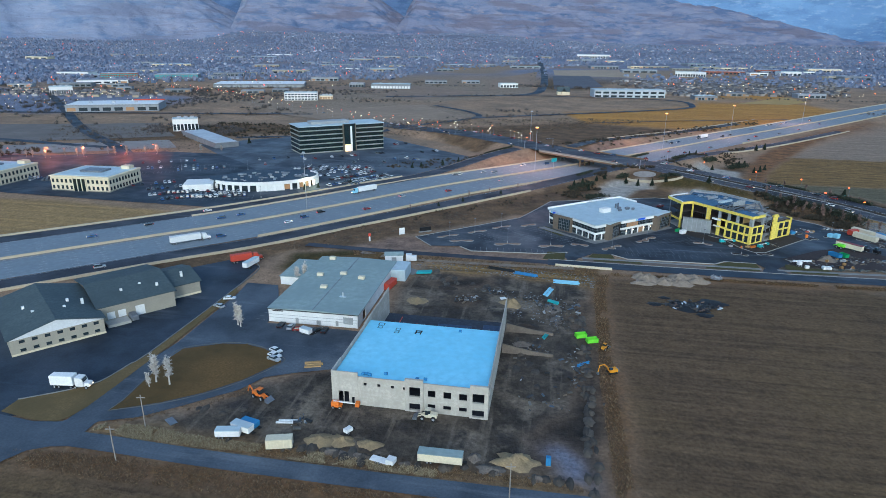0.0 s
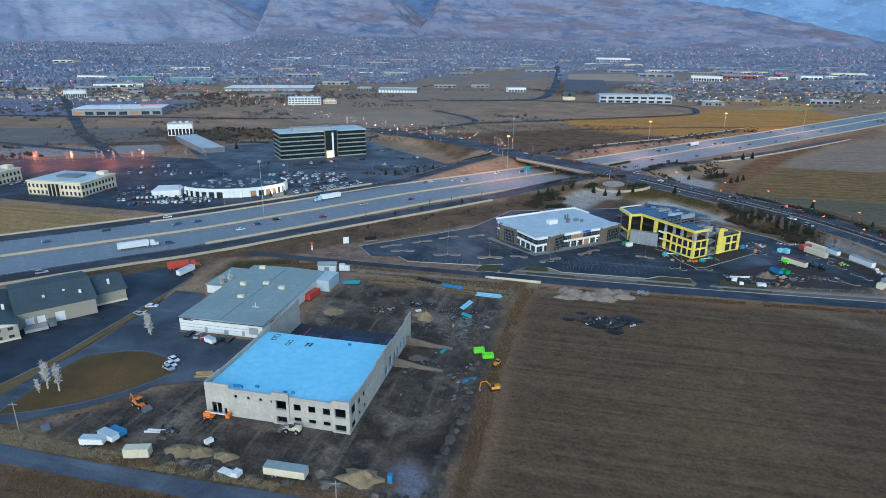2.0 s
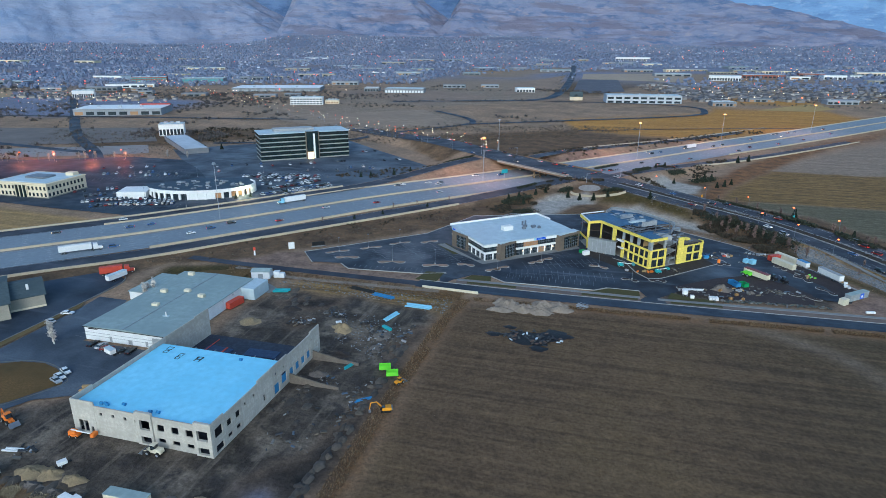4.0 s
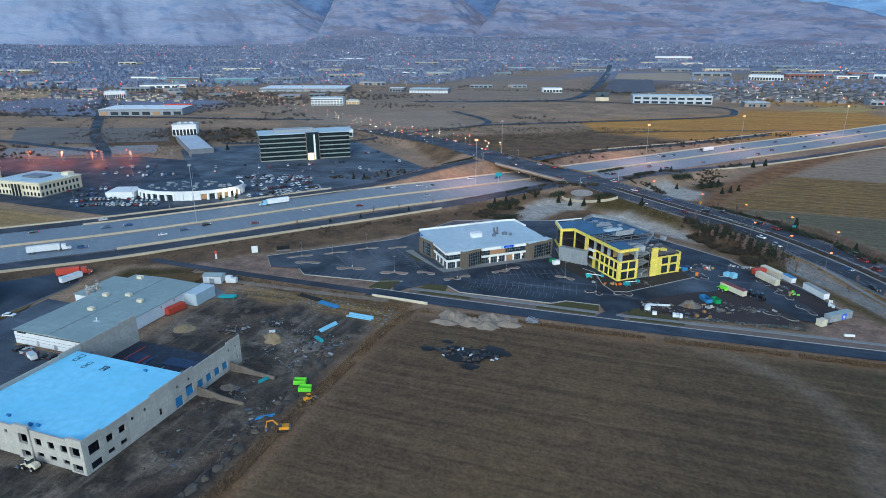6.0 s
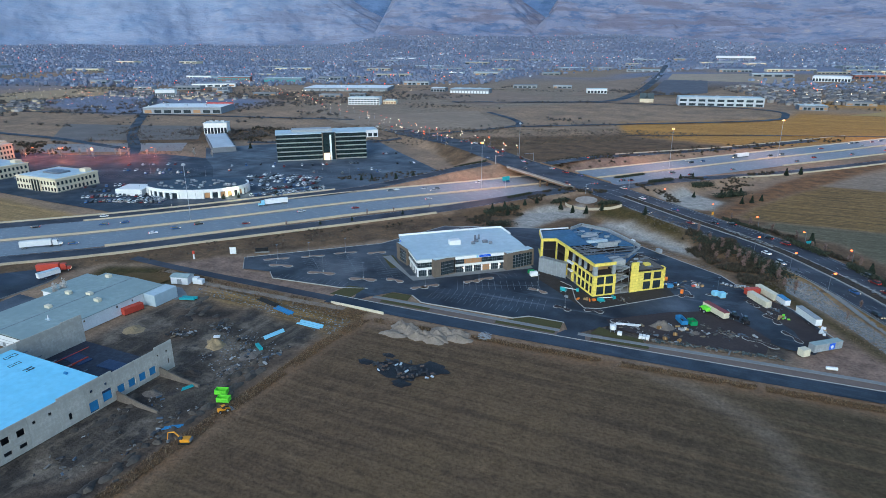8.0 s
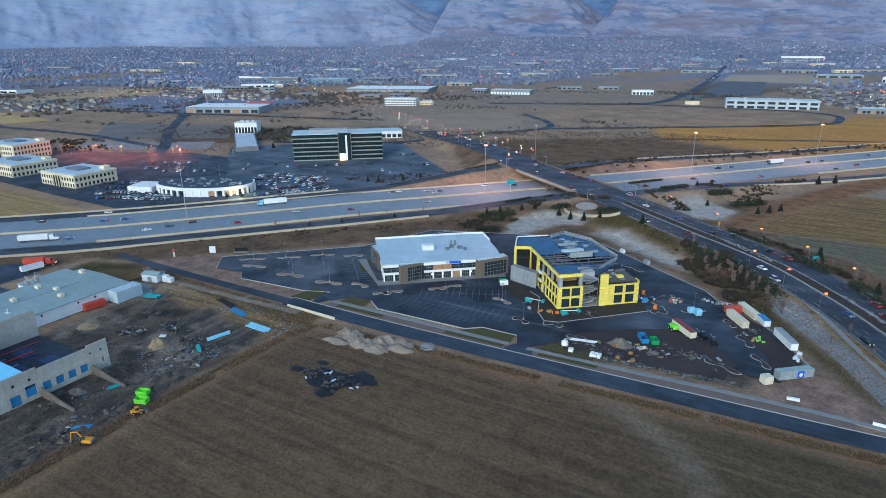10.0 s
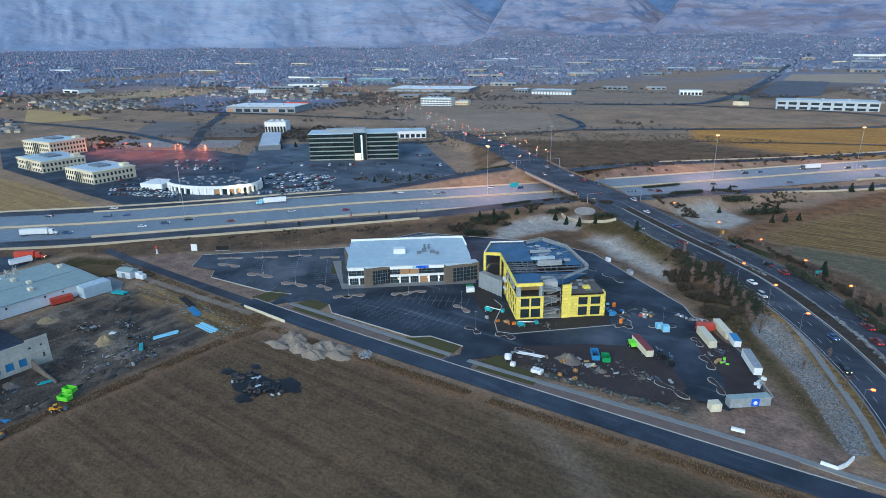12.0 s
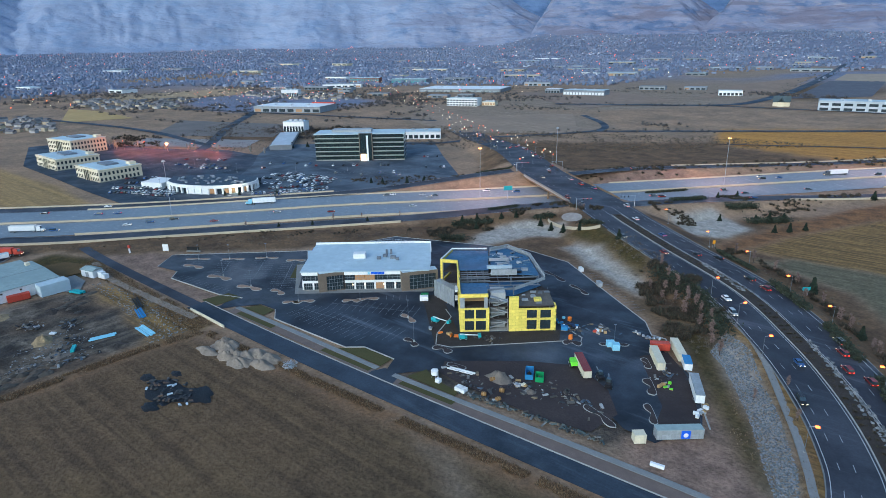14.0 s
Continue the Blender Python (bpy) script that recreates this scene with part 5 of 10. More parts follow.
part("end_wing", Geo().box(26.55, 15.0, 0, 38.5, 38.0, 4.9), M["tan_block"], long_hall)
part("end_roof", Geo().gable(26.55, 15.0, 38.8, 38.0, 4.9, 7.8, "x", 0.4), M["dark_roof"], long_hall)
part("end_base", Geo().box(26.6, 14.88, 0, 38.6, 14.99, 0.8), M["cream"], long_hall)
for x, y in ((-18, 14), (-20, 20), (-9, 12), (-7, 18), (-12, 23), (10, 16), (17, 18), (22, 14), (-3, 15), (33, 20)):
    part("roof_vent", Geo().slab(x, y, 6.0, x + 0.9, y + 0.9, 8.6, 0.1), M["white_paint"], long_hall)


# ---- white-roofed office ----
office = thing("office_building", 16.0, 311.0, 0, 40.5, "two-storey office with a white roof, dark glass and brown stone corners", "building")
# own x along the entrance front (54 m), own y to the back (37 m)
part("core", Geo().box(0.6, 0.9, 0, 53.4, 36.4, 7.6), M["dark"], office)
part("back_wall", Geo().box(0.6, 36.45, 0, 53.4, 36.8, 8.3), M["white_paint"], office)
part("end_wall", Geo().box(53.45, 0.9, 0, 53.8, 36.4, 8.3), M["white_paint"], office)
def glazed_front(owner, x0, y0, rz, length, bays, lit=()):
    """White spandrels and mullions over two rows of dark glass."""
    m = pose(x0, y0, 0, 0, 0, rz)
    pitch = length / bays
    for name, z0, z1, out, mat in (("plinth", 0.0, 0.5, 0.35, "walk"), ("spandrel", 3.5, 4.5, 0.35, "white_paint"), ("cornice", 7.0, 8.6, 0.5, "white_paint")):
        part(name, Geo(), M[mat], owner).data = mesh(name, Geo().put(Geo().box(0, -out, z0, length, 0.5, z1), m), M[mat])
    for row, (z0, z1) in enumerate(((0.5, 3.5), (4.5, 7.0))):
        for i in range(bays):
            a, b = i * pitch + (0.08 if row else 0.35), (i + 1) * pitch - (0.08 if row else 0.35)
            part("pane", Geo().put(Geo().box(a, 0.05, z0, b, 0.15, z1), m), M["warm_room"] if (row, i) in lit else M["glass"], owner)
            bars = Geo()
            for k in range(1, 4):
                x = a + (b - a) * k / 4
                bars.box(x - 0.05, -0.04, z0, x + 0.05, 0.05, z1)
            bars.box(a, -0.04, (z0 + z1) / 2 - 0.05, b, 0.05, (z0 + z1) / 2 + 0.05)
            part("mullion", Geo().put(bars, m), M["steel"], owner)
            if row == 0:
                part("pier", Geo().put(Geo().box(b, -0.3, z0, b + 0.7, 0.3, z1), m), M["white_paint"], owner)


glazed_front(office, 0.6, 0.4, 0, 8.4, 2)
glazed_front(office, 18.2, 0.4, 0, 25.4, 6, lit=((1, 1), (1, 2), (0, 3)))
glazed_front(office, 0.4, 36.4, -90, 35.8, 8)
def stone_corner(owner, x, y, rz, w, d):
    """A brown stone box with a tall dark glass wall set into its slanted face."""
    m = pose(x, y, 0, 0, 0, rz)
    part("stone_frame", Geo().put(wall(w, 8.3, d, [(3.4, 0.5, w - 0.9, 6.9)]), m), M["brown_stone"], owner, "brown stone corner")
    part("glass_wall", Geo().put(Geo().box(3.4, 0.3, 0.5, w - 0.9, 0.4, 6.9), m), M["glass"], owner)
    bars = Geo()
    for k in range(1, 7):
        u = 3.4 + (w - 4.3) * k / 7
        bars.box(u - 0.06, 0.2, 0.5, u + 0.06, 0.3, 6.9)
    for k in range(1, 4):
        bars.box(3.4, 0.2, 0.5 + 1.6 * k - 0.06, w - 0.9, 0.3, 0.5 + 1.6 * k + 0.06)
    part("mullion", Geo().put(bars, m), M["steel"], owner)
    part("corner_roof", Geo().put(Geo().box(0.3, 0.3, 8.2, w - 0.3, d - 0.2, 8.4), m), M["white_roof"], owner)


stone_corner(office, 7.6, -2.2, 16, 12.0, 4.5)
stone_corner(office, 42.4, -2.4, 14, 15.6, 4.5)
stone_corner(office, -3.4, 29.0, -78, 12.0, 4.5)
part("roof", Geo().prism([(-0.4, -0.2), (54, -0.2), (54.6, 12), (54, 36.6), (46, 37.4), (-0.6, 37.2)], 8.35, 8.75), M["white_roof"], office)
part("parapet", ribbon(Geo(), np.array([(-0.6, 37.2, 8.75), (46, 37.4, 8.75), (54, 36.6, 8.75), (54.4, 24, 8.75)], float), -0.2, 0.2, 0.9, 0.9), M["white_paint"], office)
part("roof_unit", Geo().slab(20, 15.5, 8.75, 25.5, 19.0, 11.0, 0.15), M["white_paint"], office, "white rooftop unit")
for x, y, w in ((33, 17, 2.0), (36.5, 14.5, 2.4), (30.6, 14, 1.8), (34, 20.5, 0.9), (36, 20.8, 0.9), (39, 12.5, 1.5)):
    part("roof_unit", Geo().slab(x, y, 8.75, x + w, y + w * 0.7, 10.0 + 0.3 * (w < 1) * 4, 0.12), M["steel"], office, "grey rooftop machine")
g = Geo()
for k in range(12):
    part("screen_post", Geo().tube((28 + 1.35 * k, 36.2, 8.75), (28 + 1.35 * k, 36.2, 10.4 + 0.9 * (1 - abs(k - 6) / 6)), 0.07, n=5), M["galv"], office)
g.tube((28, 36.2, 10.3), (36, 36.2, 11.2), 0.07, n=5).tube((36, 36.2, 11.2), (43, 36.2, 10.3), 0.07, n=5)
part("roof_screen", g, M["galv"], office, "pale metal frame on the roof edge")
for x0, y0, rz, w in ((28.0, -0.32, 0, 7.0), (-0.9, 34.0, -90, 5.0)):
    m = pose(x0, y0, 0, 0, 0, rz)
    part("sign", Geo().put(Geo().box(1.4, -0.14, 7.3, w, -0.02, 7.75), m).put(Geo().box(1.4, -0.14, 7.85, w, -0.02, 8.35), m), M["sign_blue"], office, "blue sign bars")
    part("sign_mark", Geo().put(Geo().box(0.1, -0.14, 7.2, 1.0, -0.02, 8.4), m), M["sky_blue"], office)
for x in (21.5, 26.5, 34.5, 39.5):
    part("wall_lamp", Geo().slab(x, -0.6, 2.6, x + 0.35, -0.3, 3.1, 0.05), M["lamp_white"], office)
flat("pavement_office_walk", [(16, 307.0), (60, 344.8), (58, 348), (24, 318.6), (12, 312), (-2, 325), (-10, 333), (-13, 330)], 0.12, M["walk"], "pale concrete walk round the office")

# ---- yellow building under construction ----
YB = (92.6, 322.3)
frame_block = thing("construction_building", YB[0], YB[1], 0, 40.5, "three-storey office under construction with yellow sheathing and bare steel", "building")
L1, L2, L3 = 4.75, 9.5, 14.2
lower = [(0, 0), (34, 0), (34, 15), (32.6, 18), (30.3, 42), (22.4, 54), (14.5, 49.5), (-1.7, 50.5), (-6.4, 37.5), (0, 36)]
part("ground_slab", Geo().prism(lower, 0.02, 0.2), M["kerb"], frame_block)
part("second_floor", Geo().prism([(0.4, 0.4), (33.6, 0.4), (33.6, 15), (32, 18), (29.8, 41.6), (22, 53), (14.5, 49), (-1, 50), (-5.8, 37.5), (0.4, 36)], L1 - 0.35, L1), M["mud"], frame_block)
part("third_floor", Geo().prism([(0.4, 0.4), (33.6, 0.4), (33.6, 15), (32, 18), (29.8, 41.6), (22, 53), (14.5, 49), (-1, 50), (-5.8, 37.5), (0.4, 36)], L2 - 0.35, L2), M["mud"], frame_block)
part("roof_deck", Geo().prism([(-5.6, 37.8), (0.6, 36), (0.6, 26), (12, 26), (13.5, 49), (-1.2, 50)], L3 - 0.5, L3 - 0.15), M["blue_deck"], frame_block, "blue metal roof deck")
part("roof_deck", Geo().prism([(13, 24), (31, 20), (29.8, 41.6), (22, 53), (14.2, 49)], L3 - 0.9, L3 - 0.55), M["blue_deck"], frame_block, "blue metal roof deck")
part("roof_deck", Geo().prism([(0.6, 0.6), (9.6, 0.6), (11, 8), (11, 13), (0.6, 13)], L3 - 0.9, L3 - 0.6), M["blue_deck"], frame_block, "blue metal roof deck")
part("roof_deck", Geo().prism([(10, 8), (20, 8.5), (31.5, 18), (31, 20), (18, 22), (10, 20)], L2 + 0.5, L2 + 0.8), M["blue_deck"], frame_block, "blue metal deck of the third floor")
# the next plate is coloured near-black for the shade inside the open roof bay
part("roof_deck", Geo().prism([(2, 14), (10, 14), (10, 25), (2, 25)], L3 - 2.6, L3 - 2.4), M["dark"], frame_block, "near-black plate standing for the shade in the roof opening")
for x, y in ((0.5, 0.5), (9.6, 0.5), (0.5, 9), (0.5, 18), (0.5, 27), (0.5, 35.5), (10, 9), (10, 18), (10, 27), (10, 36), (20, 9), (20, 18), (20, 27), (20, 36), (30.5, 19), (30, 28), (29.6, 36), (29.2, 41), (22, 52), (14.3, 48.5), (5, 49.5), (-1.2, 49.5), (-5.8, 37.7)):
    part("column", Geo().box(x - 0.2, y - 0.2, 0.2, x + 0.2, y + 0.2, L3 - 0.2), M["steel"], frame_block)
for x in (20, 33.4):
    for y in (0.8, 8, 14.8):
        part("column", Geo().box(x - 0.2, y - 0.2, 0.2, x + 0.2, y + 0.2, L2 - 0.2), M["steel"], frame_block)
# edge beams round the roof
rim = np.array([(10, 5, L3), (20, 8, L3 - 0.6), (32.6, 18, L3 - 0.6), (30.3, 42, L3), (22.4, 54, L3), (14.5, 49.5, L3)], float)
for a, b in zip(rim[:-1], rim[1:]):
    part("edge_beam", ribbon(Geo(), np.array([a, b]), -0.2, 0.2, 0.1, 0.9), M["galv"] if b[1] > 40 else M["steel"], frame_block)
part("edge_cap", ribbon(Geo(), np.array([(14.5, 49.5, L3), (22.4, 54, L3), (30.3, 42, L3)], float), -0.2, 0.2, 0.95, 0.3), M["sheet"], frame_block, "white coping on the roof edge")
part("edge_cap", ribbon(Geo(), np.array([(-6.4, 37.5, L3), (-1.7, 50.5, L3), (13, 49.8, L3)], float), -0.25, 0.25, 0.85, 0.5), M["white_paint"], frame_block, "white coping on the roof edge")
for y in (11, 15, 19, 23, 29, 33, 38, 43, 47):
    part("joist", Geo().box(0.6, y - 0.1, L3 - 1.1, 30 if y < 44 else 24, y + 0.1, L3 - 0.7), M["steel"], frame_block)
for x in (5, 15, 25):
    part("joist", Geo().box(x - 0.1, 9 if x < 20 else 19, L3 - 1.25, x + 0.1, 48, L3 - 0.9), M["steel"], frame_block)
part("roof_screen", Geo().box(12.5, 20.0, L3 - 0.4, 22.5, 20.25, L3 + 2.0), M["net"], frame_block, "grey metal roof screen")
part("roof_screen", Geo().box(11.5, 27.0, L3 - 0.3, 21.5, 28.6, L3 + 0.7), M["white_roof"], frame_block, "pale roof unit")
part("roof_screen", Geo().box(13.0, 36.0, L3 - 0.3, 21.0, 36.5, L3 + 0.9), M["galv"], frame_block, "pale roof curb")
for x, y, w in ((16, 31, 2.2), (18, 40, 2.6), (24, 33, 2.0), (25, 25, 2.4)):
    part("roof_crate", Geo().slab(x, y, L3 - 0.9, x + w, y + 1.6, L3 + 0.3, 0.1), M["net"], frame_block)
def sheath(x, y, rz, length, height, holes, thick=0.35, z=0.0):
    for g in wall_pieces(length, height, thick, holes):
        ob = part("sheathing", g, M["yellow"], frame_block, "yellow wall sheathing")
        ob.matrix_basis = pose(x, y, z, 0, 0, rz)


def window_set(x, y, rz, holes, z=0.0):
    m = pose(x, y, z, 0, 0, rz)
    for a, c, b, d in holes:
        part("window", Geo().put(Geo().box(a, 0.22, c, b, 0.28, d), m), M["glass"], frame_block)
        bars = Geo().box(a, 0.14, (c + d) / 2 - 0.05, b, 0.22, (c + d) / 2 + 0.05)
        for k in range(1, 3):
            u = a + (b - a) * k / 3
            bars.box(u - 0.05, 0.14, c, u + 0.05, 0.22, d)
        part("mullion", Geo().put(bars, m), M["dark"], frame_block)


two = [(1.6, 0.6, 5.0, 4.2), (5.6, 0.6, 9.2, 4.2), (1.6, 5.1, 5.0, 8.5), (5.6, 5.1, 9.2, 8.5)]
sheath(0, -0.1, 0, 10.4, 9.2, two)
window_set(0, -0.1, 0, two)
sheath(0, -0.15, 0, 10.0, 1.3, [], 0.5, L3 - 0.9)
part("corner_post", Geo().box(0.0, -0.1, 9.2, 1.6, 1.5, L3 - 0.9), M["net"], frame_block, "grey board column")
part("corner_post", Geo().box(8.6, -0.1, 9.2, 9.8, 0.9, L3 - 0.9), M["net"], frame_block, "grey board column")
part("room_wall", Geo().box(1.0, 5.6, L2, 9.8, 5.8, L3 - 1.0), M["wood"], frame_block, "raw timber partition")
right = [(4.2, 0.6, 7.8, 4.2), (9.0, 0.6, 12.8, 4.2), (4.2, 5.0, 7.8, 8.1), (9.0, 5.0, 12.8, 8.1)]
sheath(19.6, -0.1, 0, 14.4, 8.8, right)
window_set(19.6, -0.1, 0, right)
sheath(17.4, -0.4, 0, 3.4, 13.4, [], 0.6)
sheath(34.2, -0.3, 90, 3.0, 9.8, [], 0.5)
part("terrace", Geo().box(20.6, 0.5, L2 - 0.3, 33.8, 14.6, L2 + 0.05), M["terrace"], frame_block, "dark deck of the low wing")
part("roof_crate", Geo().slab(27, 4, L2 + 0.05, 29.6, 6.4, L2 + 1.0, 0.1), M["yellow"], frame_block, "stack of yellow boards")
for x in (20.4, 25, 29.5, 33.6):
    part("guard_post", Geo().box(x - 0.05, 14.6, L2, x + 0.05, 14.7, L2 + 1.2), M["steel"], frame_block)
# stair core
part("stair_core", Geo().box(11.2, 3.2, 0.2, 16.4, 9.0, L3 - 0.6), M["core_board"], frame_block, "grey board stair core")
for k in range(6):
    z = 1.2 + 2.0 * k
    g = Geo()
    x0, x1 = (10.8, 16.8) if k % 2 == 0 else (16.8, 10.8)
    g.solid([(x0, 0.8, z), (x1, 0.8, z + 1.9), (x1, 2.2, z + 1.9), (x0, 2.2, z), (x0, 0.8, z - 0.3), (x1, 0.8, z + 1.6), (x1, 2.2, z + 1.6), (x0, 2.2, z - 0.3)], [(0, 1, 2, 3), (7, 6, 5, 4), (0, 4, 5, 1), (2, 6, 7, 3), (1, 5, 6, 2), (3, 7, 4, 0)])
    part("stair_flight", g, M["galv"], frame_block)
for k in range(3):
    part("stair_landing", Geo().box(10.2, 0.6, 3.0 + 4.0 * k, 17.2, 3.2, 3.2 + 4.0 * k), M["galv"], frame_block)
for x in (10.4, 13.6, 17.0):
    part("stair_post", Geo().box(x - 0.07, 0.6, 0.2, x + 0.07, 0.75, 12.6), M["galv"], frame_block)
part("lit_lamp", Geo().slab(13.2, 3.0, 8.3, 13.7, 3.15, 8.9, 0.05), M["lamp_white"], frame_block)
# long south-west face: yellow up to the second floor at the corner, a yellow band under the roof, and two posts
side = [(22.5, 0.8, 25.2, 4.2), (26.0, 0.8, 28.7, 4.2), (29.5, 0.8, 32.2, 4.2), (33.0, 0.8, 35.0, 4.2), (22.5, 5.2, 25.2, 8.4), (26.0, 5.2, 28.7, 8.4), (29.5, 5.2, 32.2, 8.4), (33.0, 5.2, 35.0, 8.4)]
sheath(-0.1, 36.0, -90, 36.0, 9.4, side + [(0, 0, 9.6, 9.4), (11.6, 0, 16.6, 9.4), (18.6, 0.0, 21.4, 4.4), (18.6, 5.4, 21.4, 8.6)])
window_set(-0.1, 36.0, -90, side)
sheath(-0.25, 36.0, -90, 36.2, 1.35, [], 0.5, L3 - 0.9)
for u, w in ((9.6, 2.0),):
    sheath(-0.2, 36.0 - u, -90, w, L3 - 0.4, [], 0.9)
sheath(-0.1, 36.0, -90, 0.8, L3 - 0.5, [], 0.5)
for u in (16.5, 22.0, 27.0):
    part("corner_post", Geo().box(0.1, 36.0 - u - 1.4, 9.4, 0.9, 36.0 - u, L3 - 0.9), M["net"], frame_block, "grey board column")
g = ribbon(Geo(), np.array([(0, 36, L3), (-6.6, 37.5, L3), (-1.9, 50.7, L3)], float), -0.3, 0.3, 0.45, 1.35)
part("sheathing", g, M["yellow"], frame_block, "yellow wall sheathing")
part("sheathing", Geo().box(-6.9, 37.1, 0.2, -6.0, 38.0, L3 - 0.8), M["yellow"], frame_block, "yellow wall sheathing")
part("sheathing", Geo().put(Geo().box(0, -0.2, L1 - 0.6, 13.5, 0.2, L1 + 0.5), pose(-6.6, 37.5, 0, 0, 0, 70)), M["yellow"], frame_block, "yellow wall sheathing")
sheet_m = pose(-9.4, 33.4, 0, 0, 0, -56.5)
part("scaffold_sheet", Geo().put(Geo().box(0, -0.1, 0.3, 14.2, 0.0, 7.2), sheet_m), M["sheet"], frame_block, "pale grey sheeting over scaffolding")
part("scaffold_sheet", Geo().put(Geo().box(0, 0.0, 0.3, 0.1, 3.0, 7.2), sheet_m), M["sheet"], frame_block, "pale grey sheeting over scaffolding")
part("scaffold_deck", Geo().put(Geo().box(0.1, 0.02, 6.9, 14.2, 3.0, 7.1), sheet_m), M["galv"], frame_block)
for k in range(7):
    part("scaffold_pole", Geo().put(Geo().tube((2.36 * k, -0.2, 0), (2.36 * k, -0.2, 8.0), 0.07, n=6), sheet_m), M["galv"], frame_block)
# stud parapet round the back of the roof
for a, b in zip(rim[:-1], rim[1:]):
    if b[1] > 15:
        low, high = -1.0, 0.9 if b[1] > 40 else 0.2
        part("parapet_wall", ribbon(Geo(), np.array([a, b]), 0.3, 0.42, high, high - low), M["net"], frame_block, "grey board parapet")
        n = max(2, int(np.linalg.norm(b - a) / 2.4))
        for k in range(n):
            q = a + (b - a) * (k + 0.5) / n
            part("stud", Geo().box(q[0] - 0.08, q[1] - 0.08, q[2] - 1.2, q[0] + 0.08, q[1] + 0.08, q[2] + high + 0.1), M["galv"], frame_block)
# loose steel, sheets and crates on the roof decks
roof_rnd = random.Random(12)
for k in range(46):
    x, y = roof_rnd.uniform(13.5, 29), roof_rnd.uniform(22, 47)
    if x > 30.5 - (y - 20) * 0.02 or (y > 42 and x > 31 - (y - 42) * 0.9):
        continue
    m = pose(x, y, L3 - 0.56, 0, 0, roof_rnd.choice((0, 90, 0, 90, 30, -20)))
    w, d, h = (roof_rnd.uniform(2.5, 7), 0.25, 0.3) if k % 2 else (roof_rnd.uniform(0.8, 3.2), roof_rnd.uniform(0.5, 1.6), roof_rnd.uniform(0.2, 0.8))
    part("roof_crate", Geo().put(Geo().slab(-w / 2, -d / 2, 0.02, w / 2, d / 2, h, 0.04), m), M[roof_rnd.choice(("steel", "galv", "blue_deck", "net", "deck_pale", "dark"))], frame_block)
for k in range(9):
    part("deck_strip", Geo().box(14 + 0.2 * k, 23.0 + 2.4 * k, L3 - 0.53, 28.5 - 0.3 * k, 23.9 + 2.4 * k, L3 - 0.5), M["deck_pale"], frame_block, "paler blue deck sheet")
for k in range(5):
    part("joist", Geo().box(0.8, 14.5 + 2.3 * k, L3 - 0.6, 11.8, 14.65 + 2.3 * k, L3 - 0.25), M["steel"], frame_block)
for x in (3.4, 7.0):
    part("joist", Geo().box(x, 13.2, L3 - 0.62, x + 0.18, 26, L3 - 0.3), M["steel"], frame_block)
for k in range(8):
    x, y = roof_rnd.uniform(21.5, 32), roof_rnd.uniform(2, 13)
    part("roof_crate", Geo().slab(x, y, L2 + 0.05, x + roof_rnd.uniform(0.8, 2.4), y + roof_rnd.uniform(0.4, 1.2), L2 + roof_rnd.uniform(0.3, 0.8), 0.05), M[roof_rnd.choice(("wood", "steel", "galv", "blue_deck"))], frame_block)
part("white_box", Geo().box(-1.4, 17.2, 4.9, -0.4, 20.8, 5.5), M["white_paint"], frame_block, "white canopy")
part("white_box", Geo().box(-1.4, 17.2, 8.4, -0.4, 21.8, 9.2), M["white_paint"], frame_block, "white canopy")


# ---- glass office tower ----
tower = thing("office_tower", -227.6, 513.5, 0, 39.4, "six-storey dark green glass office block with a lit entrance", "building")
part("core", Geo().box(0.4, 0.4, 0, 79.6, 27.6, 23.0), M["dark"], tower)
for k in range(6):
    z = 3.9 * k
    for i in range(20):
        if i in (10, 11, 12):
            continue
        part("pane", Geo().box(4.0 * i + 0.1, 0.05, z + 1.05, 4.0 * i + 3.9, 0.3, z + 3.9), M["green_glass"], tower)
    for i in range(7):
        part("pane", Geo().box(79.7, 4.0 * i + 0.1, z + 1.0, 79.95, 4.0 * i + 3.9, z + 3.9), M["green_glass"], tower)
        part("pane", Geo().box(0.05, 4.0 * i + 0.1, z + 1.0, 0.3, 4.0 * i + 3.9, z + 3.9), M["green_glass"], tower)
    part("floor_band", Geo().box(-0.1, -0.1, z + 0.0, 80.1, 28.1, z + 1.05), M["tower_band"], tower)
part("entry_bay", Geo().box(40.2, -2.0, 0, 51.8, 1.0, 24.4), M["green_glass"], tower, "projecting glass entrance bay")
part("entry_rib", Geo().box(46.6, -2.5, 0, 48.2, -1.9, 22.5), M["white_paint"], tower)
part("entry_rib", Geo().box(40.0, -2.3, 0, 40.6, 1.0, 24.6), M["brown_stone"], tower)
part("entry_rib", Geo().box(51.4, -2.3, 0, 52.0, 1.0, 24.6), M["brown_stone"], tower)
part("lit_entry", Geo().box(41.0, -3.4, 0.1, 46.2, -2.05, 6.2), M["lit_hall"], tower, "glowing entrance hall")
part("roof", Geo().box(-0.6, -0.6, 23.4, 80.6, 28.6, 24.2), M["white_roof"], tower)
part("penthouse", Geo().slab(14, 9, 24.2, 50, 21, 26.6, 0.2), M["net"], tower, "pale rooftop plant room")

# ---- curved dealership ----
dealer = thing("car_dealership", -205, 398, 0, 22, "white curved car dealership with a dark flat roof", "building")
arc = [(36 * math.cos(radians(a)), 23 * math.sin(radians(a))) for a in range(-150, 31, 9)]
back = [(30, 18), (-8, 22), (-38, 4)]
part("hall", Geo().prism([(0.96 * x, 0.96 * y) for x, y in arc] + back, 0, 5.0), M["glass"], dealer)
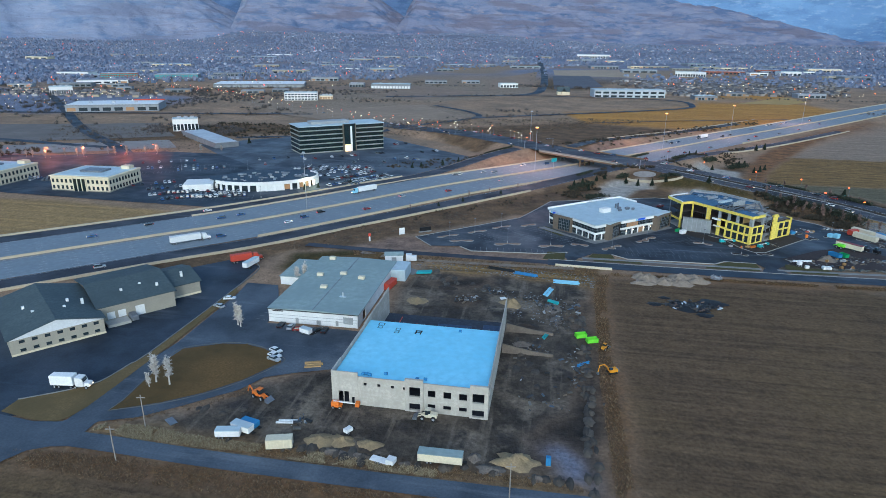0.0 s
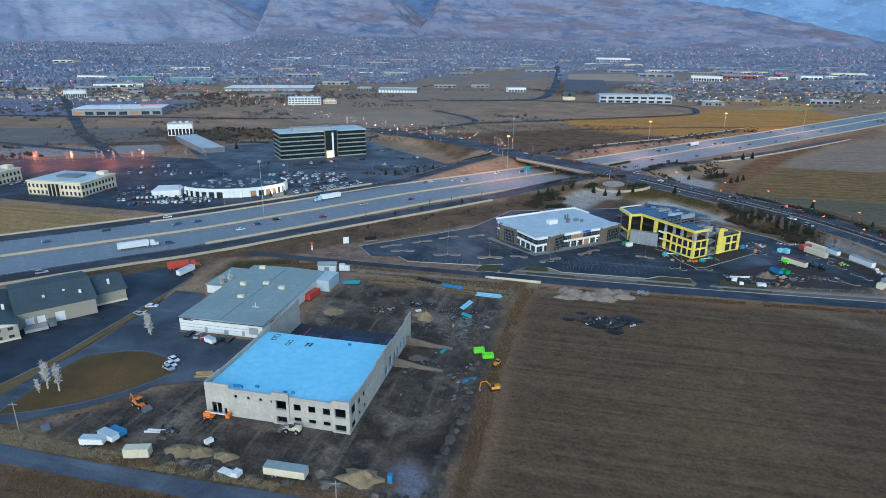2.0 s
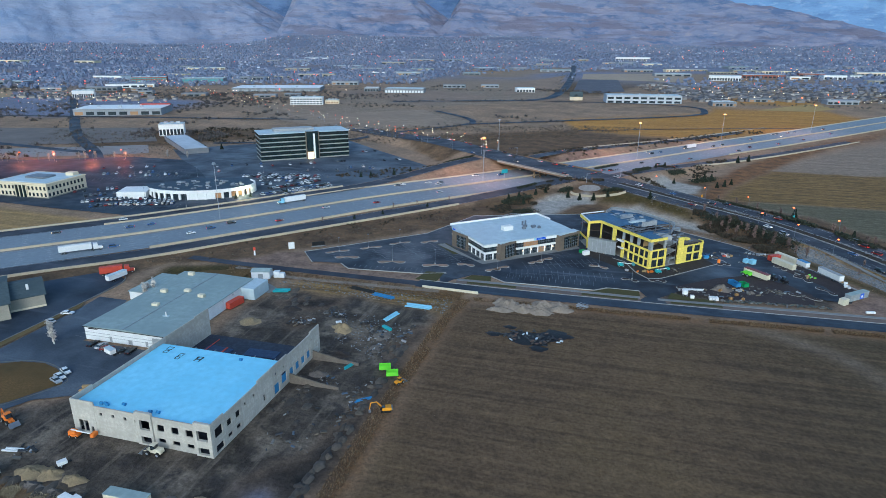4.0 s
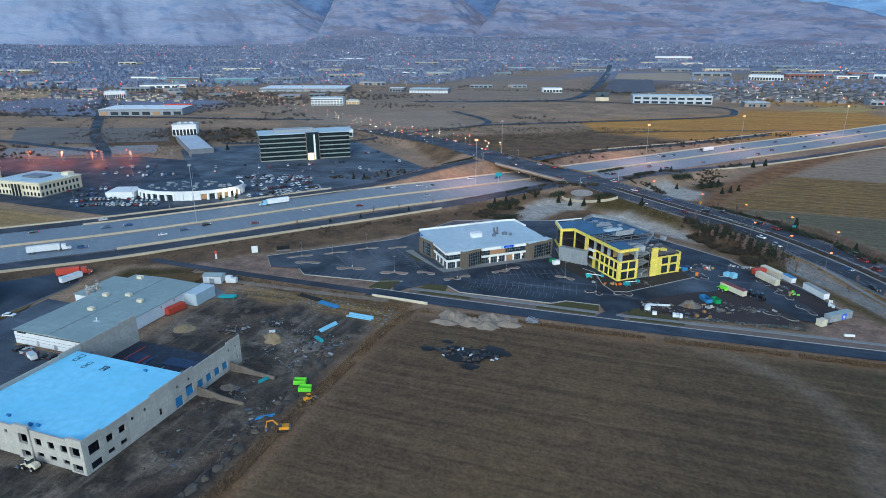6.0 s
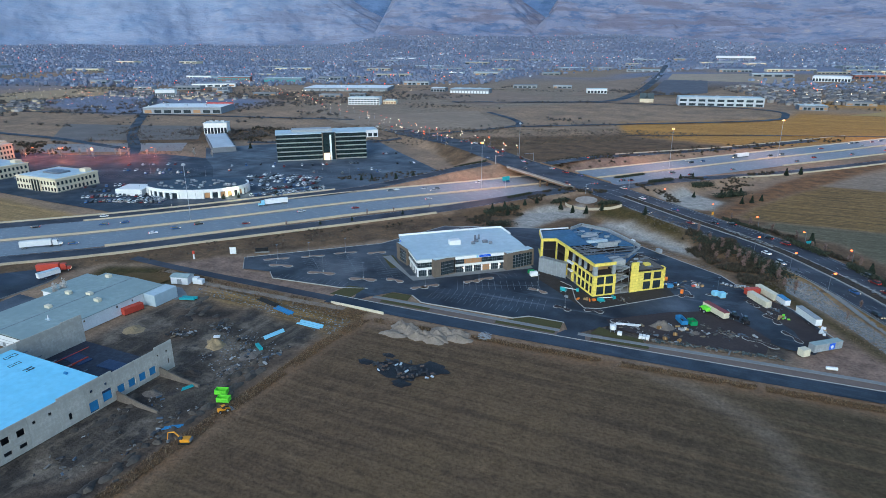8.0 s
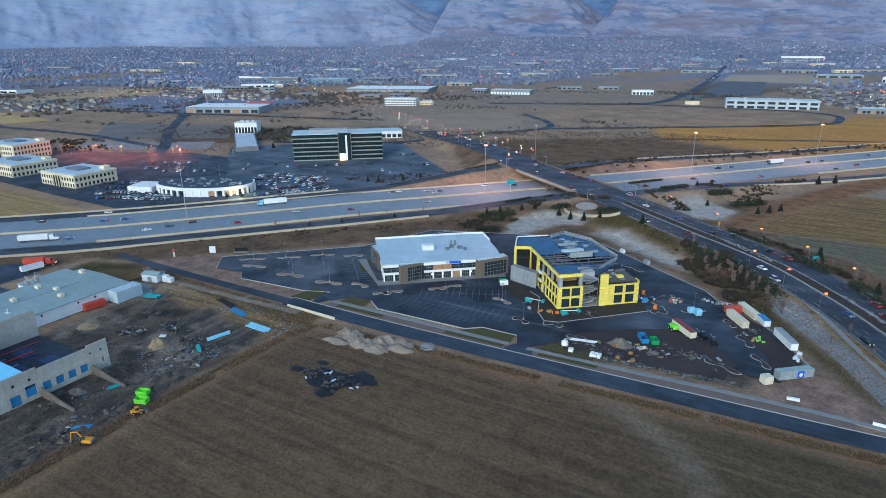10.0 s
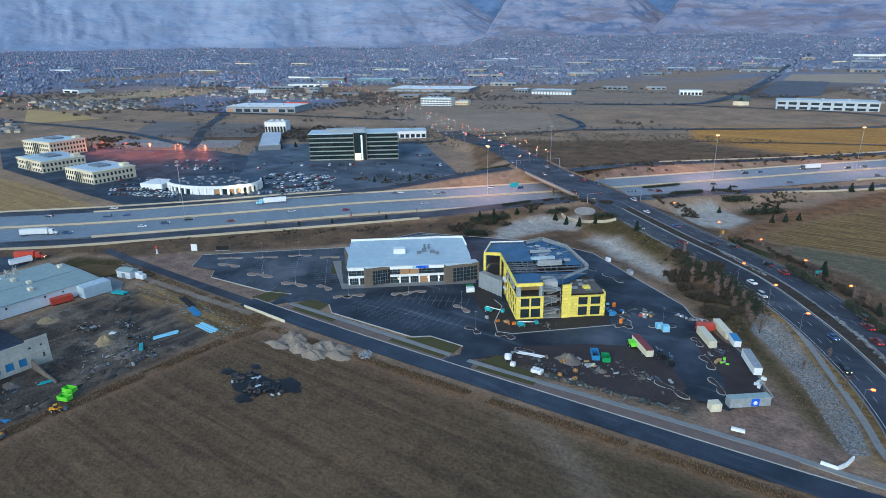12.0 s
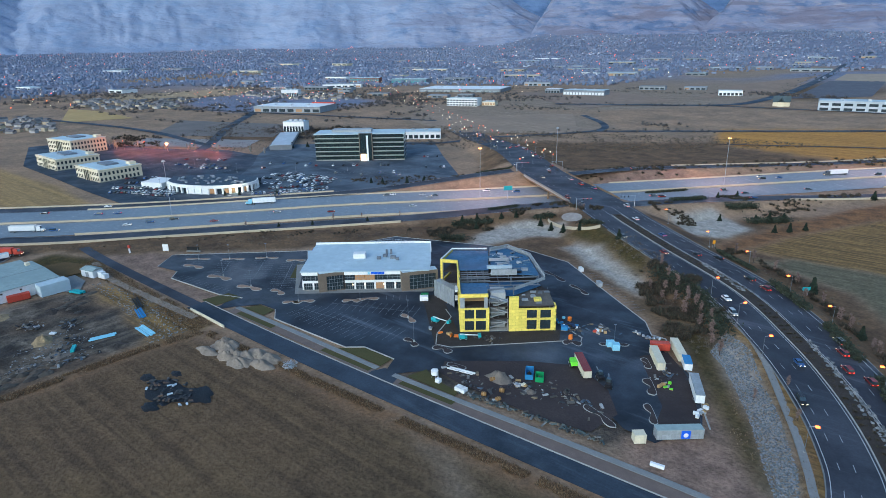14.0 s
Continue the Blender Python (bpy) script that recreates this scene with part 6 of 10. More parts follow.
g = ribbon(Geo(), np.array([(x, y, 0.0) for x, y in arc]), -0.3, 0.6, 6.3, 2.2)
part("fascia", g, M["white_paint"], dealer, "tall white curved fascia")
for k, (x, y) in enumerate(arc):
    part("pier", Geo().box(x - 0.7, y - 0.7, 0, x + 0.7, y + 0.7, 4.2), M["white_paint"], dealer)
for k in range(6, 16):
    x, y = arc[k]
    x2, y2 = arc[k + 1]
    if k in (9, 11, 12, 14):
        part("lit_showroom", ribbon(Geo(), np.array([(0.97 * x, 0.97 * y, 0), (0.97 * x2, 0.97 * y2, 0)], float), -0.1, 0.1, 3.6, 3.2), M["warm_room"], dealer)
    elif k < 10:
        part("white_wall", ribbon(Geo(), np.array([(x, y, 0), (x2, y2, 0)], float), -0.15, 0.15, 4.2, 4.2), M["white_paint"], dealer)
part("roof", Geo().prism([(0.99 * x, 0.99 * y) for x, y in arc] + [(31, 19), (-8, 23), (-39, 4)], 5.0, 5.5), M["slate_roof"], dealer)
part("side_wing", Geo().slab(-52, -16, 0, -33, 2, 4.6, 0.2), M["white_paint"], dealer, "low white service wing")
rnd = random.Random(5)
for k in range(46):
    a, q = rnd.random() * 6.28, math.sqrt(rnd.random())
    x, y = 30 * q * math.cos(a) - 2, 13 * q * math.sin(a) - 2
    part("roof_unit", Geo().slab(x, y, 5.5, x + 1.5 + rnd.random() * 1.6, y + 1.3, 6.0 + rnd.random() * 0.5, 0.1), M["steel"] if k % 4 else M["net"], dealer)


# ---- cream office blocks ----
def cream_block(x, y, rz, w, d, storeys):
    b = thing("office_block", x, y, 0, rz, "cream stucco office block with arched dark windows", "building", "cream offices by the highway")
    h = 4.3 * storeys + 0.6
    part("wall", Geo().box(0, 0, 0, w, d, h), M["cream"], b)
    part("cornice", Geo().slab(-0.6, -0.6, h, w + 0.6, d + 0.6, h + 0.7, 0.2), M["cream"], b)
    part("roof", Geo().slab(1.5, 1.5, h + 0.7, w - 1.5, d - 1.5, h + 1.0, 0.15), M["white_roof"], b)
    part("roof_unit", Geo().slab(w * 0.3, d * 0.35, h + 1.0, w * 0.68, d * 0.66, h + 2.2, 0.2), M["steel"], b, "grey rooftop machine")
    part("roof_hut", Geo().slab(w - 9, d - 8, h + 1.0, w - 2.5, d - 2.5, h + 3.2, 0.3), M["cream"], b)
    nw, nd = int(w / 3.2), int(d / 3.2)
    for s in range(storeys):
        z = 1.0 + 4.3 * s
        for i in range(nw):
            if abs(i - nw / 2 + 0.5) > 1.6:
                part("window", Geo().box(3.2 * i + 0.9, -0.05, z, 3.2 * i + 2.5, 0.0, z + 2.4), M["glass"], b)
        for i in range(nd):
            for fx in (-0.05, w):
                part("window", Geo().box(fx, 3.2 * i + 0.9, z, fx + 0.05, 3.2 * i + 2.5, z + 2.4), M["glass"], b)
    part("entry_glass", Geo().box(w / 2 - 4.5, -0.4, 0, w / 2 + 4.5, -0.02, h - 1.0), M["green_glass"], b)
    for k in range(4):
        part("entry_pier", Geo().box(w / 2 - 4.9 + 3.1 * k, -0.8, 0, w / 2 - 4.4 + 3.1 * k, -0.05, h - 0.8), M["cream"], b)
    part("base", Geo().box(-0.15, -0.12, 0, w + 0.15, d + 0.1, 0.7), M["tan_block"], b)


cream_block(-334, 350.5, 2, 42, 34, 2)
cream_block(-424, 350, 0, 48, 36, 2)
cream_block(-500, 385, 8, 44, 36, 3)


# ---- far fields ----
def field_patch(corners, base, second, label):
    """A far field with clean edges, laid over the ground between four corners."""
    a, b, c, d = [np.array(p, float) for p in corners]
    n = 14
    g = Geo()
    p = [(a * (1 - u) + b * u) * (1 - v) + (d * (1 - u) + c * u) * v for v in np.linspace(0, 1, n) for u in np.linspace(0, 1, n)]
    p = np.array(p)
    p = np.column_stack([p, land(p[:, 0], p[:, 1]) + 0.45]).tolist()
    f = [(i * n + j, i * n + j + 1, (i + 1) * n + j + 1, (i + 1) * n + j) for i in range(n - 1) for j in range(n - 1)]
    area = sum(q[0] * r[1] - r[0] * q[1] for q, r in zip((a, b, c, d), (b, c, d, a)))
    g.solid(p, f if area > 0 else [q[::-1] for q in f])
    setting("ground_field", g, surface(label.replace(" ", "_"), base, second, 0.02, 0.95, fine=0.12, bump=0, coords="World"), label, category="field")


for corners, base, second, label in (
    ([(-21, 1711), (76, 1740), (91, 1408), (-13, 1309)], (0.1, 0.098, 0.112), (0.075, 0.075, 0.09), "dark ploughed square field"),
    ([(-165, 1560), (-66, 1860), (-60, 1434), (-140, 1230)], (0.24, 0.165, 0.115), (0.175, 0.122, 0.09), "brown field beside the far road"),
    ([(-22, 1930), (250, 2000), (248, 1690), (-16, 1735)], (0.3, 0.23, 0.165), (0.235, 0.18, 0.135), "pale tan far field"),
    ([(286, 1099), (403, 1235), (412, 1150), (364, 1100)], (0.36, 0.235, 0.085), (0.29, 0.19, 0.075), "small golden stubble field"),
    ([(-418, 1395), (-150, 1196), (-231, 1025), (-480, 1200)], (0.235, 0.162, 0.115), (0.165, 0.118, 0.09), "brown field round the warehouse"),
    ([(-641, 601), (-470, 666), (-394, 583), (-531, 506)], (0.155, 0.132, 0.118), (0.105, 0.092, 0.086), "grey-brown rough ground"),
    ([(-514, 490), (-387, 561), (-352, 520), (-470, 452)], (0.235, 0.215, 0.205), (0.18, 0.165, 0.16), "pale grey bare strip"),
    ([(-1175, 711), (-1108, 1035), (-957, 905), (-972, 679)], (0.3, 0.21, 0.12), (0.22, 0.16, 0.1), "tan field beyond the road"),
    ([(-950, 564), (-862, 582), (-728, 572), (-758, 484)], (0.38, 0.25, 0.1), (0.3, 0.2, 0.085), "golden stubble field"),
    ([(-400, 798), (-212, 960), (-120, 804), (-231, 721)], (0.25, 0.18, 0.125), (0.18, 0.132, 0.098), "brown field behind the tower"),
):
    field_patch(corners, tuple(1.25 * v for v in base), tuple(1.2 * v for v in second), label)

# ---- far roads ----
def laid(points, step, lift=0.0):
    line = spline(points, step)
    line[:, 2] = land(line[:, 0], line[:, 1]) + 0.3 + lift
    return line


for pts, half in (([(-330, 590), (-211, 649), (-170, 735), (-112, 823), (-125, 880), (-192, 952)], 4.5), ([(-112, 823), (5, 894), (177, 1001), (206, 1065), (195, 1118), (120, 1150), (20, 1150), (-90, 1149)], 5.0),
                  ([(-300, 1060), (-200, 1100), (-90, 1149), (-45, 1214), (-38, 1400), (-38, 1521), (-50, 1900), (-73, 2318), (-90, 2900)], 9.0),
                  ([(-330, 430), (-400, 505), (-516, 600), (-678, 760), (-900, 980)], 6.0), ([(-950, 620), (-700, 700), (-480, 760), (-330, 800)], 5.0),
                  ([(31, 805), (90, 830), (161, 860), (300, 905)], 2.0), ([(-900, 470), (-600, 520), (-400, 505)], 5.0)):
    setting("road_far", ribbon(Geo(), laid(pts, 14.0), -half, half, 0.25), M["street"], "distant dark asphalt road")

M["pale_wall"] = surface("pale_blue_wall", (0.45, 0.485, 0.53), (0.36, 0.39, 0.43), 0.05, 0.7, fine=0.2, bump=0)
M["far_wall"] = surface("pale_far_wall", (0.27, 0.285, 0.31), (0.2, 0.215, 0.24), 0.05, 0.8, fine=0.2, bump=0, shift=0.3)
M["red_brick"] = surface("red_brick_wall", (0.3, 0.12, 0.09), (0.22, 0.09, 0.07), 0.1, 0.85, fine=0.6, bump=0)


def far_block(x, y, rz, w, d, h, label, walls="far_wall", roof="white_roof", glass="glass", storeys=1, pitch=6.0, lit=0, unit=True):
    z = float(plain(np.array(x), np.array(y))) - 0.3
    b = thing("commercial_building", x, y, z, rz, label, "building")
    part("wall", Geo().box(0, 0, 0, w, d, h), M[walls], b)
    part("parapet", Geo().box(-0.4, -0.4, h - 0.9, w + 0.4, d + 0.4, h), M[walls], b)
    part("roof", Geo().slab(0.8, 0.8, h, w - 0.8, d - 0.8, h + 0.35, 0.1), M[roof], b)
    n = max(2, int(w / pitch))
    step = w / n
    for s in range(storeys):
        z0 = 0.9 + s * (h - 1.0) / storeys
        z1 = z0 + 0.55 * (h - 1.0) / storeys
        for i in range(n):
            part("window", Geo().box(step * (i + 0.14), -0.12, z0, step * (i + 0.86), -0.02, z1), M["warm_room"] if lit and (i * 7 + s * 3) % lit == 0 else M[glass], b)
    if unit:
        for k in range(3):
            part("roof_unit", Geo().slab(w * (0.2 + 0.25 * k), d * 0.4, h + 0.35, w * (0.2 + 0.25 * k) + 4, d * 0.4 + 3, h + 2.2, 0.2), M["galv"], b)
    return b


far_block(58, 1150, 10, 126, 34, 13.5, "long white two-storey office with a bright roof", walls="pale_wall", roof="white_roof", storeys=2, pitch=13)
far_block(-372, 1213, 10, 78, 34, 9, "long white warehouse in a brown field", glass="white_metal")
far_block(-425, 1236, 10, 30, 22, 8, "small pale barn beside the warehouse", roof="white_metal", unit=False)
far_block(-642, 722, 24.7, 114, 60, 9, "big store with a white roof and pale walls", roof="white_metal", storeys=1, pitch=13, lit=5)
far_block(-598, 802, 24.7, 40, 4, 10.4, "store front with a red top", walls="rust_red", roof="rust_red", unit=False)
far_block(-417, 615, 32, 26, 18, 13, "white office with tall dark window stripes", walls="white_paint", storeys=1, pitch=3.4)
far_block(-301, 541, 138.6, 100, 22, 5, "long low building with a pale metal roof", roof="pale_wall", pitch=8, unit=False)
for x, y, rz, w, d, h, lit in ((-1010, 1010, 20, 40, 20, 6, 3), (-940, 1050, 20, 60, 24, 7, 0), (-860, 1080, 20, 34, 20, 6, 4), (-800, 1030, 24, 26, 18, 6, 2), (-560, 1040, 20, 40, 18, 5, 3), (-520, 1080, 20, 30, 16, 5, 0), (-690, 1010, 22, 44, 18, 6, 3), (-560, 1370, 15, 60, 24, 8, 3), (-300, 1390, 12, 50, 22, 7, 0), (-220, 1420, 12, 40, 20, 6, 4), (-820, 1400, 20, 70, 26, 8, 0), (300, 1240, 8, 40, 20, 6, 3), (420, 1230, 8, 50, 22, 7, 0)):
    far_block(x, y, rz, w, d, h, "low pale store along a far road", pitch=9, lit=lit, roof="far_wall", unit=False)
far_block(-990, 1232, 34, 74, 40, 12, "red brick and green glass office", walls="red_brick", glass="teal", storeys=3, pitch=5)
far_block(-896, 1285, 22, 92, 40, 10, "green glass office block with dark bands", glass="teal", storeys=3, pitch=5)
far_block(-672, 1142, 20, 175, 90, 7, "very long pale grey warehouse", roof="white_metal", glass="net", pitch=16)
far_block(-438, 951, 20, 52, 24, 12, "white office with dark window bands", walls="white_paint", storeys=3, pitch=5)
far_block(-392, 985, 20, 22, 18, 6, "small building with lit yellow windows", walls="cream", lit=1, pitch=4)
far_block(-124, 1319, 20, 38, 20, 9, "small white building by the road", walls="white_paint", unit=False)
far_block(63, 2609, -3, 128, 50, 14, "long white far warehouse", walls="white_paint", unit=False)
far_block(228, 1148, 8, 38, 24, 7, "low store with lit signs", lit=3, pitch=5)
far_block(299, 1775, -10, 76, 50, 12, "pale blue metal warehouse in a field", roof="white_metal", walls="white_metal", unit=False)
far_block(-834, 912, 40, 34, 26, 13, "white office with tall dark windows", walls="white_paint", pitch=3.4)
far_block(-270, 645, 40, 60, 26, 8, "white building behind the tower", walls="white_paint", roof="white_roof")
for x, y, rz, w, d, h, walls, label in ((395, 1870, 8, 108, 30, 9, "red_brick", "long low red-brown store in the town"), (550, 1950, -4, 62, 30, 9, "red_brick", "low red-brown store in the town"), (583, 1850, 6, 54, 34, 11, "white_paint", "white warehouse beside red stores"), (700, 1990, 4, 90, 34, 10, "cream", "long cream store in the town")):
    far_block(x, y, rz, w, d, h, label, walls=walls, roof="white_roof", pitch=10, unit=False)
rnd = random.Random(8)
for k in range(74):
    a, r = radians(rnd.uniform(-74, 20)), rnd.uniform(1450, 2500)
    x, y = MIDDLE[0] + r * math.sin(a), MIDDLE[1] + r * math.cos(a)
    if -420 < x < 430 and y < 1720 or -760 < x < -480 and y < 1500:
        continue
    w = rnd.uniform(35, 110)
    far_block(x, y, rnd.choice((8, 20, 34, 12)), w, rnd.uniform(22, 50), rnd.uniform(5, 8.5), "pale flat-roofed commercial building in the town", walls=rnd.choice(("far_wall", "white_paint", "cream", "tan_block", "far_wall", "far_wall")),
              roof=rnd.choice(("white_roof", "far_wall", "far_wall", "grey_roof")), pitch=rnd.choice((9, 14, 20)), lit=rnd.choice((0, 0, 3, 5)), unit=False)
chapel = thing("house", -6, 1182, float(plain(np.array(-6.0), np.array(1182.0))) - 0.3, 8, "lone stone house with steep dark gables", "house")
part("wall", Geo().box(0, 0, 0, 22, 14, 6), M["cream"], chapel)
part("roof", Geo().gable(0, 0, 22, 14, 6, 14, "x", 0.5), M["dark_roof"], chapel)
part("wing", Geo().box(7, -4, 0, 15, 0, 6), M["cream"], chapel)
part("wing_roof", Geo().gable(7, -4.5, 15, 6, 6, 12, "y", 0.3), M["dark_roof"], chapel)

# ---- the town: houses, trees and lights past counting ----
rng = np.random.RandomState(17)


def scatter(n, r0, r1, a0, a1, keep, power=1.0):
    a = np.radians(rng.uniform(a0, a1, n))
    r = np.sqrt(r0 * r0 + (r1 * r1 - r0 * r0) * rng.rand(n) ** power)
    x, y = MIDDLE[0] + r * np.sin(a), MIDDLE[1] + r * np.cos(a)
    ok = keep(x, y, r, rng.rand(n))
    return x[ok], y[ok]


OPEN = [[(-430, 1000), (-200, 980), (-40, 1130), (210, 1120), (420, 1120), (430, 980), (330, 900), (100, 860), (-40, 1700), (-60, 2250), (-380, 1700)], [(-30, 1100), (190, 1100), (240, 1250), (170, 1720), (60, 2150), (-40, 2000)],
        [(60, 1700), (400, 1900), (420, 2300), (60, 2200)], [(-1250, 560), (-900, 640), (-700, 760), (-900, 1080), (-1300, 950)]]


def built_up(x, y, r, p):
    free = np.ones(x.shape, bool)
    for o in OPEN:
        free &= ~inside(x, y, o)
    return free & (p < 0.25 + 0.9 * ease((grain2(x, y, 300, 5) + 0.5)))


def joined(name, verts, faces, mats, index, label, category):
    me = bpy.data.meshes.new(name)
    me.from_pydata(verts, [], faces)
    for m in mats:
        me.materials.append(m)
    if index is not None:
        me.polygons.foreach_set("material_index", index)
    return tagged(new(name, me), label, category, kind="stuff")


def house_rows(name, hx, hy, walls, roofs, label):
    """Many small gabled houses in one mesh."""
    hz = plain(hx, hy) - 0.5
    V, F, I = [], [], []
    turn = np.radians(rng.choice((8, 20, 98, 110, 34), len(hx)) + rng.uniform(-4, 4, len(hx)))
    hw_, hd_, hh_ = rng.uniform(6, 12, len(hx)), rng.uniform(5, 8, len(hx)), rng.uniform(2.6, 4.6, len(hx))
    for x, y, z, t, w, d, h in zip(hx, hy, hz, turn, hw_, hd_, hh_):
        c, s = math.cos(t), math.sin(t)
        n = len(V)
        w, d = w / 2, d / 2
        for zz in (0, h):
            V += [(x + c * a - s * b, y + s * a + c * b, z + zz) for a, b in ((-w, -d), (w, -d), (w, d), (-w, d))]
        F += [(n, n + 1, n + 5, n + 4), (n + 1, n + 2, n + 6, n + 5), (n + 2, n + 3, n + 7, n + 6), (n + 3, n, n + 4, n + 7)]
        I += [0] * 4
        m = n + 8
        e, g2 = w + 0.4, d + 0.5
        V += [(x + c * a - s * b, y + s * a + c * b, z + zz) for a, b, zz in ((-e, -g2, h), (e, -g2, h), (e, g2, h), (-e, g2, h), (-e, 0, h + 2.3), (e, 0, h + 2.3))]
        F += [(m, m + 1, m + 5, m + 4), (m + 2, m + 3, m + 4, m + 5), (m, m + 4, m + 3), (m + 1, m + 2, m + 5)]
        I += [1] * 4
    joined(name, V, F, [walls, roofs], I, label, "houses")


hx, hy = scatter(10000, 1500, 4100, -80, 30, built_up)
# wall and roof tints carry the blue haze of distance
house_wall = island("hazed_house_walls", [(0.5, 0.535, 0.61), (0.26, 0.29, 0.38), (0.23, 0.26, 0.35), (0.23, 0.235, 0.29), (0.31, 0.345, 0.42), (0.2, 0.225, 0.3), (0.25, 0.265, 0.33)], spread=0.2, fine=0.05)
house_roof = island("hazed_house_roofs", [(0.2, 0.235, 0.32), (0.22, 0.25, 0.34), (0.21, 0.225, 0.29), (0.24, 0.275, 0.36), (0.18, 0.21, 0.29), (0.28, 0.32, 0.4), (0.22, 0.225, 0.28), (0.2, 0.23, 0.31)], spread=0.2, fine=0.05)
grouped = grain2(hx, hy, 130, 77) + 0.6 * grain2(hx, hy, 48, 78) > -0.35
hx, hy = hx[grouped], hy[grouped]
house_rows("town_houses", hx, hy, house_wall, house_roof, "thousands of houses, walls and roofs tinted with blue distance haze")
ex, ey = scatter(1500, 1100, 1750, 0, 26, lambda x, y, r, p: inside(x, y, [(112, 1575), (200, 1205), (300, 1240), (520, 1270), (640, 1590), (390, 1680)]))
house_rows("suburb_houses", ex, ey, island("suburb_walls", [(0.3, 0.27, 0.24), (0.22, 0.2, 0.19), (0.42, 0.4, 0.38), (0.18, 0.15, 0.14)], spread=0.2, fine=0.05), island("suburb_roofs", [(0.1, 0.095, 0.1), (0.14, 0.125, 0.12), (0.18, 0.175, 0.185), (0.075, 0.075, 0.085)], spread=0.2, fine=0.05), "rows of brown houses with dark roofs")

def within(outline, count):
    """Random places inside an outline."""
    q = np.array(outline)
    x, y = rng.uniform(q[:, 0].min(), q[:, 0].max(), count * 6), rng.uniform(q[:, 1].min(), q[:, 1].max(), count * 6)
    ok = inside(x, y, outline)
    return x[ok][:count], y[ok][:count]


wx, wy = [np.concatenate(v) for v in zip(within([(-1150, 650), (-1005, 690), (-940, 773), (-800, 676), (-863, 600), (-955, 570)], 90), within([(-878, 444), (-813, 490), (-676, 451), (-690, 393)], 40), within([(-1000, 900), (-930, 990), (-700, 1010), (-640, 930), (-760, 880)], 60))]
house_rows("western_houses", wx, wy, island("western_walls", [(0.42, 0.33, 0.22), (0.3, 0.27, 0.25), (0.5, 0.42, 0.3), (0.34, 0.33, 0.33)], spread=0.2, fine=0.05), island("western_roofs", [(0.13, 0.12, 0.125), (0.17, 0.155, 0.15), (0.22, 0.2, 0.19), (0.1, 0.1, 0.11)], spread=0.2, fine=0.05), "brown and tan houses beyond the fields")

ICO = [(0, 0, 1)] + [(0.894 * math.cos(k * 1.2566), 0.894 * math.sin(k * 1.2566), 0.447) for k in range(5)] + [(0.894 * math.cos(k * 1.2566 + 0.628), 0.894 * math.sin(k * 1.2566 + 0.628), -0.447) for k in range(5)] + [(0, 0, -1)]
ICO_F = [(0, 1 + k, 1 + (k + 1) % 5) for k in range(5)] + [(1 + k, 6 + k, 1 + (k + 1) % 5) for k in range(5)] + [(1 + (k + 1) % 5, 6 + k, 6 + (k + 1) % 5) for k in range(5)] + [(6 + k, 11, 6 + (k + 1) % 5) for k in range(5)]
ICO_A = np.array(ICO)


def clumps(name, x, y, z, size, tall, material, label, category, jitter=0.35):
    """Many small uneven clumps in one mesh."""
    V, F = [], []
    for k, (a, b, c, s) in enumerate(zip(x, y, z, size)):
        p = ICO_A * (1 + jitter * (rng.rand(12, 1) - 0.5) * 2) * np.array([s, s, s * tall])
        p += np.array([a, b, c + s * tall * 0.72])
        n = len(V)
        V += p.tolist()
        F += [(n + f[0], n + f[1], n + f[2]) for f in ICO_F]
    return joined(name, V, F, [material], None, label, category)


# tree colours lifted and blued in place of distance haze
tree_far = island("hazed_town_trees", [(0.175, 0.205, 0.29), (0.15, 0.185, 0.275), (0.185, 0.195, 0.265), (0.135, 0.17, 0.255), (0.19, 0.195, 0.25)], 0.95, 0.3, 0.3)
tx, ty = scatter(58000, 1450, 4150, -80, 30, built_up)
grouped = grain2(tx, ty, 150, 81) + 0.6 * grain2(tx, ty, 40, 82) > -0.7
tx, ty = tx[grouped], ty[grouped]
clumps("town_trees", tx, ty, plain(tx, ty) - 0.5, rng.uniform(2.4, 5.4, len(tx)), 1.0, tree_far, "bare trees all over the town, tinted with blue distance haze", "trees")
wood_x, wood_y = [], []
for outline, count in (([(-547, 465), (-469, 561), (-453, 614), (-364, 550), (-385, 483), (-482, 438)], 70), ([(-1250, 520), (-480, 600), (-330, 700), (-420, 1000), (-1000, 1250), (-1400, 900)], 1500), ([(-420, 560), (-350, 600), (-330, 720), (-400, 760), (-470, 640)], 160),
                       ([(-640, 980), (-420, 1010), (-300, 1150), (-420, 1330), (-700, 1250)], 420), ([(-330, 1380), (60, 1330), (60, 1400), (-330, 1440)], 140), ([(100, 1560), (640, 1590), (520, 1260), (200, 1200)], 420), ([(-300, 760), (-120, 820), (-20, 900), (-60, 940), (-260, 830)], 120)):
    x, y = within(outline, count * 3)
    ok = (grain2(x, y, 70, 61) + 0.6 * grain2(x, y, 24, 62) > 0.12) & ~inside(x, y, [(-650, 700), (-520, 745), (-540, 800), (-680, 790)])
    wood_x.append(x[ok][:count])
    wood_y.append(y[ok][:count])
wood_x, wood_y = np.concatenate(wood_x), np.concatenate(wood_y)
row_x, row_y = [], []
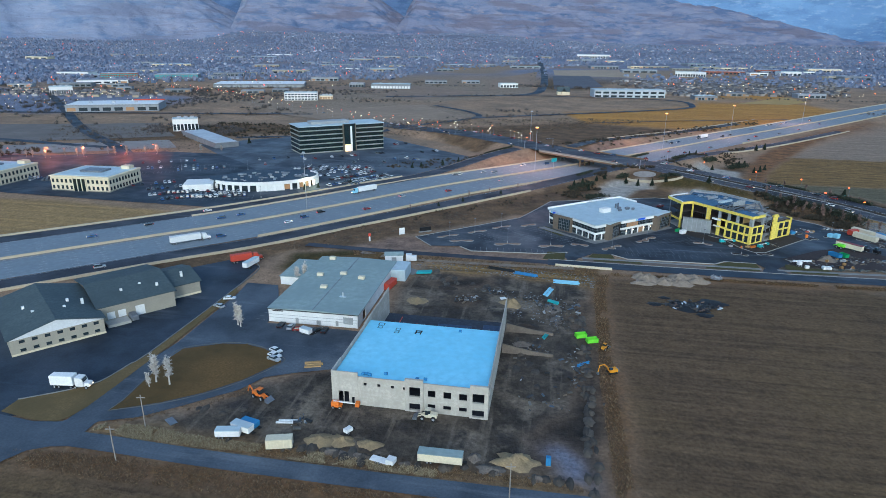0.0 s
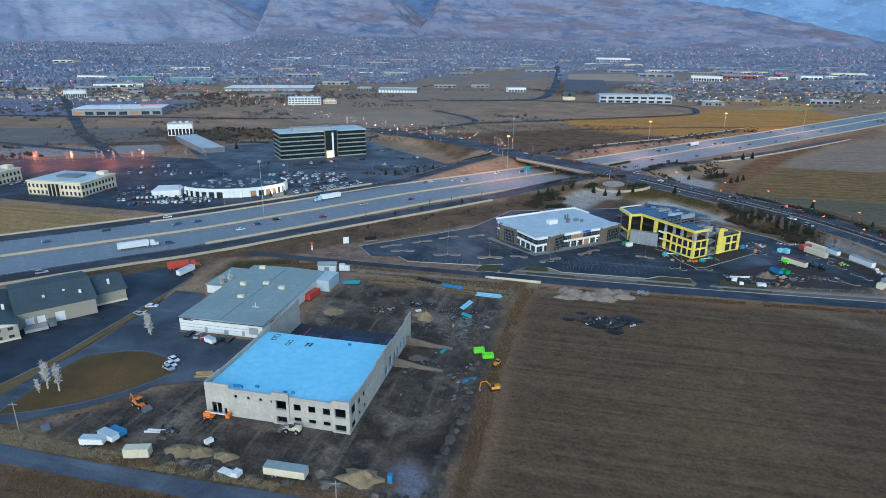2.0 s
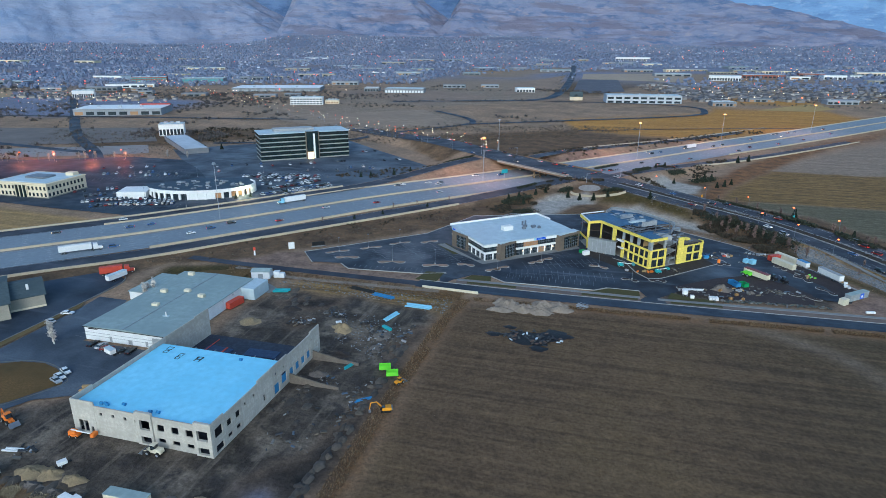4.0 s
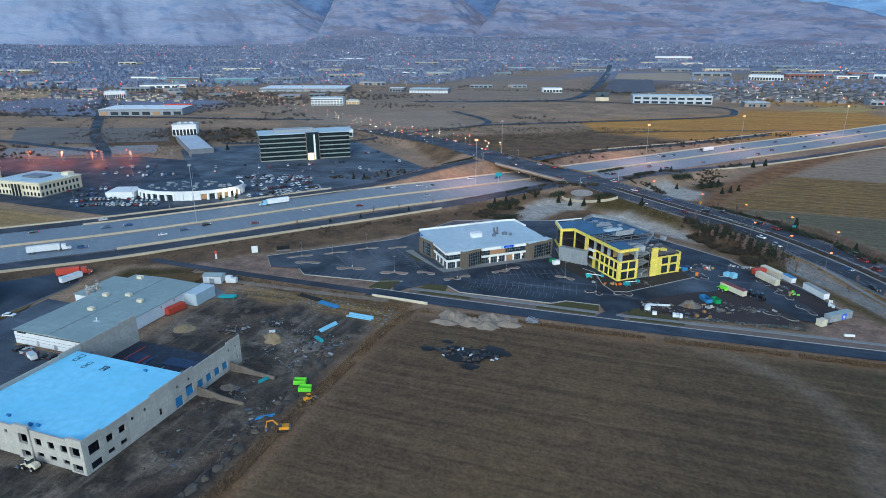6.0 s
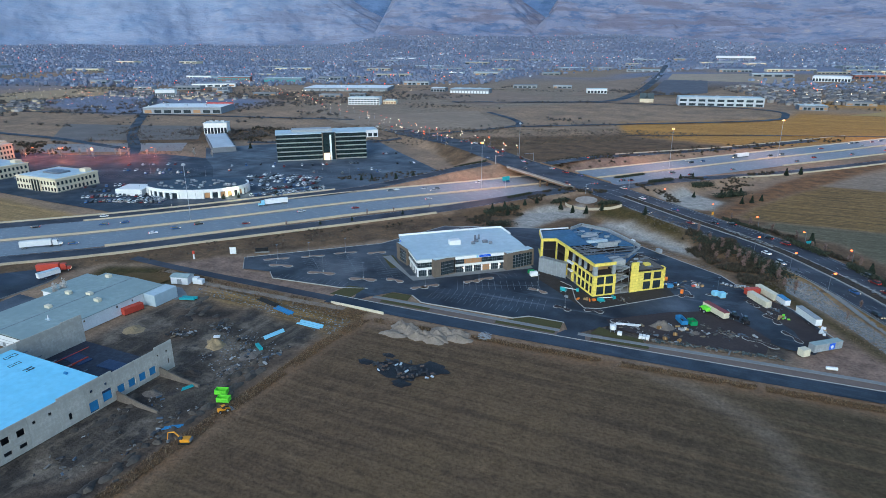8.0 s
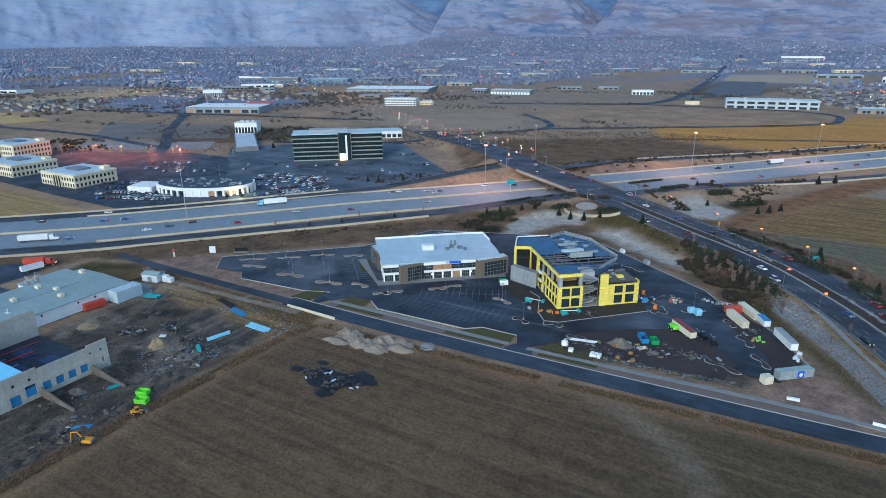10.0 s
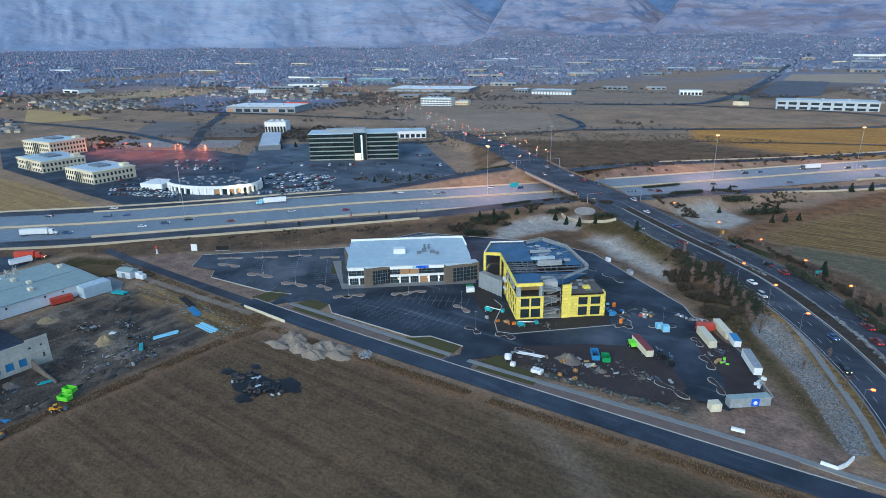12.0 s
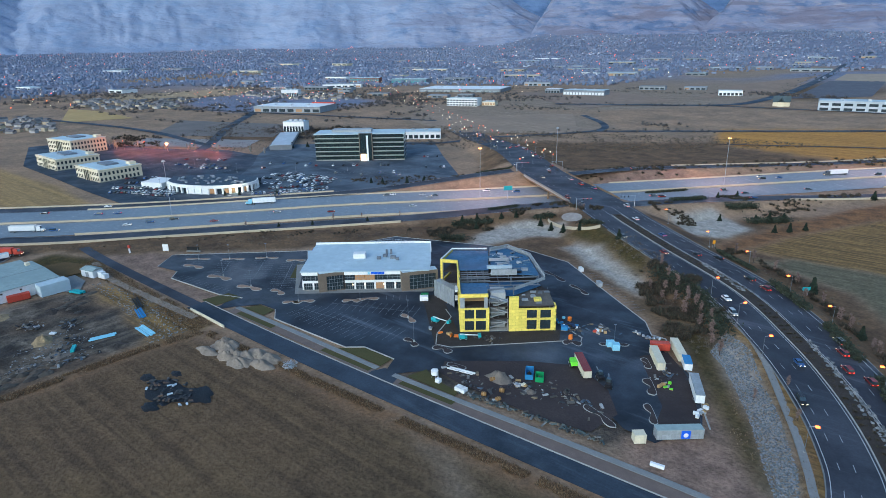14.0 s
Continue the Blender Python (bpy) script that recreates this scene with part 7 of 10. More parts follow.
for a, b, count in (((-330, 590), (-211, 649), 26), ((-170, 735), (-112, 823), 24), ((-112, 823), (5, 894), 20), ((-400, 505), (-516, 600), 30), ((-516, 600), (-678, 760), 44), ((-678, 760), (-900, 980), 60), ((-950, 620), (-700, 700), 44), ((-480, 760), (-330, 800), 30), ((-300, 1060), (-90, 1149), 40), ((-760, 1000), (-420, 1060), 70), ((-1200, 1050), (-760, 1000), 90),
                    ((-420, 1010), (-200, 1000), 40), ((-60, 1500), (-100, 2200), 40), ((-700, 1290), (-420, 1330), 80), ((-420, 1330), (-60, 1360), 90), ((60, 1330), (240, 1290), 50), ((-1300, 800), (-1000, 640), 70), ((-640, 840), (-560, 930), 30), ((-330, 960), (-250, 1010), 30), ((-1100, 1060), (-640, 1180), 80), ((240, 1190), (620, 1180), 70), ((-38, 1400), (-60, 1900), 30), ((430, 980), (620, 1180), 50)):
    u = rng.rand(count)
    row_x.append(a[0] + (b[0] - a[0]) * u + rng.normal(0, 9, count))
    row_y.append(a[1] + (b[1] - a[1]) * u + rng.normal(0, 9, count))
row_x, row_y = np.concatenate(row_x), np.concatenate(row_y)
# town lights
lx, ly = scatter(1500, 1150, 3900, -76, 24, built_up, 1.3)
V, F, I = [], [], []
for x, y, k in zip(lx, ly, rng.rand(len(lx))):
    s, z = 0.6 + 0.8 * k * k, float(plain(np.array(x), np.array(y))) + 7
    n = len(V)
    V += [(x + s, y, z), (x - s, y, z), (x, y + s, z), (x, y - s, z), (x, y, z + s), (x, y, z - s)]
    F += [(n, n + 2, n + 4), (n + 2, n + 1, n + 4), (n + 1, n + 3, n + 4), (n + 3, n, n + 4), (n + 2, n, n + 5), (n + 1, n + 2, n + 5), (n + 3, n + 1, n + 5), (n, n + 3, n + 5)]
    I += [0 if k < 0.6 else 1 if k < 0.93 else 2] * 8
joined("town_lights", V, F, [M["lamp_white"], M["lamp_orange"], M["lamp_red"]], I, "small lit lamps scattered over the town", "lights")

# brown brush in the middle distance
brush = island("winter_brush", [(0.15, 0.11, 0.078), (0.11, 0.085, 0.064), (0.19, 0.14, 0.095), (0.095, 0.082, 0.062)], 0.95, 0.4, 0.8)
bx, by = [], []
for outline, count in (([(-330, 640), (-160, 640), (-60, 690), (60, 780), (120, 850), (30, 860), (-120, 800), (-300, 760)], 2200), ([(-480, 480), (-340, 500), (-330, 560), (-420, 640), (-560, 620)], 1000), ([(-1200, 560), (-700, 700), (-640, 840), (-1000, 900)], 900),
                       ([(95, 455), (120, 432), (160, 398), (186, 362), (196, 330), (188, 322), (176, 340), (150, 380), (125, 405), (100, 430)], 700), ([(140, 470), (190, 410), (215, 370), (235, 310), (255, 300), (235, 380), (190, 440), (150, 490)], 300),
                       ([(-150, 262), (-100, 312), (-50, 368), (0, 415), (20, 420), (-20, 372), (-70, 322), (-120, 270)], 420), ([(-150, 455), (-100, 480), (-60, 530), (-75, 540), (-130, 500)], 60)):
    q = np.array(outline)
    x, y = rng.uniform(q[:, 0].min(), q[:, 0].max(), count * 3), rng.uniform(q[:, 1].min(), q[:, 1].max(), count * 3)
    ok = inside(x, y, outline) & (grain2(x, y, 22, 9) > -0.35)
    bx.append(x[ok][:count])
    by.append(y[ok][:count])
bx, by = np.concatenate(bx), np.concatenate(by)


def shrubs(name, x, y, z, size, material, label, category, blades=22):
    """Many shrubs in one mesh, each a spray of thin twigs."""
    n = len(x)
    a, lean = rng.uniform(0, 6.28, (n, blades)), rng.uniform(0.1, 1.0, (n, blades))
    ln = np.asarray(size)[:, None] * rng.uniform(0.6, 1.15, (n, blades))
    base = np.stack([x[:, None] + 0 * a, y[:, None] + 0 * a, z[:, None] + 0 * a], -1)
    base[..., 0] += 0.45 * np.asarray(size)[:, None] * np.cos(a + 1.0) * rng.rand(n, blades)
    base[..., 1] += 0.45 * np.asarray(size)[:, None] * np.sin(a + 1.0) * rng.rand(n, blades)
    tip = base + np.stack([ln * lean * np.cos(a), ln * lean * np.sin(a), ln * (1.15 - 0.75 * lean)], -1)
    side = 0.05 * np.asarray(size)[:, None, None] * np.stack([-np.sin(a), np.cos(a), 0.3 * np.sin(a * 3)], -1)
    mid = (base + tip) * 0.5 + side
    V = np.stack([base - side * 0.4, mid, tip, mid - 2 * side], 2).reshape(-1, 3)
    k = np.arange(n * blades) * 4
    return joined(name, V.tolist(), np.stack([k, k + 1, k + 2, k + 3], -1).tolist(), [material], None, label, category)


shrubs("brush", bx, by, land(bx, by) - 0.05, rng.uniform(0.6, 1.5, len(bx)) * (1 + 0.5 * (by > 560)), brush, "dry brown brush on the banks and fields", "brush")
# dense dark thickets on the banks
thicket = island("dark_thicket", [(0.06, 0.05, 0.034), (0.08, 0.06, 0.04), (0.04, 0.046, 0.028), (0.11, 0.074, 0.046), (0.05, 0.042, 0.03)], 0.95, 0.4, 1.0)
qx, qy, qs = [], [], []
for outline, count, size in (([(118, 414), (126, 424), (147, 407), (159, 386), (168, 368), (163, 361), (150, 371), (133, 388)], 620, 1.7), ([(135, 474), (162, 458), (182, 438), (194, 417), (204, 399), (216, 372), (222, 372), (206, 406), (190, 432), (168, 458), (146, 476)], 520, 1.6),
                             ([(74, 519), (92, 524), (116, 506), (110, 500), (90, 510)], 110, 1.4), ([(76, 562), (128, 574), (124, 564), (96, 566)], 90, 1.4), ([(6, 402), (14, 420), (30, 442), (24, 450), (8, 432), (0, 410)], 170, 1.5),
                             ([(28, 452), (44, 474), (70, 478), (66, 486), (40, 486), (20, 458)], 190, 1.4), ([(138, 548), (148, 560), (160, 604), (176, 640), (170, 650), (150, 606), (132, 560)], 160, 1.6),
                             ([(-8, 552), (40, 600), (100, 690), (180, 780), (260, 860), (250, 880), (160, 800), (70, 720), (0, 640), (-20, 580)], 420, 2.0), ([(-150, 470), (-100, 480), (-66, 524), (-76, 540), (-130, 500)], 120, 1.5),
                             ([(-120, 292), (-70, 344), (-20, 392), (6, 420), (0, 424), (-40, 388), (-84, 340), (-126, 296)], 170, 1.0), ([(-420, 640), (-330, 590), (-250, 640), (-280, 700), (-400, 700)], 260, 2.4), ([(-560, 470), (-470, 440), (-440, 470), (-540, 520)], 160, 2.6)):
    q = np.array(outline)
    x, y = rng.uniform(q[:, 0].min(), q[:, 0].max(), count * 12), rng.uniform(q[:, 1].min(), q[:, 1].max(), count * 12)
    ok = inside(x + 5 * grain2(x, y, 6, 51), y + 5 * grain2(x, y, 6, 52), outline) & (grain2(x, y, 9, 33) + 0.5 * grain2(x, y, 4, 34) > -0.05)
    qx.append(x[ok][:count])
    qy.append(y[ok][:count])
    qs.append(np.full(len(qx[-1]), size))
# small shrubs in the planted median
line = ARTERY[(ARTERY[:, 1] > 262) & (ARTERY[:, 1] < 476)]
pick, off = rng.randint(0, len(line), 420), rng.uniform(-2.1, 2.1, 420)
qx.append(line[pick, 0] + sideways(line)[pick, 0] * off)
qy.append(line[pick, 1] + sideways(line)[pick, 1] * off)
qs.append(np.full(420, 0.7))
qx, qy, qs = np.concatenate(qx), np.concatenate(qy), np.concatenate(qs)
near, level = distance(qx, qy, ARTERY[::2])
shrubs("thicket", qx, qy, np.maximum(land(qx, qy), np.where(near < 4, level + 0.2, -9)) - 0.05, qs * rng.uniform(0.6, 1.25, len(qx)), thicket, "dark leafless shrubs massed on the banks", "shrubs", 60)

shrubs("far_tree_rows", row_x, row_y, land(row_x, row_y) - 0.2, rng.uniform(1.6, 4.0, len(row_x)), island("far_row_trees", [(0.13, 0.105, 0.09), (0.1, 0.088, 0.082), (0.16, 0.13, 0.11), (0.085, 0.085, 0.075)], 0.95, 0.3, 0.5), "bare trees in rows along far roads", "trees", 34)
shrubs("far_woods", wood_x, wood_y, land(wood_x, wood_y) - 0.3, rng.uniform(2.2, 5.0, len(wood_x)), island("far_bare_woods", [(0.12, 0.1, 0.092), (0.095, 0.085, 0.085), (0.15, 0.122, 0.108), (0.08, 0.078, 0.075)], 0.95, 0.3, 0.5), "bare brown trees in clumps over the far fields", "trees", 46)
# lit lots far to the west: paving and lamps on posts
V, F, I = [], [], []
spots = [(x, y) for x, y in zip(rng.uniform(-1160, -560, 420), rng.uniform(690, 1010, 420)) if inside(np.array([x]), np.array([y]), [(-1150, 820), (-1120, 960), (-960, 1010), (-640, 960), (-560, 760), (-700, 690), (-900, 730)])[0]][:170]
# more glowing post lamps, added along the arterial to stand for its car lights
for k, i in enumerate(range(0, len(ARTERY) - 1, 3)):
    if ARTERY[i][1] > 570:
        away = sideways(ARTERY)[i] * (rng.uniform(-18, 18) if k % 3 else 19)
        spots += [(ARTERY[i][0] + away[0], ARTERY[i][1] + away[1])]
for x, y in spots:
    k, s, z = rng.rand(), 0.4 + 0.25 * rng.rand(), float(land(x, y)) + 7
    n = len(V)
    V += [(x + s, y, z), (x - s, y, z), (x, y + s, z), (x, y - s, z), (x, y, z + s), (x, y, z - s)]
    F += [(n, n + 2, n + 4), (n + 2, n + 1, n + 4), (n + 1, n + 3, n + 4), (n + 3, n, n + 4), (n + 2, n, n + 5), (n + 1, n + 2, n + 5), (n + 3, n + 1, n + 5), (n, n + 3, n + 5)]
    V += [(x - 0.08, y, z - 7.3), (x + 0.08, y, z - 7.3), (x, y + 0.1, z)]
    F += [(n + 6, n + 7, n + 8)]
    I += [0 if k < 0.66 else 1 if k < 0.85 else 3] * 8 + [2]
joined("far_lamps", V, F, [M["lamp_white"], M["lamp_orange"], M["galv"], M["lamp_red"]], I, "small lit lamps on posts over far car parks, others standing for arterial car lights", "lights")


# ---- vehicles ----
def wheel_set(owner, places, r=0.33, w=0.22, rims=True):
    for x, y in places:
        tyre = part("wheel", Geo().tube((x, y - w / 2, r), (x, y + w / 2, r), r, n=10), M["rubber"], owner)
        if rims:
            part("rim", Geo().tube((x, y - w / 2 - 0.02, r), (x, y + w / 2 + 0.02, r), r * 0.55, n=8), M["galv"], tyre)


def car_model(label, material, long=4.6, tall=1.5, van=False, lit=True):
    c = thing("car", 0, 0, 0, 0, label, "car", "cars on the roads and lots")
    a, w = long / 2, 0.9
    body = Geo()
    prof = [(-a, 0.35), (a, 0.35), (a, 0.7), (a - 0.25, 0.84), (0.95, 0.93), (-a + 0.15, 0.98), (-a, 0.8)]
    n = len(prof)
    body.solid([(x, -w, z) for x, z in prof] + [(x, w, z) for x, z in prof], [tuple(range(n)), tuple(reversed(range(n, 2 * n)))] + [((i + 1) % n, i, n + i, n + (i + 1) % n) for i in range(n)])
    part("body", body, material, c)
    back = -a + (0.1 if van else 0.45)
    cab = [(back, 0.95), (1.05, 0.92), (0.35, tall - 0.08), (back + (0.15 if van else 0.55), tall - 0.08)]
    part("cabin_glass", Geo().solid([(x, -w + 0.06 + 0.12 * (z > 1.1), z) for x, z in cab] + [(x, w - 0.06 - 0.12 * (z > 1.1), z) for x, z in cab], [(0, 1, 2, 3), (7, 6, 5, 4), (1, 0, 4, 5), (2, 1, 5, 6), (3, 2, 6, 7), (0, 3, 7, 4)]), M["glass"], c)
    part("roof", Geo().slab(back + (0.15 if van else 0.55), -w + 0.18, tall - 0.1, 0.38, w - 0.18, tall, 0.04), material, c)
    wheel_set(c, [(x, y) for x in (-a + 0.85, a - 0.9) for y in (-w + 0.08, w - 0.08)])
    for y in (-0.62, 0.62):
        part("headlight", Geo().box(a - 0.05, y - 0.2, 0.58, a + 0.03, y + 0.2, 0.74), M["lamp_white"] if lit else M["galv"], c)
        part("taillight", Geo().box(-a - 0.03, y - 0.18, 0.62, -a + 0.05, y + 0.18, 0.82), M["lamp_red"] if lit else M["maroon"], c)
    return c


car_paints = {n: surface(n + "_car_paint", col, tuple(0.85 * v for v in col), 0.5, 0.3, 0.1, bump=0) for n, col in
              (("white", (0.75, 0.76, 0.77)), ("silver", (0.42, 0.44, 0.46)), ("black", (0.02, 0.02, 0.024)), ("grey", (0.12, 0.13, 0.14)), ("red", (0.2, 0.025, 0.025)), ("blue", (0.04, 0.1, 0.25)))}
CARS = [car_model("%s %s with dark windows" % (n, k), p, 4.6 if k == "sedan" else 4.9, 1.45 if k == "sedan" else 1.8, k != "sedan", lit) for lit in (True, False) for n, p in car_paints.items() for k in ("sedan", "estate car")]
spare = list(CARS)


def place_car(k, x, y, z, rz):
    m = pose(x, y, z, 0, 0, rz)
    k = k % len(CARS)
    if spare[k] is not None:
        spare[k].matrix_basis = m
        spare[k] = None
    else:
        copy_thing(CARS[k], m)


rnd = random.Random(21)
hw_side = sideways(hw)
for k in range(56):
    i = rnd.randrange(60, 330)
    lane = rnd.choice((-22.6, -19, -15.2, -11.5, -7.8, 7.8, 11.5, 15.2, 19, 22.6))
    d = hw[i + 1] - hw[i]
    rz = math.degrees(math.atan2(d[1], d[0])) + (180 if lane < 0 else 0)
    place_car(rnd.randrange(12), hw[i][0] + hw_side[i][0] * lane, hw[i][1] + hw_side[i][1] * lane, hw[i][2] + 0.02, rz)
art_side = sideways(ARTERY)
for k in range(34):
    i = rnd.randrange(70, 330)
    lane = rnd.choice((-13.4, -10.3, -6.5, 6.2, 9.8, 12.8))
    d = ARTERY[i + 1] - ARTERY[i]
    rz = math.degrees(math.atan2(d[1], d[0])) + (180 if lane < 0 else 0)
    place_car(rnd.randrange(12), ARTERY[i][0] + art_side[i][0] * lane, ARTERY[i][1] + art_side[i][1] * lane, ARTERY[i][2] + 0.03, rz)
flow = random.Random(57)
for i in range(96, 300, 9):
    lane = flow.choice((-13.4, -10.3, -6.5, 6.2, 9.8, 12.8))
    d = ARTERY[i + 1] - ARTERY[i]
    p = ARTERY[i][:2] + art_side[i][:2] * lane
    if all(math.hypot(p[0] - ob.matrix_basis[0][3], p[1] - ob.matrix_basis[1][3]) > 7 for ob in bpy.data.objects if ob.parent is None and ob.name.startswith(("car", "pickup", "van"))):
        place_car(flow.randrange(12), p[0], p[1], ARTERY[i][2] + 0.03, math.degrees(math.atan2(d[1], d[0])) + (180 if lane < 0 else 0))
for line, i in ((RAMP_A, 60), (RAMP_B, 90), (RAMP_A, 20), (RAMP_C, 30), (RAMP_D, 20)):
    d = line[i + 1] - line[i]
    place_car(rnd.randrange(12), line[i][0], line[i][1], line[i][2] + 0.06, math.degrees(math.atan2(d[1], d[0])))
# parked rows: start, direction, spacing, count, gap chance
for x, y, rz, gap, count, fill in ((-238, 350, 20, 2.9, 14, 0.8), (-252, 344, 20, 2.9, 16, 0.6), (-222, 362, 20, 2.9, 9, 0.8), (-262, 356, 20, 2.9, 10, 0.5), (-160, 402, 55, 2.8, 16, 0.95), (-152, 416, 55, 2.8, 14, 0.95), (-146, 408, 55, 2.8, 14, 0.9), (-165, 420, 55, 2.8, 14, 0.9), (-158, 434, 55, 2.8, 10, 0.8),
                                   (-200, 480, 39, 2.8, 22, 0.22), (-180, 478, 39, 2.8, 24, 0.2), (-150, 490, 39, 2.8, 22, 0.15), (-300, 420, 32, 2.8, 18, 0.25), (-380, 375, 20, 2.8, 12, 0.3)):
    for k in range(count):
        if rnd.random() < fill:
            u = k * gap
            place_car(12 + rnd.choice((0, 0, 1, 1, 2, 2, 3, 4, 5, 6, 7, 8, 10, 11)), x + u * math.cos(radians(rz)), y + u * math.sin(radians(rz)), 0.04, rz + 90)
for k, x, y, rz in ((4, -98.5, 188.3, 92), (2, -94.5, 187.8, 92), (8, -91.0, 186.6, 20), (4, -84.6, 187.0, 60), (4, -82, 187.4, 95), (0, -92.2, 170.5, -25), (0, -91.2, 167.4, -20), (2, -90.4, 165.2, -20), (0, -128, 206.5, 15), (2, -128.2, 199, 160), (4, -172, 128, 20), (2, 69, 360, 40), (8, 60, 392, 40)):
    place_car(12 + k, x, y, 0.04, rz)
def parked_model(label, material, tall):
    """A far parked car: body, glass and roof."""
    c = thing("parked_car", 0, 0, 0, 0, label, "car", "cars parked in the far lots")
    prof = [(-2.3, 0.25), (2.3, 0.25), (2.3, 0.7), (2.0, 0.84), (0.95, 0.93), (-2.1, 0.98), (-2.3, 0.8)]
    n = len(prof)
    part("body", Geo().solid([(x, -0.9, z) for x, z in prof] + [(x, 0.9, z) for x, z in prof], [tuple(range(n)), tuple(reversed(range(n, 2 * n)))] + [((i + 1) % n, i, n + i, n + (i + 1) % n) for i in range(n)]), material, c)
    cab = [(-1.9, 0.95), (1.05, 0.92), (0.35, tall - 0.06), (-1.5, tall - 0.06)]
    part("cabin_glass", Geo().solid([(x, -0.84 + 0.12 * (z > 1.1), z) for x, z in cab] + [(x, 0.84 - 0.12 * (z > 1.1), z) for x, z in cab], [(0, 1, 2, 3), (7, 6, 5, 4), (1, 0, 4, 5), (2, 1, 5, 6), (3, 2, 6, 7), (0, 3, 7, 4)]), M["glass"], c)
    part("roof", Geo().slab(-1.5, -0.74, tall - 0.08, 0.4, 0.74, tall, 0.04), material, c)
    return c


PARKED = [parked_model("%s car parked in a far lot" % n, p, 1.5 + 0.15 * (k % 2)) for k, (n, p) in enumerate(car_paints.items())]
parked_used = set()
for x, y, rz, gap, count, fill in ((-250, 340, 40, 2.9, 18, 0.9), (-262, 350, 40, 2.9, 16, 0.8), (-275, 362, 40, 2.9, 12, 0.7), (-290, 372, 40, 2.9, 10, 0.6), (-234, 366, 40, 2.9, 9, 0.8), (-206, 452, 8, 2.9, 22, 0.85), (-200, 440, 12, 2.9, 18, 0.9), (-205, 462, 8, 2.9, 20, 0.6), (-190, 424, 30, 2.9, 8, 0.8), (-250, 480, 38, 3.0, 14, 0.3),
                                   (-215, 492, 38, 3.0, 26, 0.25), (-130, 545, 38, 3.0, 10, 0.3), (-175, 575, 38, 3.0, 12, 0.25), (-330, 420, 30, 3.0, 20, 0.3), (-345, 440, 30, 3.0, 20, 0.2), (-370, 372, 12, 2.9, 10, 0.4), (-455, 395, 12, 2.9, 12, 0.4)):
    for k in range(count):
        if rnd.random() < fill:
            u, which = k * gap, rnd.choice((0, 0, 0, 1, 1, 2, 2, 3, 3, 4, 5))
            m = pose(x + u * math.cos(radians(rz)), y + u * math.sin(radians(rz)), 0.04, 0, 0, rz + 90 + rnd.choice((0, 180)))
            if which in parked_used:
                copy_thing(PARKED[which], m)
            else:
                parked_used.add(which)
                PARKED[which].matrix_basis = m
for k, o in enumerate(spare):
    if o is not None:
        place_car(k, -300 + 3 * k, 430 + 1.6 * k, 0.04, 118)


def lorry(x, y, z, rz, label, box_mat, cab_mat, length=14.6):
    t = thing("truck", x, y, z, rz, label, "truck")
    part("trailer_box", Geo().slab(-length, -1.3, 1.1, 0, 1.3, 4.0, 0.08), box_mat, t)
    part("chassis", Geo().box(-length, -0.5, 0.75, 3.8, 0.5, 1.08), M["rubber"], t)
    part("cab", Geo().solid([(0.6, -1.2, 0.8), (3.0, -1.2, 0.8), (3.0, -1.2, 2.2), (2.6, -1.2, 3.4), (0.6, -1.2, 3.6), (0.6, 1.2, 0.8), (3.0, 1.2, 0.8), (3.0, 1.2, 2.2), (2.6, 1.2, 3.4), (0.6, 1.2, 3.6)],
                            [(0, 1, 2, 3, 4), (9, 8, 7, 6, 5), (1, 0, 5, 6), (2, 1, 6, 7), (3, 2, 7, 8), (4, 3, 8, 9), (0, 4, 9, 5)]), cab_mat, t)
    part("bonnet", Geo().slab(3.0, -1.05, 0.8, 4.6, 1.05, 1.9, 0.15), cab_mat, t)
    part("windscreen", Geo().solid([(3.02, -1.0, 2.2), (3.02, 1.0, 2.2), (2.68, 1.0, 3.2), (2.68, -1.0, 3.2)], [(0, 1, 2, 3)]), M["glass"], t)
    wheel_set(t, [(q, s) for q in (-length + 1.2, -length + 2.5, -0.8, 0.5, 3.7) for s in (-1.1, 1.1)], 0.5, 0.3)
    for s in (-0.8, 0.8):
        part("headlight", Geo().box(4.6, s - 0.2, 0.95, 4.66, s + 0.2, 1.2), M["lamp_white"], t)
    return t


def on_highway(i, lane):
    d = hw[i + 1] - hw[i]
    return hw[i][0] + hw_side[i][0] * lane, hw[i][1] + hw_side[i][1] * lane, hw[i][2] + 0.02, math.degrees(math.atan2(d[1], d[0])) + (180 if lane < 0 else 0)


lorry(*on_highway(128, 19), "white articulated truck on the highway", M["white_paint"], M["white_paint"])
lorry(*on_highway(158, -19), "truck with a white trailer and blue cab", M["white_paint"], M["sky_blue"])
lorry(*on_highway(262, -15), "long white truck on the far highway", M["white_paint"], car_paints["grey"])
lorry(-139.6, 139.4, 0.04, 8, "white box truck parked in the yard", M["white_paint"], M["white_paint"], 6.8)
lorry(-140.5, 249.8, 0.04, 40, "red truck trailer parked by the highway", M["rust_red"], M["rust_red"], 9.5)


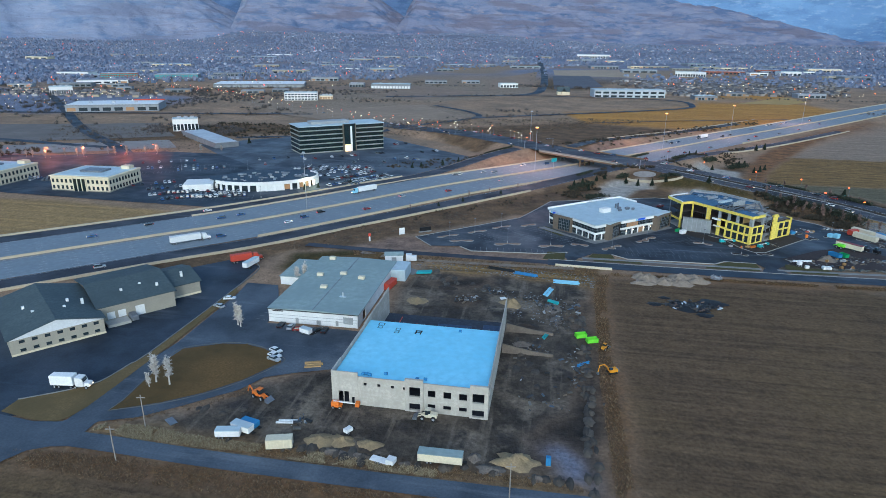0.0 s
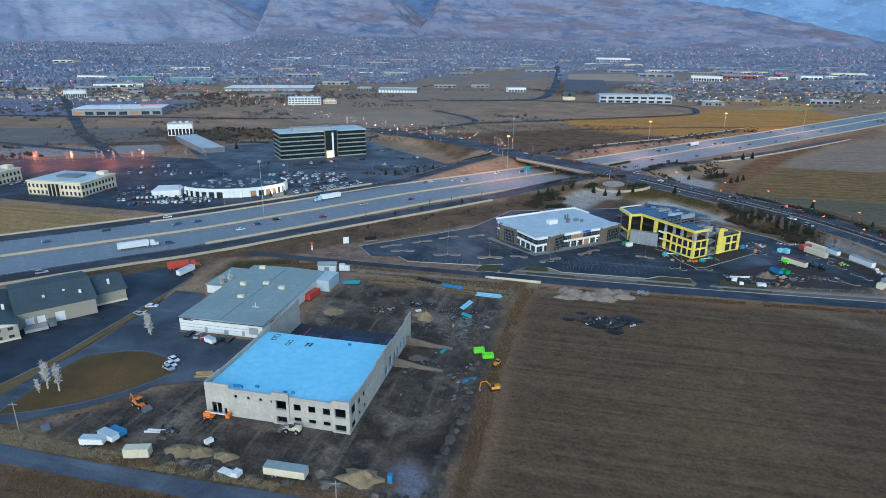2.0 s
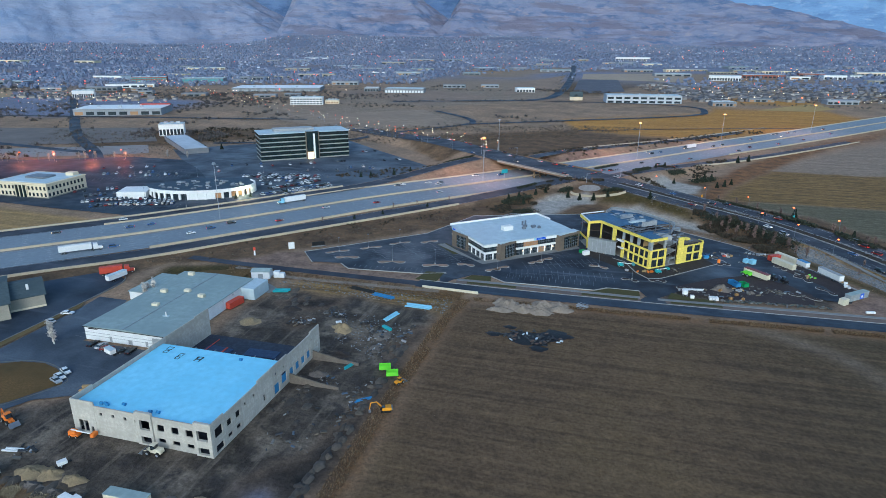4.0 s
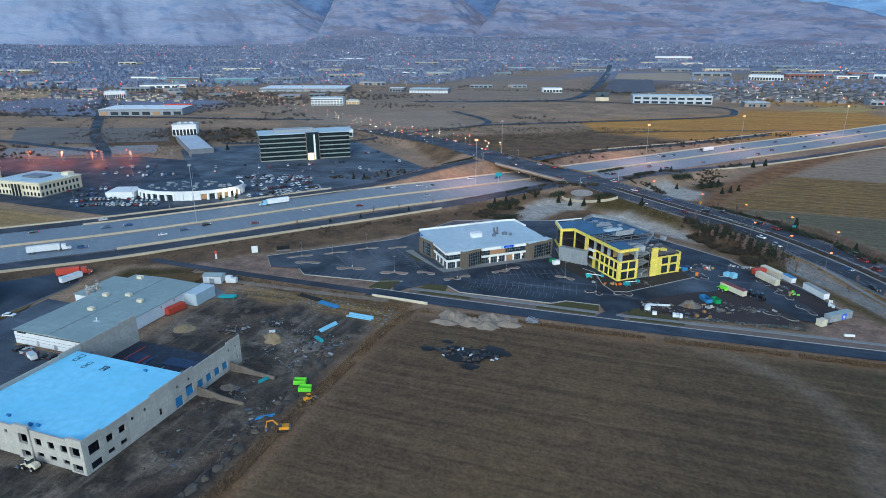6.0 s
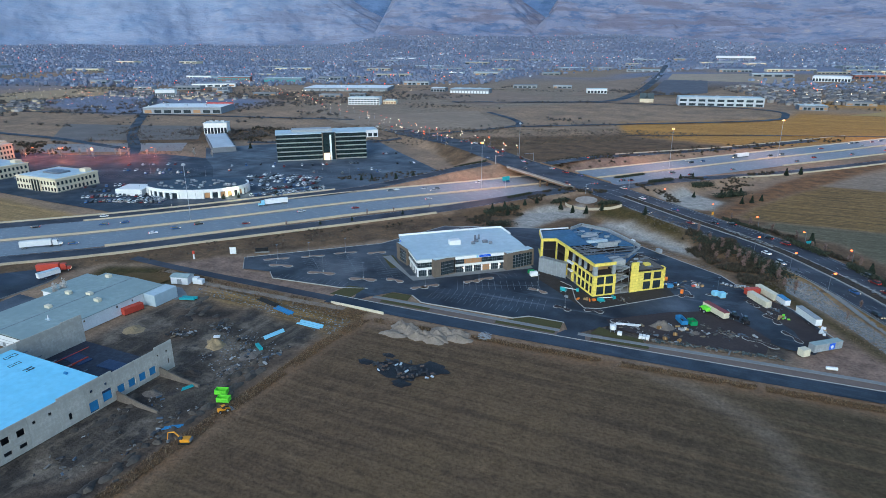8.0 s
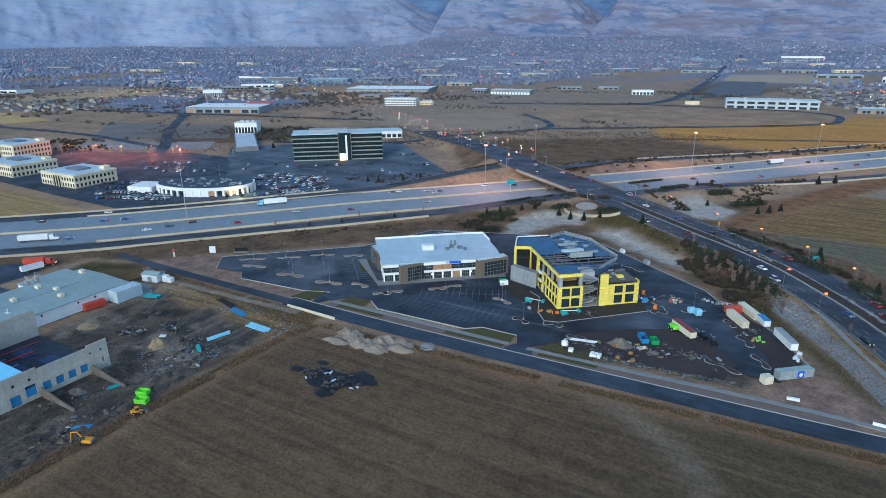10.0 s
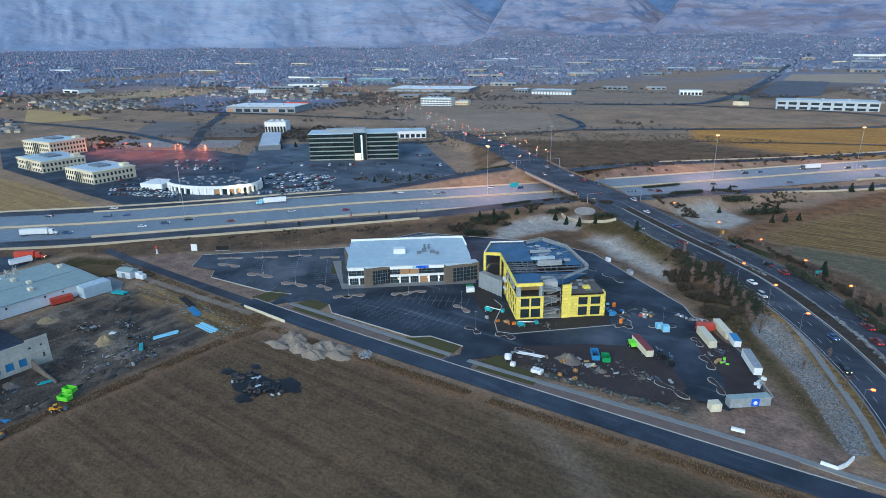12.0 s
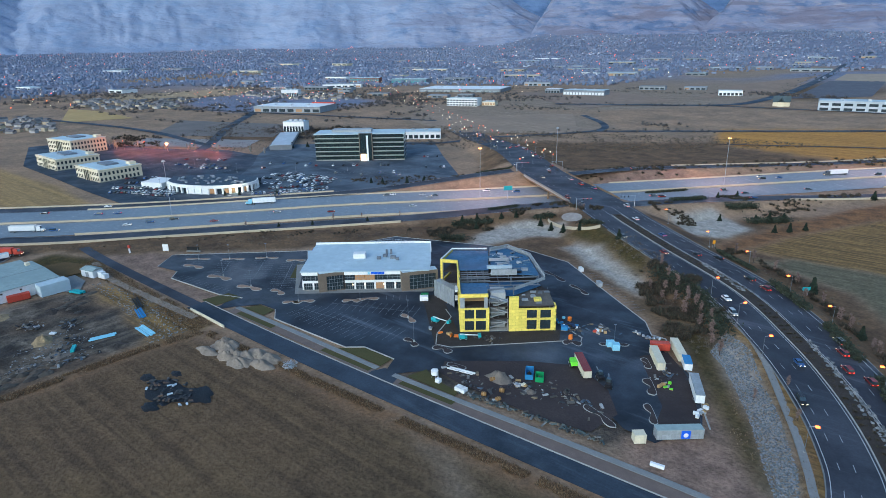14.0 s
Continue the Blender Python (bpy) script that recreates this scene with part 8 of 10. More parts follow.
def trailer(x, y, rz, length, width, height, label, mat, top=None, wheels=1, category="trailer", floor=0.7, mark=None):
    t = thing("trailer", x, y, 0.03, rz, label, category)
    part("box_body", Geo().slab(-length / 2, -width / 2, floor, length / 2, width / 2, height, 0.08), mat, t)
    if top:
        part("roof", Geo().slab(-length / 2 - 0.05, -width / 2 - 0.05, height, length / 2 + 0.05, width / 2 + 0.05, height + 0.12, 0.04), top, t)
    part("chassis", Geo().box(-length / 2, -0.4, floor - 0.25, length / 2 + 1.0, 0.4, floor - 0.02), M["rubber"], t)
    wheel_set(t, [(-length * 0.2 - 0.9 * k, s) for k in range(wheels) for s in (-width / 2 + 0.15, width / 2 - 0.15)], 0.38, 0.25)
    part("door", Geo().box(-length / 2 - 0.03, -width / 2 + 0.15, floor + 0.1, -length / 2 - 0.005, width / 2 - 0.15, height - 0.15), mat, t)
    part("jockey_leg", Geo().box(length / 2 - 0.8, -0.1, 0, length / 2 - 0.6, 0.1, floor - 0.1), M["steel"], t)
    if mark:
        part("mark", Geo().box(-0.3, -width / 2 - 0.04, height * 0.45, 1.9, -width / 2 - 0.01, height - 0.25), mark, t, "plain blue panel")
    return t


trailer(-84.6, 126.2, 12, 6.2, 2.3, 2.3, "white enclosed cargo trailer on the dirt", M["white_paint"], M["white_roof"], 2)
trailer(-82.2, 129.0, -14, 5.8, 2.3, 2.3, "white caravan trailer beside another one", M["white_paint"], M["white_roof"], 2)
trailer(-81.2, 131.2, -14, 4.8, 2.1, 1.9, "dark blue covered trailer", M["blue"], M["blue"], 1)
trailer(-29.8, 126.8, 1.5, 10.8, 2.8, 2.7, "long beige site office trailer with a grey roof", M["beige"], M["grey_roof"], 2, "site office")
trailer(-55.2, 133.4, 60, 2.2, 1.5, 1.6, "small white generator trailer", M["white_paint"], None, 1)
trailer(-87.6, 184.4, -20, 4.2, 2.0, 2.2, "white utility trailer behind a pickup", M["white_paint"], M["white_roof"], 1)
trailer(-137, 242, 82, 9.5, 2.4, 3.2, "long white truck trailer by the verge", M["white_paint"], M["white_roof"], 2, floor=1.1)
trailer(172.3, 332.6, 117, 12.6, 2.5, 3.6, "white semi-trailer parked on the kerb", M["white_paint"], M["net"], 2, floor=1.1)
trailer(164.6, 346.6, 118, 6.0, 2.4, 2.9, "white and blue site trailer", M["white_paint"], M["blue"], 1)
trailer(140.0, 324.6, 132, 12.0, 2.5, 3.2, "maroon-topped dump trailer with pale sides", M["beige"], M["maroon"], 2, floor=0.9)
flat_bed = thing("flat_trailer", -43.1, 123.8, 0.03, -12, "white flatbed trailer with a low deck", "trailer")
part("deck", Geo().slab(-3.4, -1.0, 0.55, 1.6, 1.0, 0.75, 0.05), M["white_paint"], flat_bed)
part("headboard", Geo().box(1.0, -1.0, 0.75, 3.0, 1.0, 1.9), M["white_paint"], flat_bed)
wheel_set(flat_bed, [(-1.6, -0.9), (-1.6, 0.9), (-0.7, -0.9), (-0.7, 0.9)])


def container(x, y, rz, length, label, mat, top=None, mark=None, height=2.6, width=2.44):
    t = thing("shipping_container", x, y, 0.03, rz, label, "container")
    a, w = length / 2, width / 2
    part("shell", Geo().box(-a, -w, 0.15, a, w, height), mat, t)
    n = int(length / 0.8)
    for k in range(n):
        u = -a + 0.4 + (length - 0.8) * k / (n - 1)
        for s in (-1, 1):
            part("rib", Geo().box(u - 0.18, min(s * w, s * (w + 0.05)), 0.3, u + 0.18, max(s * w, s * (w + 0.05)), height - 0.15), mat, t)
    part("roof_sheet", Geo().slab(-a - 0.04, -w - 0.06, height, a + 0.04, w + 0.06, height + 0.08, 0.03), top or mat, t)
    for s in (-1, 1):
        part("door_leaf", Geo().box(a, -w + 0.05 if s < 0 else 0.02, 0.25, a + 0.06, -0.02 if s < 0 else w - 0.05, height - 0.1), mat, t)
        part("lock_bar", Geo().tube((a + 0.1, s * 0.5, 0.3), (a + 0.1, s * 0.5, height - 0.2), 0.04, n=6), M["galv"], t)
    part("skids", Geo().box(-a, -w + 0.1, 0, a, w - 0.1, 0.15), M["rubber"], t)
    if mark:
        part("mark", Geo().box(0.2, -w - 0.1, 0.35, 2.6, -w - 0.06, height - 0.2), mark, t, "plain blue panel")
        part("mark_disc", Geo().tube((1.4, -w - 0.16, 1.4), (1.4, -w - 0.1, 1.4), 0.62, n=14), M["white_paint"], t)


container(-70.2, 125.0, 16, 6.4, "beige steel storage container on the dirt", M["beige"])
container(155.8, 344.8, -56, 12.0, "long beige storage container in the yard", M["beige"])
container(159.0, 354.4, -56, 12.0, "long beige storage container by the fence", M["beige"])
container(153.4, 353.2, 34, 6.0, "orange-red storage container on bare dirt", M["rust_red"])
container(175.6, 309.4, 41, 12.2, "grey-blue storage container with a blue panel", M["net"], M["grey_roof"], M["sign_blue"], 2.9, 2.6)
container(168.4, 301.2, 41, 3.0, "small beige storage container", M["beige"])
container(-70.2, 231.5, 82, 8.0, "red storage container along the warehouse", M["rust_red"])


# ---- machines ----
def tracks(owner, length, gauge, r=0.45, w=0.5):
    for s in (-gauge / 2, gauge / 2):
        t = part("track", Geo().box(-length / 2 + r, s - w / 2, 0, length / 2 - r, s + w / 2, 2 * r).tube((-length / 2 + r, s - w / 2, r), (-length / 2 + r, s + w / 2, r), r, n=10).tube((length / 2 - r, s - w / 2, r), (length / 2 - r, s + w / 2, r), r, n=10), M["rubber"], owner)


digger = thing("excavator", 14.2, 178.0, 0, 205, "yellow tracked excavator with its arm lowered", "excavator")
tracks(digger, 4.4, 2.4)
part("house", Geo().slab(-2.4, -1.35, 1.0, 1.4, 1.35, 2.3, 0.15), M["cat_yellow"], digger)
part("cab", Geo().slab(0.2, 0.3, 2.3, 1.7, 1.35, 3.2, 0.12), M["glass"], digger)
part("counterweight", Geo().slab(-3.0, -1.3, 1.1, -2.3, 1.3, 2.2, 0.2), M["steel"], digger)
for name, a, b, r in (("boom", (1.3, -0.3, 1.9), (3.6, -0.3, 4.6), 0.3), ("boom", (3.6, -0.3, 4.6), (6.0, -0.3, 4.3), 0.28), ("stick", (6.0, -0.3, 4.3), (6.6, -0.3, 1.3), 0.22)):
    part(name, Geo().tube(a, b, r, r * 0.85, 6), M["cat_yellow"], digger)
part("bucket", Geo().slab(6.0, -0.9, 0.1, 7.0, 0.3, 1.2, 0.2), M["steel"], digger)


def wheel_loader(x, y, rz, label, mat, name="wheel_loader"):
    t = thing(name, x, y, 0, rz, label, "loader")
    part("engine_cover", Geo().slab(-2.8, -0.9, 0.9, -0.4, 0.9, 2.0, 0.2), mat, t)
    part("front_frame", Geo().slab(-0.4, -0.6, 0.7, 1.6, 0.6, 1.4, 0.1), mat, t)
    part("cab", Geo().slab(-1.0, -0.7, 1.6, 0.4, 0.7, 3.0, 0.12), M["glass"], t)
    part("cab_roof", Geo().slab(-1.1, -0.8, 3.0, 0.5, 0.8, 3.12, 0.05), mat, t)
    for s in (-0.5, 0.5):
        part("lift_arm", Geo().tube((0.6, s, 1.5), (2.8, s, 0.7), 0.16, 0.13, 6), mat, t)
    part("bucket", Geo().solid([(2.6, -1.3, 0.1), (3.9, -1.3, 0.15), (2.6, -1.3, 1.2), (2.6, 1.3, 0.1), (3.9, 1.3, 0.15), (2.6, 1.3, 1.2)], [(0, 1, 2), (5, 4, 3), (0, 3, 4, 1), (2, 5, 3, 0), (1, 4, 5, 2)]), M["steel"], t)
    wheel_set(t, [(a, s) for a in (-1.9, 1.1) for s in (-1.05, 1.05)], 0.7, 0.5)
    return t


loader = wheel_loader(13.2, 193.6, 60, "yellow wheel loader beside green skips", M["cat_yellow"])
for machine, size in ((digger, 0.7), (loader, 0.68)):
    machine.matrix_basis = machine.matrix_basis @ Matrix.Scale(size, 4)
backhoe = wheel_loader(-84.5, 144.2, -20, "orange backhoe loader on the dirt", M["orange"], "backhoe")
part("digging_arm", Geo().tube((-2.8, 0, 1.3), (-4.3, 0, 3.0), 0.16, n=6).tube((-4.3, 0, 3.0), (-5.2, 0, 0.8), 0.14, n=6), M["orange"], backhoe)
wheel_loader(-36.6, 143.6, 180, "tan telehandler parked by the concrete wall", M["beige"], "telehandler")


def boom_lift(x, y, rz, label, mat):
    t = thing("boom_lift", x, y, 0, rz, label, "lift")
    part("chassis", Geo().slab(-1.4, -1.0, 0.5, 1.4, 1.0, 1.1, 0.1), mat, t)
    part("turret", Geo().slab(-1.6, -0.8, 1.1, 0.6, 0.8, 1.9, 0.15), mat, t)
    part("boom", Geo().tube((-1.0, 0, 1.9), (5.4, 0, 1.4), 0.22, 0.16, 6), M["white_paint"], t)
    part("basket", Geo().slab(5.2, -0.9, 0.9, 6.3, 0.9, 1.9, 0.05), mat, t)
    wheel_set(t, [(a, s) for a in (-0.95, 0.95) for s in (-1.0, 1.0)], 0.42, 0.3)


boom_lift(-62.0, 144.2, 5, "orange boom lift folded beside the wall", M["orange"])
boom_lift(97.0, 318.4, 42, "turquoise boom lift by the yellow wall", M["teal"])
boom_lift(80.2, 323.0, 10, "turquoise lift on the asphalt", M["teal"])


def skip(x, y, rz, label, mat, length=6.0, width=2.4, height=1.9, fill=None):
    t = thing("skip", x, y, 0.02, rz, label, "skip")
    a, w = length / 2, width / 2
    for name, b in (("side", (-a, -w, 0.2, a, -w + 0.1, height)), ("side", (-a, w - 0.1, 0.2, a, w, height)), ("end", (-a, -w + 0.1, 0.2, -a + 0.1, w - 0.1, height)), ("end", (a - 0.1, -w + 0.1, 0.2, a, w - 0.1, height)), ("floor", (-a + 0.1, -w + 0.1, 0.2, a - 0.1, w - 0.1, 0.3))):
        part(name, Geo().box(*b), mat, t)
    for k in range(6):
        u = -a + 0.3 + (length - 0.6) * k / 5
        part("rib", Geo().box(u - 0.06, -w - 0.08, 0.2, u + 0.06, -w - 0.002, height), mat, t)
        part("rib", Geo().box(u - 0.06, w + 0.002, 0.2, u + 0.06, w + 0.08, height), mat, t)
    part("skid", Geo().box(-a, -0.6, 0, a, 0.6, 0.18), M["rubber"], t)
    if fill:
        part("fill", Geo().mound(0, 0, a * 0.85, w * 0.8, height * 0.9, 3, base=0.3), fill, t, "rubble inside")


skip(5.6, 200.6, 20, "bright lime green open skip", M["lime"], 3.8, 2.1, 1.6)
skip(9.2, 197.6, 20, "bright lime green open skip", M["lime"], 3.8, 2.1, 1.6)
skip(128.6, 311.6, 120, "blue open skip with rubble", M["blue"], 5.6, fill=M["mud"])
skip(132.4, 311.4, 120, "green open skip with rubble", M["green"], 3.6, fill=M["gravel"])
skip(61.5, 368, 40, "dark green closed skip behind the office", M["green"], 6.4)
green_machine = thing("crusher", 136.2, 325.6, 0.02, 130, "bright green wheeled machine beside a trailer", "machine")
part("hopper", Geo().slab(-2.0, -1.1, 1.0, 1.4, 1.1, 2.4, 0.2), M["lime"], green_machine)
part("arm", Geo().tube((1.2, 0, 1.8), (3.4, 0, 0.8), 0.25, n=6), M["lime"], green_machine)
wheel_set(green_machine, [(a, s) for a in (-1.2, 1.0) for s in (-1.1, 1.1)], 0.75, 0.5)
for x, y, rz in ((146.5, 323.5, 130), (150.5, 321.0, 110)):
    m = thing("machine", x, y, 0.02, rz, "dark green idle machine on the yard", "machine")
    part("body", Geo().slab(-2.2, -1.0, 0.7, 1.2, 1.0, 1.9, 0.2), car_paints["black"], m)
    part("mast", Geo().tube((0.8, 0, 1.6), (3.4, 0.4, 2.4), 0.2, n=6), M["steel"], m)
    part("cab", Geo().slab(-0.8, -0.7, 1.9, 0.6, 0.7, 2.9, 0.1), M["glass"], m)
    wheel_set(m, [(a, s) for a in (-1.4, 0.8) for s in (-0.95, 0.95)], 0.5, 0.35)

# ---- heaps ----
for x, y, rx, ry, h, mat, label in ((-61.0, 129.6, 5.2, 3.4, 1.7, "sand", "heap of pale yellow sand"), (-56.0, 130.4, 4.2, 3.0, 1.3, "sand", "heap of pale yellow sand"), (-48.4, 130.2, 3.6, 2.6, 1.3, "sand", "heap of pale yellow sand"), (-12.0, 130.6, 6.2, 3.8, 2.0, "sand", "long heap of yellow sand"),
                                    (-17.5, 126.3, 4.0, 2.4, 1.1, "gravel", "low grey dirt heap"), (-20.0, 224.0, 5.0, 4.2, 2.6, "sand", "cone of yellow sand on dirt"), (-56.6, 220.0, 5.4, 4.4, 1.5, "sand", "low heap of pale sand"), (-57.0, 125.8, 3.4, 1.6, 0.9, "gravel", "low grey dirt heap"),
                                    (-50.0, 125.4, 2.8, 1.5, 0.9, "gravel", "low grey dirt heap"), (-38.0, 124.6, 2.2, 1.4, 0.8, "gravel", "low grey dirt heap"), (-6.5, 125.4, 2.6, 1.6, 0.8, "gravel", "low grey dirt heap"), (-22.0, 130.2, 1.8, 2.4, 1.2, "gravel", "low grey dirt heap"),
                                    (122.6, 304.6, 5.2, 4.6, 3.1, "gravel", "cone of grey gravel"), (134.0, 303.6, 3.0, 2.0, 1.2, "gravel", "heap of pale rubble"), (-12, 186, 3.0, 2.2, 0.9, "mud", "low heap of dark earth"), (-14, 192, 4.0, 2.6, 1.2, "gravel", "heap of grey earth by the dock"),
                                    (-12.5, 206, 4.4, 2.2, 1.0, "mud", "low heap of dark earth"), (-47.0, 236, 5.0, 3.0, 0.8, "mud", "low heap of dark earth"), (-3.5, 224, 3.5, 5.5, 0.9, "gravel", "heap of broken concrete"), (-2.5, 214, 2.5, 5.0, 0.8, "gravel", "heap of broken concrete")):
    heap = tagged(new("earth_mound", mesh("earth_mound", Geo().mound(0, 0, rx * 0.95, ry * 0.9, h * 0.95, int(abs(x * 7 + y))), M[mat], True)), label, "heap")
    heap.matrix_basis = pose(x, y, -0.25)
big_heap = Geo()
rnd = random.Random(3)
for k in range(22):
    u, v = rnd.random(), rnd.random()
    big_heap.mound(32 + 25 * u, 257 + 8.5 * v + 2.5 * u, 3.4 + rnd.random() * 1.8, 2.3 + rnd.random(), 1.1 + rnd.random() * 1.1, k + 50, n=14, rings=5)
stuff("dirt_heaps", big_heap, M["heap_dirt"], "row of grey dumped dirt heaps by the street", "heap", True)

# churned dirt ridges over the building site and along its ditch
ridges = Geo()
rnd = random.Random(91)
for cx, cy, sx, sy, n, tall in ((6.4, 150, 1.0, 16, 24, 0.6), (6.8, 185, 1.0, 16, 22, 0.6), (4.0, 216, 2.0, 9, 18, 0.7), (-14, 180, 3, 10, 14, 0.4), (-40, 242, 12, 4, 14, 0.4), (-36, 125.2, 26, 0.7, 26, 0.6), (-92, 137, 4, 2.5, 6, 0.4)):
    for k in range(n):
        ridges.mound(rnd.gauss(cx, sx), rnd.gauss(cy, sy), rnd.uniform(0.6, 1.6), rnd.uniform(0.8, 2.6), tall * rnd.uniform(0.4, 1.2), k + int(cx * 3 + cy), n=12, rings=4, base=-0.4)
stuff("dirt_ridges", ridges, island("churned_dirt", [(0.07, 0.058, 0.047), (0.085, 0.07, 0.056), (0.06, 0.05, 0.042), (0.095, 0.078, 0.062), (0.05, 0.042, 0.036)], 0.95, 0.4, 0.9), "low churned ridges of grey-brown dirt", "dirt", True)

# burnt rubbish in the field
scorch = Geo()
for x, y, rx, ry in ((48, 236, 9.5, 5.0), (57, 241, 5.5, 3.6), (35, 236, 3.0, 1.8), (40, 243, 2.4, 1.5), (52, 228.5, 3.2, 2.0)):
    scorch.mound(x, y, rx, ry, 0.22, int(x), n=22, rings=3, base=-0.2)
stuff("scorched_ground", scorch, M["dark"], "black scorched patches in the field", "burnt ground", True)
rubbish = Geo()
for k in range(64):
    a, q = rnd.random() * 6.28, math.sqrt(rnd.random())
    m = pose(49 + 11 * q * math.cos(a), 236 + 5.5 * q * math.sin(a), 0.0, rnd.uniform(-20, 20), rnd.uniform(-20, 20), rnd.uniform(0, 180))
    rubbish.put(Geo().slab(-0.9 * rnd.random() - 0.15, -0.3, 0, 0.9, 0.3, 0.2 + 0.35 * rnd.random(), 0.05), m)
stuff("rubbish", rubbish, island("mixed_rubbish", [(0.02, 0.02, 0.024), (0.03, 0.03, 0.035), (0.06, 0.055, 0.05), (0.02, 0.022, 0.028), (0.5, 0.55, 0.6), (0.03, 0.03, 0.03), (0.1, 0.06, 0.04)], 0.6), "burnt rubbish, scraps and sheeting", "rubbish")
scraps = Geo()
for cx, cy, sx, sy, n in ((-38, 226, 6, 4, 44), (-28, 236, 6, 4, 34), (-14, 232, 6, 3, 20), (-6, 224, 4, 6, 44), (-2, 212, 3, 8, 40), (3, 180, 4, 14, 50), (-10, 188, 6, 5, 26), (-70, 136, 3, 3, 22), (4, 225, 3, 8, 26), (-5, 160, 9, 12, 24), (143, 308, 12, 5, 90), (128, 303, 8, 5, 40), (161, 340, 4, 7, 34), (112, 299, 6, 3, 24), (118, 296, 10, 3, 26), (124, 350, 3, 4, 40), (132, 356, 5, 3, 26), (104, 324, 6, 4, 20)):
    for k in range(n):
        m = pose(rnd.gauss(cx, sx * 0.5), rnd.gauss(cy, sy * 0.5), 0.0, rnd.uniform(-15, 15), rnd.uniform(-15, 15), rnd.uniform(0, 180))
        s = 0.2 + 0.9 * rnd.random() ** 2
        scraps.put(Geo().slab(-s, -0.4 * s, 0, s, 0.4 * s, 0.15 + 0.4 * s * rnd.random(), 0.05), m)
stuff("scraps", scraps, island("site_scraps", [(0.05, 0.05, 0.055), (0.13, 0.12, 0.105), (0.03, 0.032, 0.04), (0.18, 0.17, 0.155), (0.09, 0.075, 0.06), (0.02, 0.02, 0.02), (0.16, 0.12, 0.075), (0.06, 0.09, 0.13), (0.34, 0.34, 0.34), (0.07, 0.06, 0.05)], 0.7), "scattered building scraps and broken concrete", "scraps")
coil = Geo()
for k in range(26):
    a, b = rnd.random() * 6.28, rnd.random() * 6.28
    coil.tube((65 + 2.5 * math.cos(a), 268.5 + 2.5 * math.sin(a), 0.1 + rnd.random()), (65 + 2.5 * math.cos(b), 268.5 + 2.5 * math.sin(b), 0.3 + rnd.random() * 1.2), 0.07, n=5)
stuff("wire_bundle", coil, M["galv"], "tangled bundle of pale steel bars", "scrap metal")


# ---- stacked boards and pipes ----
def stack(x, y, rz, length, width, count, mat, label, name="board_stack", height=0.3):
    t = thing(name, x, y, 0, rz, label, "building material")
    for k in range(count):
        part("board", Geo().slab(-length / 2 + 0.6 * (k % 2), k * (width + 0.25) - 0.6, 0.02, length / 2 + 0.6 * (k % 2), k * (width + 0.25) - 0.6 + width, height + 0.1 * (k % 3), 0.04), mat, t)


stack(-5.6, 238.5, 74, 8.5, 1.0, 2, M["sky_blue"], "pale blue board packs on the dirt")
stack(1.0, 250.0, -2, 10.5, 0.9, 3, M["sky_blue"], "long pale blue board packs on the dirt")
stack(-16.5, 256.5, -14, 10.0, 0.7, 3, M["blue"], "dark blue pipe bundle on bare dirt", "pipe_bundle")
stack(-27.5, 260.5, -14, 12.0, 0.6, 3, M["rubber"], "black plastic pipe bundle on bare dirt", "pipe_bundle")
stack(-60.0, 249.5, 18, 6.5, 1.1, 2, M["teal"], "turquoise wrapped pallets by the shed", "pallet", 0.8)
stack(-6.5, 198.5, 70, 4.0, 0.5, 2, M["teal"], "teal pipes on the dirt", "pipe_bundle")
stack(5.5, 181.5, 40, 5.0, 0.4, 2, M["blue"], "blue pipes beside the excavator", "pipe_bundle")
stack(-77.0, 163.8, 20, 5.0, 0.8, 3, M["wood"], "stack of raw timber", "timber_stack", 0.5)
stack(-73.0, 134.8, 10, 5.0, 0.5, 2, M["white_paint"], "white pipes on the dirt", "pipe_bundle", 0.4)
stack(-103.0, 129.0, -35, 3.6, 2.0, 1, M["steel"], "dark steel plate lying on the dirt", "steel_plate", 0.2)
stack(110.0, 300.5, 12, 9.0, 0.5, 2, M["white_paint"], "long white pipes by the kerb", "pipe_bundle", 0.4)
stack(176.0, 294.6, 8, 3.4, 0.9, 1, M["white_paint"], "white boards beside the walk", "board_stack", 0.8)
stack(-23.5, 228.5, 30, 2.2, 1.4, 1, M["white_paint"], "white plastic tank lid on dirt", "board_stack", 0.5)
stack(-4.0, 228.5, -30, 4.5, 1.2, 1, M["teal"], "teal steel box on the dirt", "steel_box", 0.9)


def crate(x, y, rz, w, d, h, label, mat, name="crate"):
    t = thing(name, x, y, 0.03, rz, label, "crate")
    part("body", Geo().slab(-w / 2, -d / 2, 0.12, w / 2, d / 2, h, 0.08), mat, t)
    part("pallet", Geo().box(-w / 2, -d / 2, 0, w / 2, d / 2, 0.12), M["wood"], t)


crate(139.4, 345.4, 40, 2.6, 2.2, 1.9, "pale blue wrapped crate", M["sky_blue"])
crate(141.9, 344.2, 36, 2.4, 2.4, 2.3, "pale blue wrapped crate", M["sky_blue"])
crate(63.2, 335.6, 40, 3.4, 2.0, 2.0, "white generator box with a green cover", M["white_paint"], "generator")
crate(61.0, 338.5, 40, 3.0, 1.2, 1.6, "green machine behind the generator", M["green"], "generator")
for q in range(6):
    crate(116.2 + 1.25 * (q % 3), 291.0 + 1.2 * (q // 3), 6, 1.1, 1.05, 1.25, "white plastic liquid tank in a cage", M["white_paint"], "liquid_tank")
tank = thing("water_tank", 106.2, 292.6, 0.03, 10, "white round water tank on a steel stand", "tank")
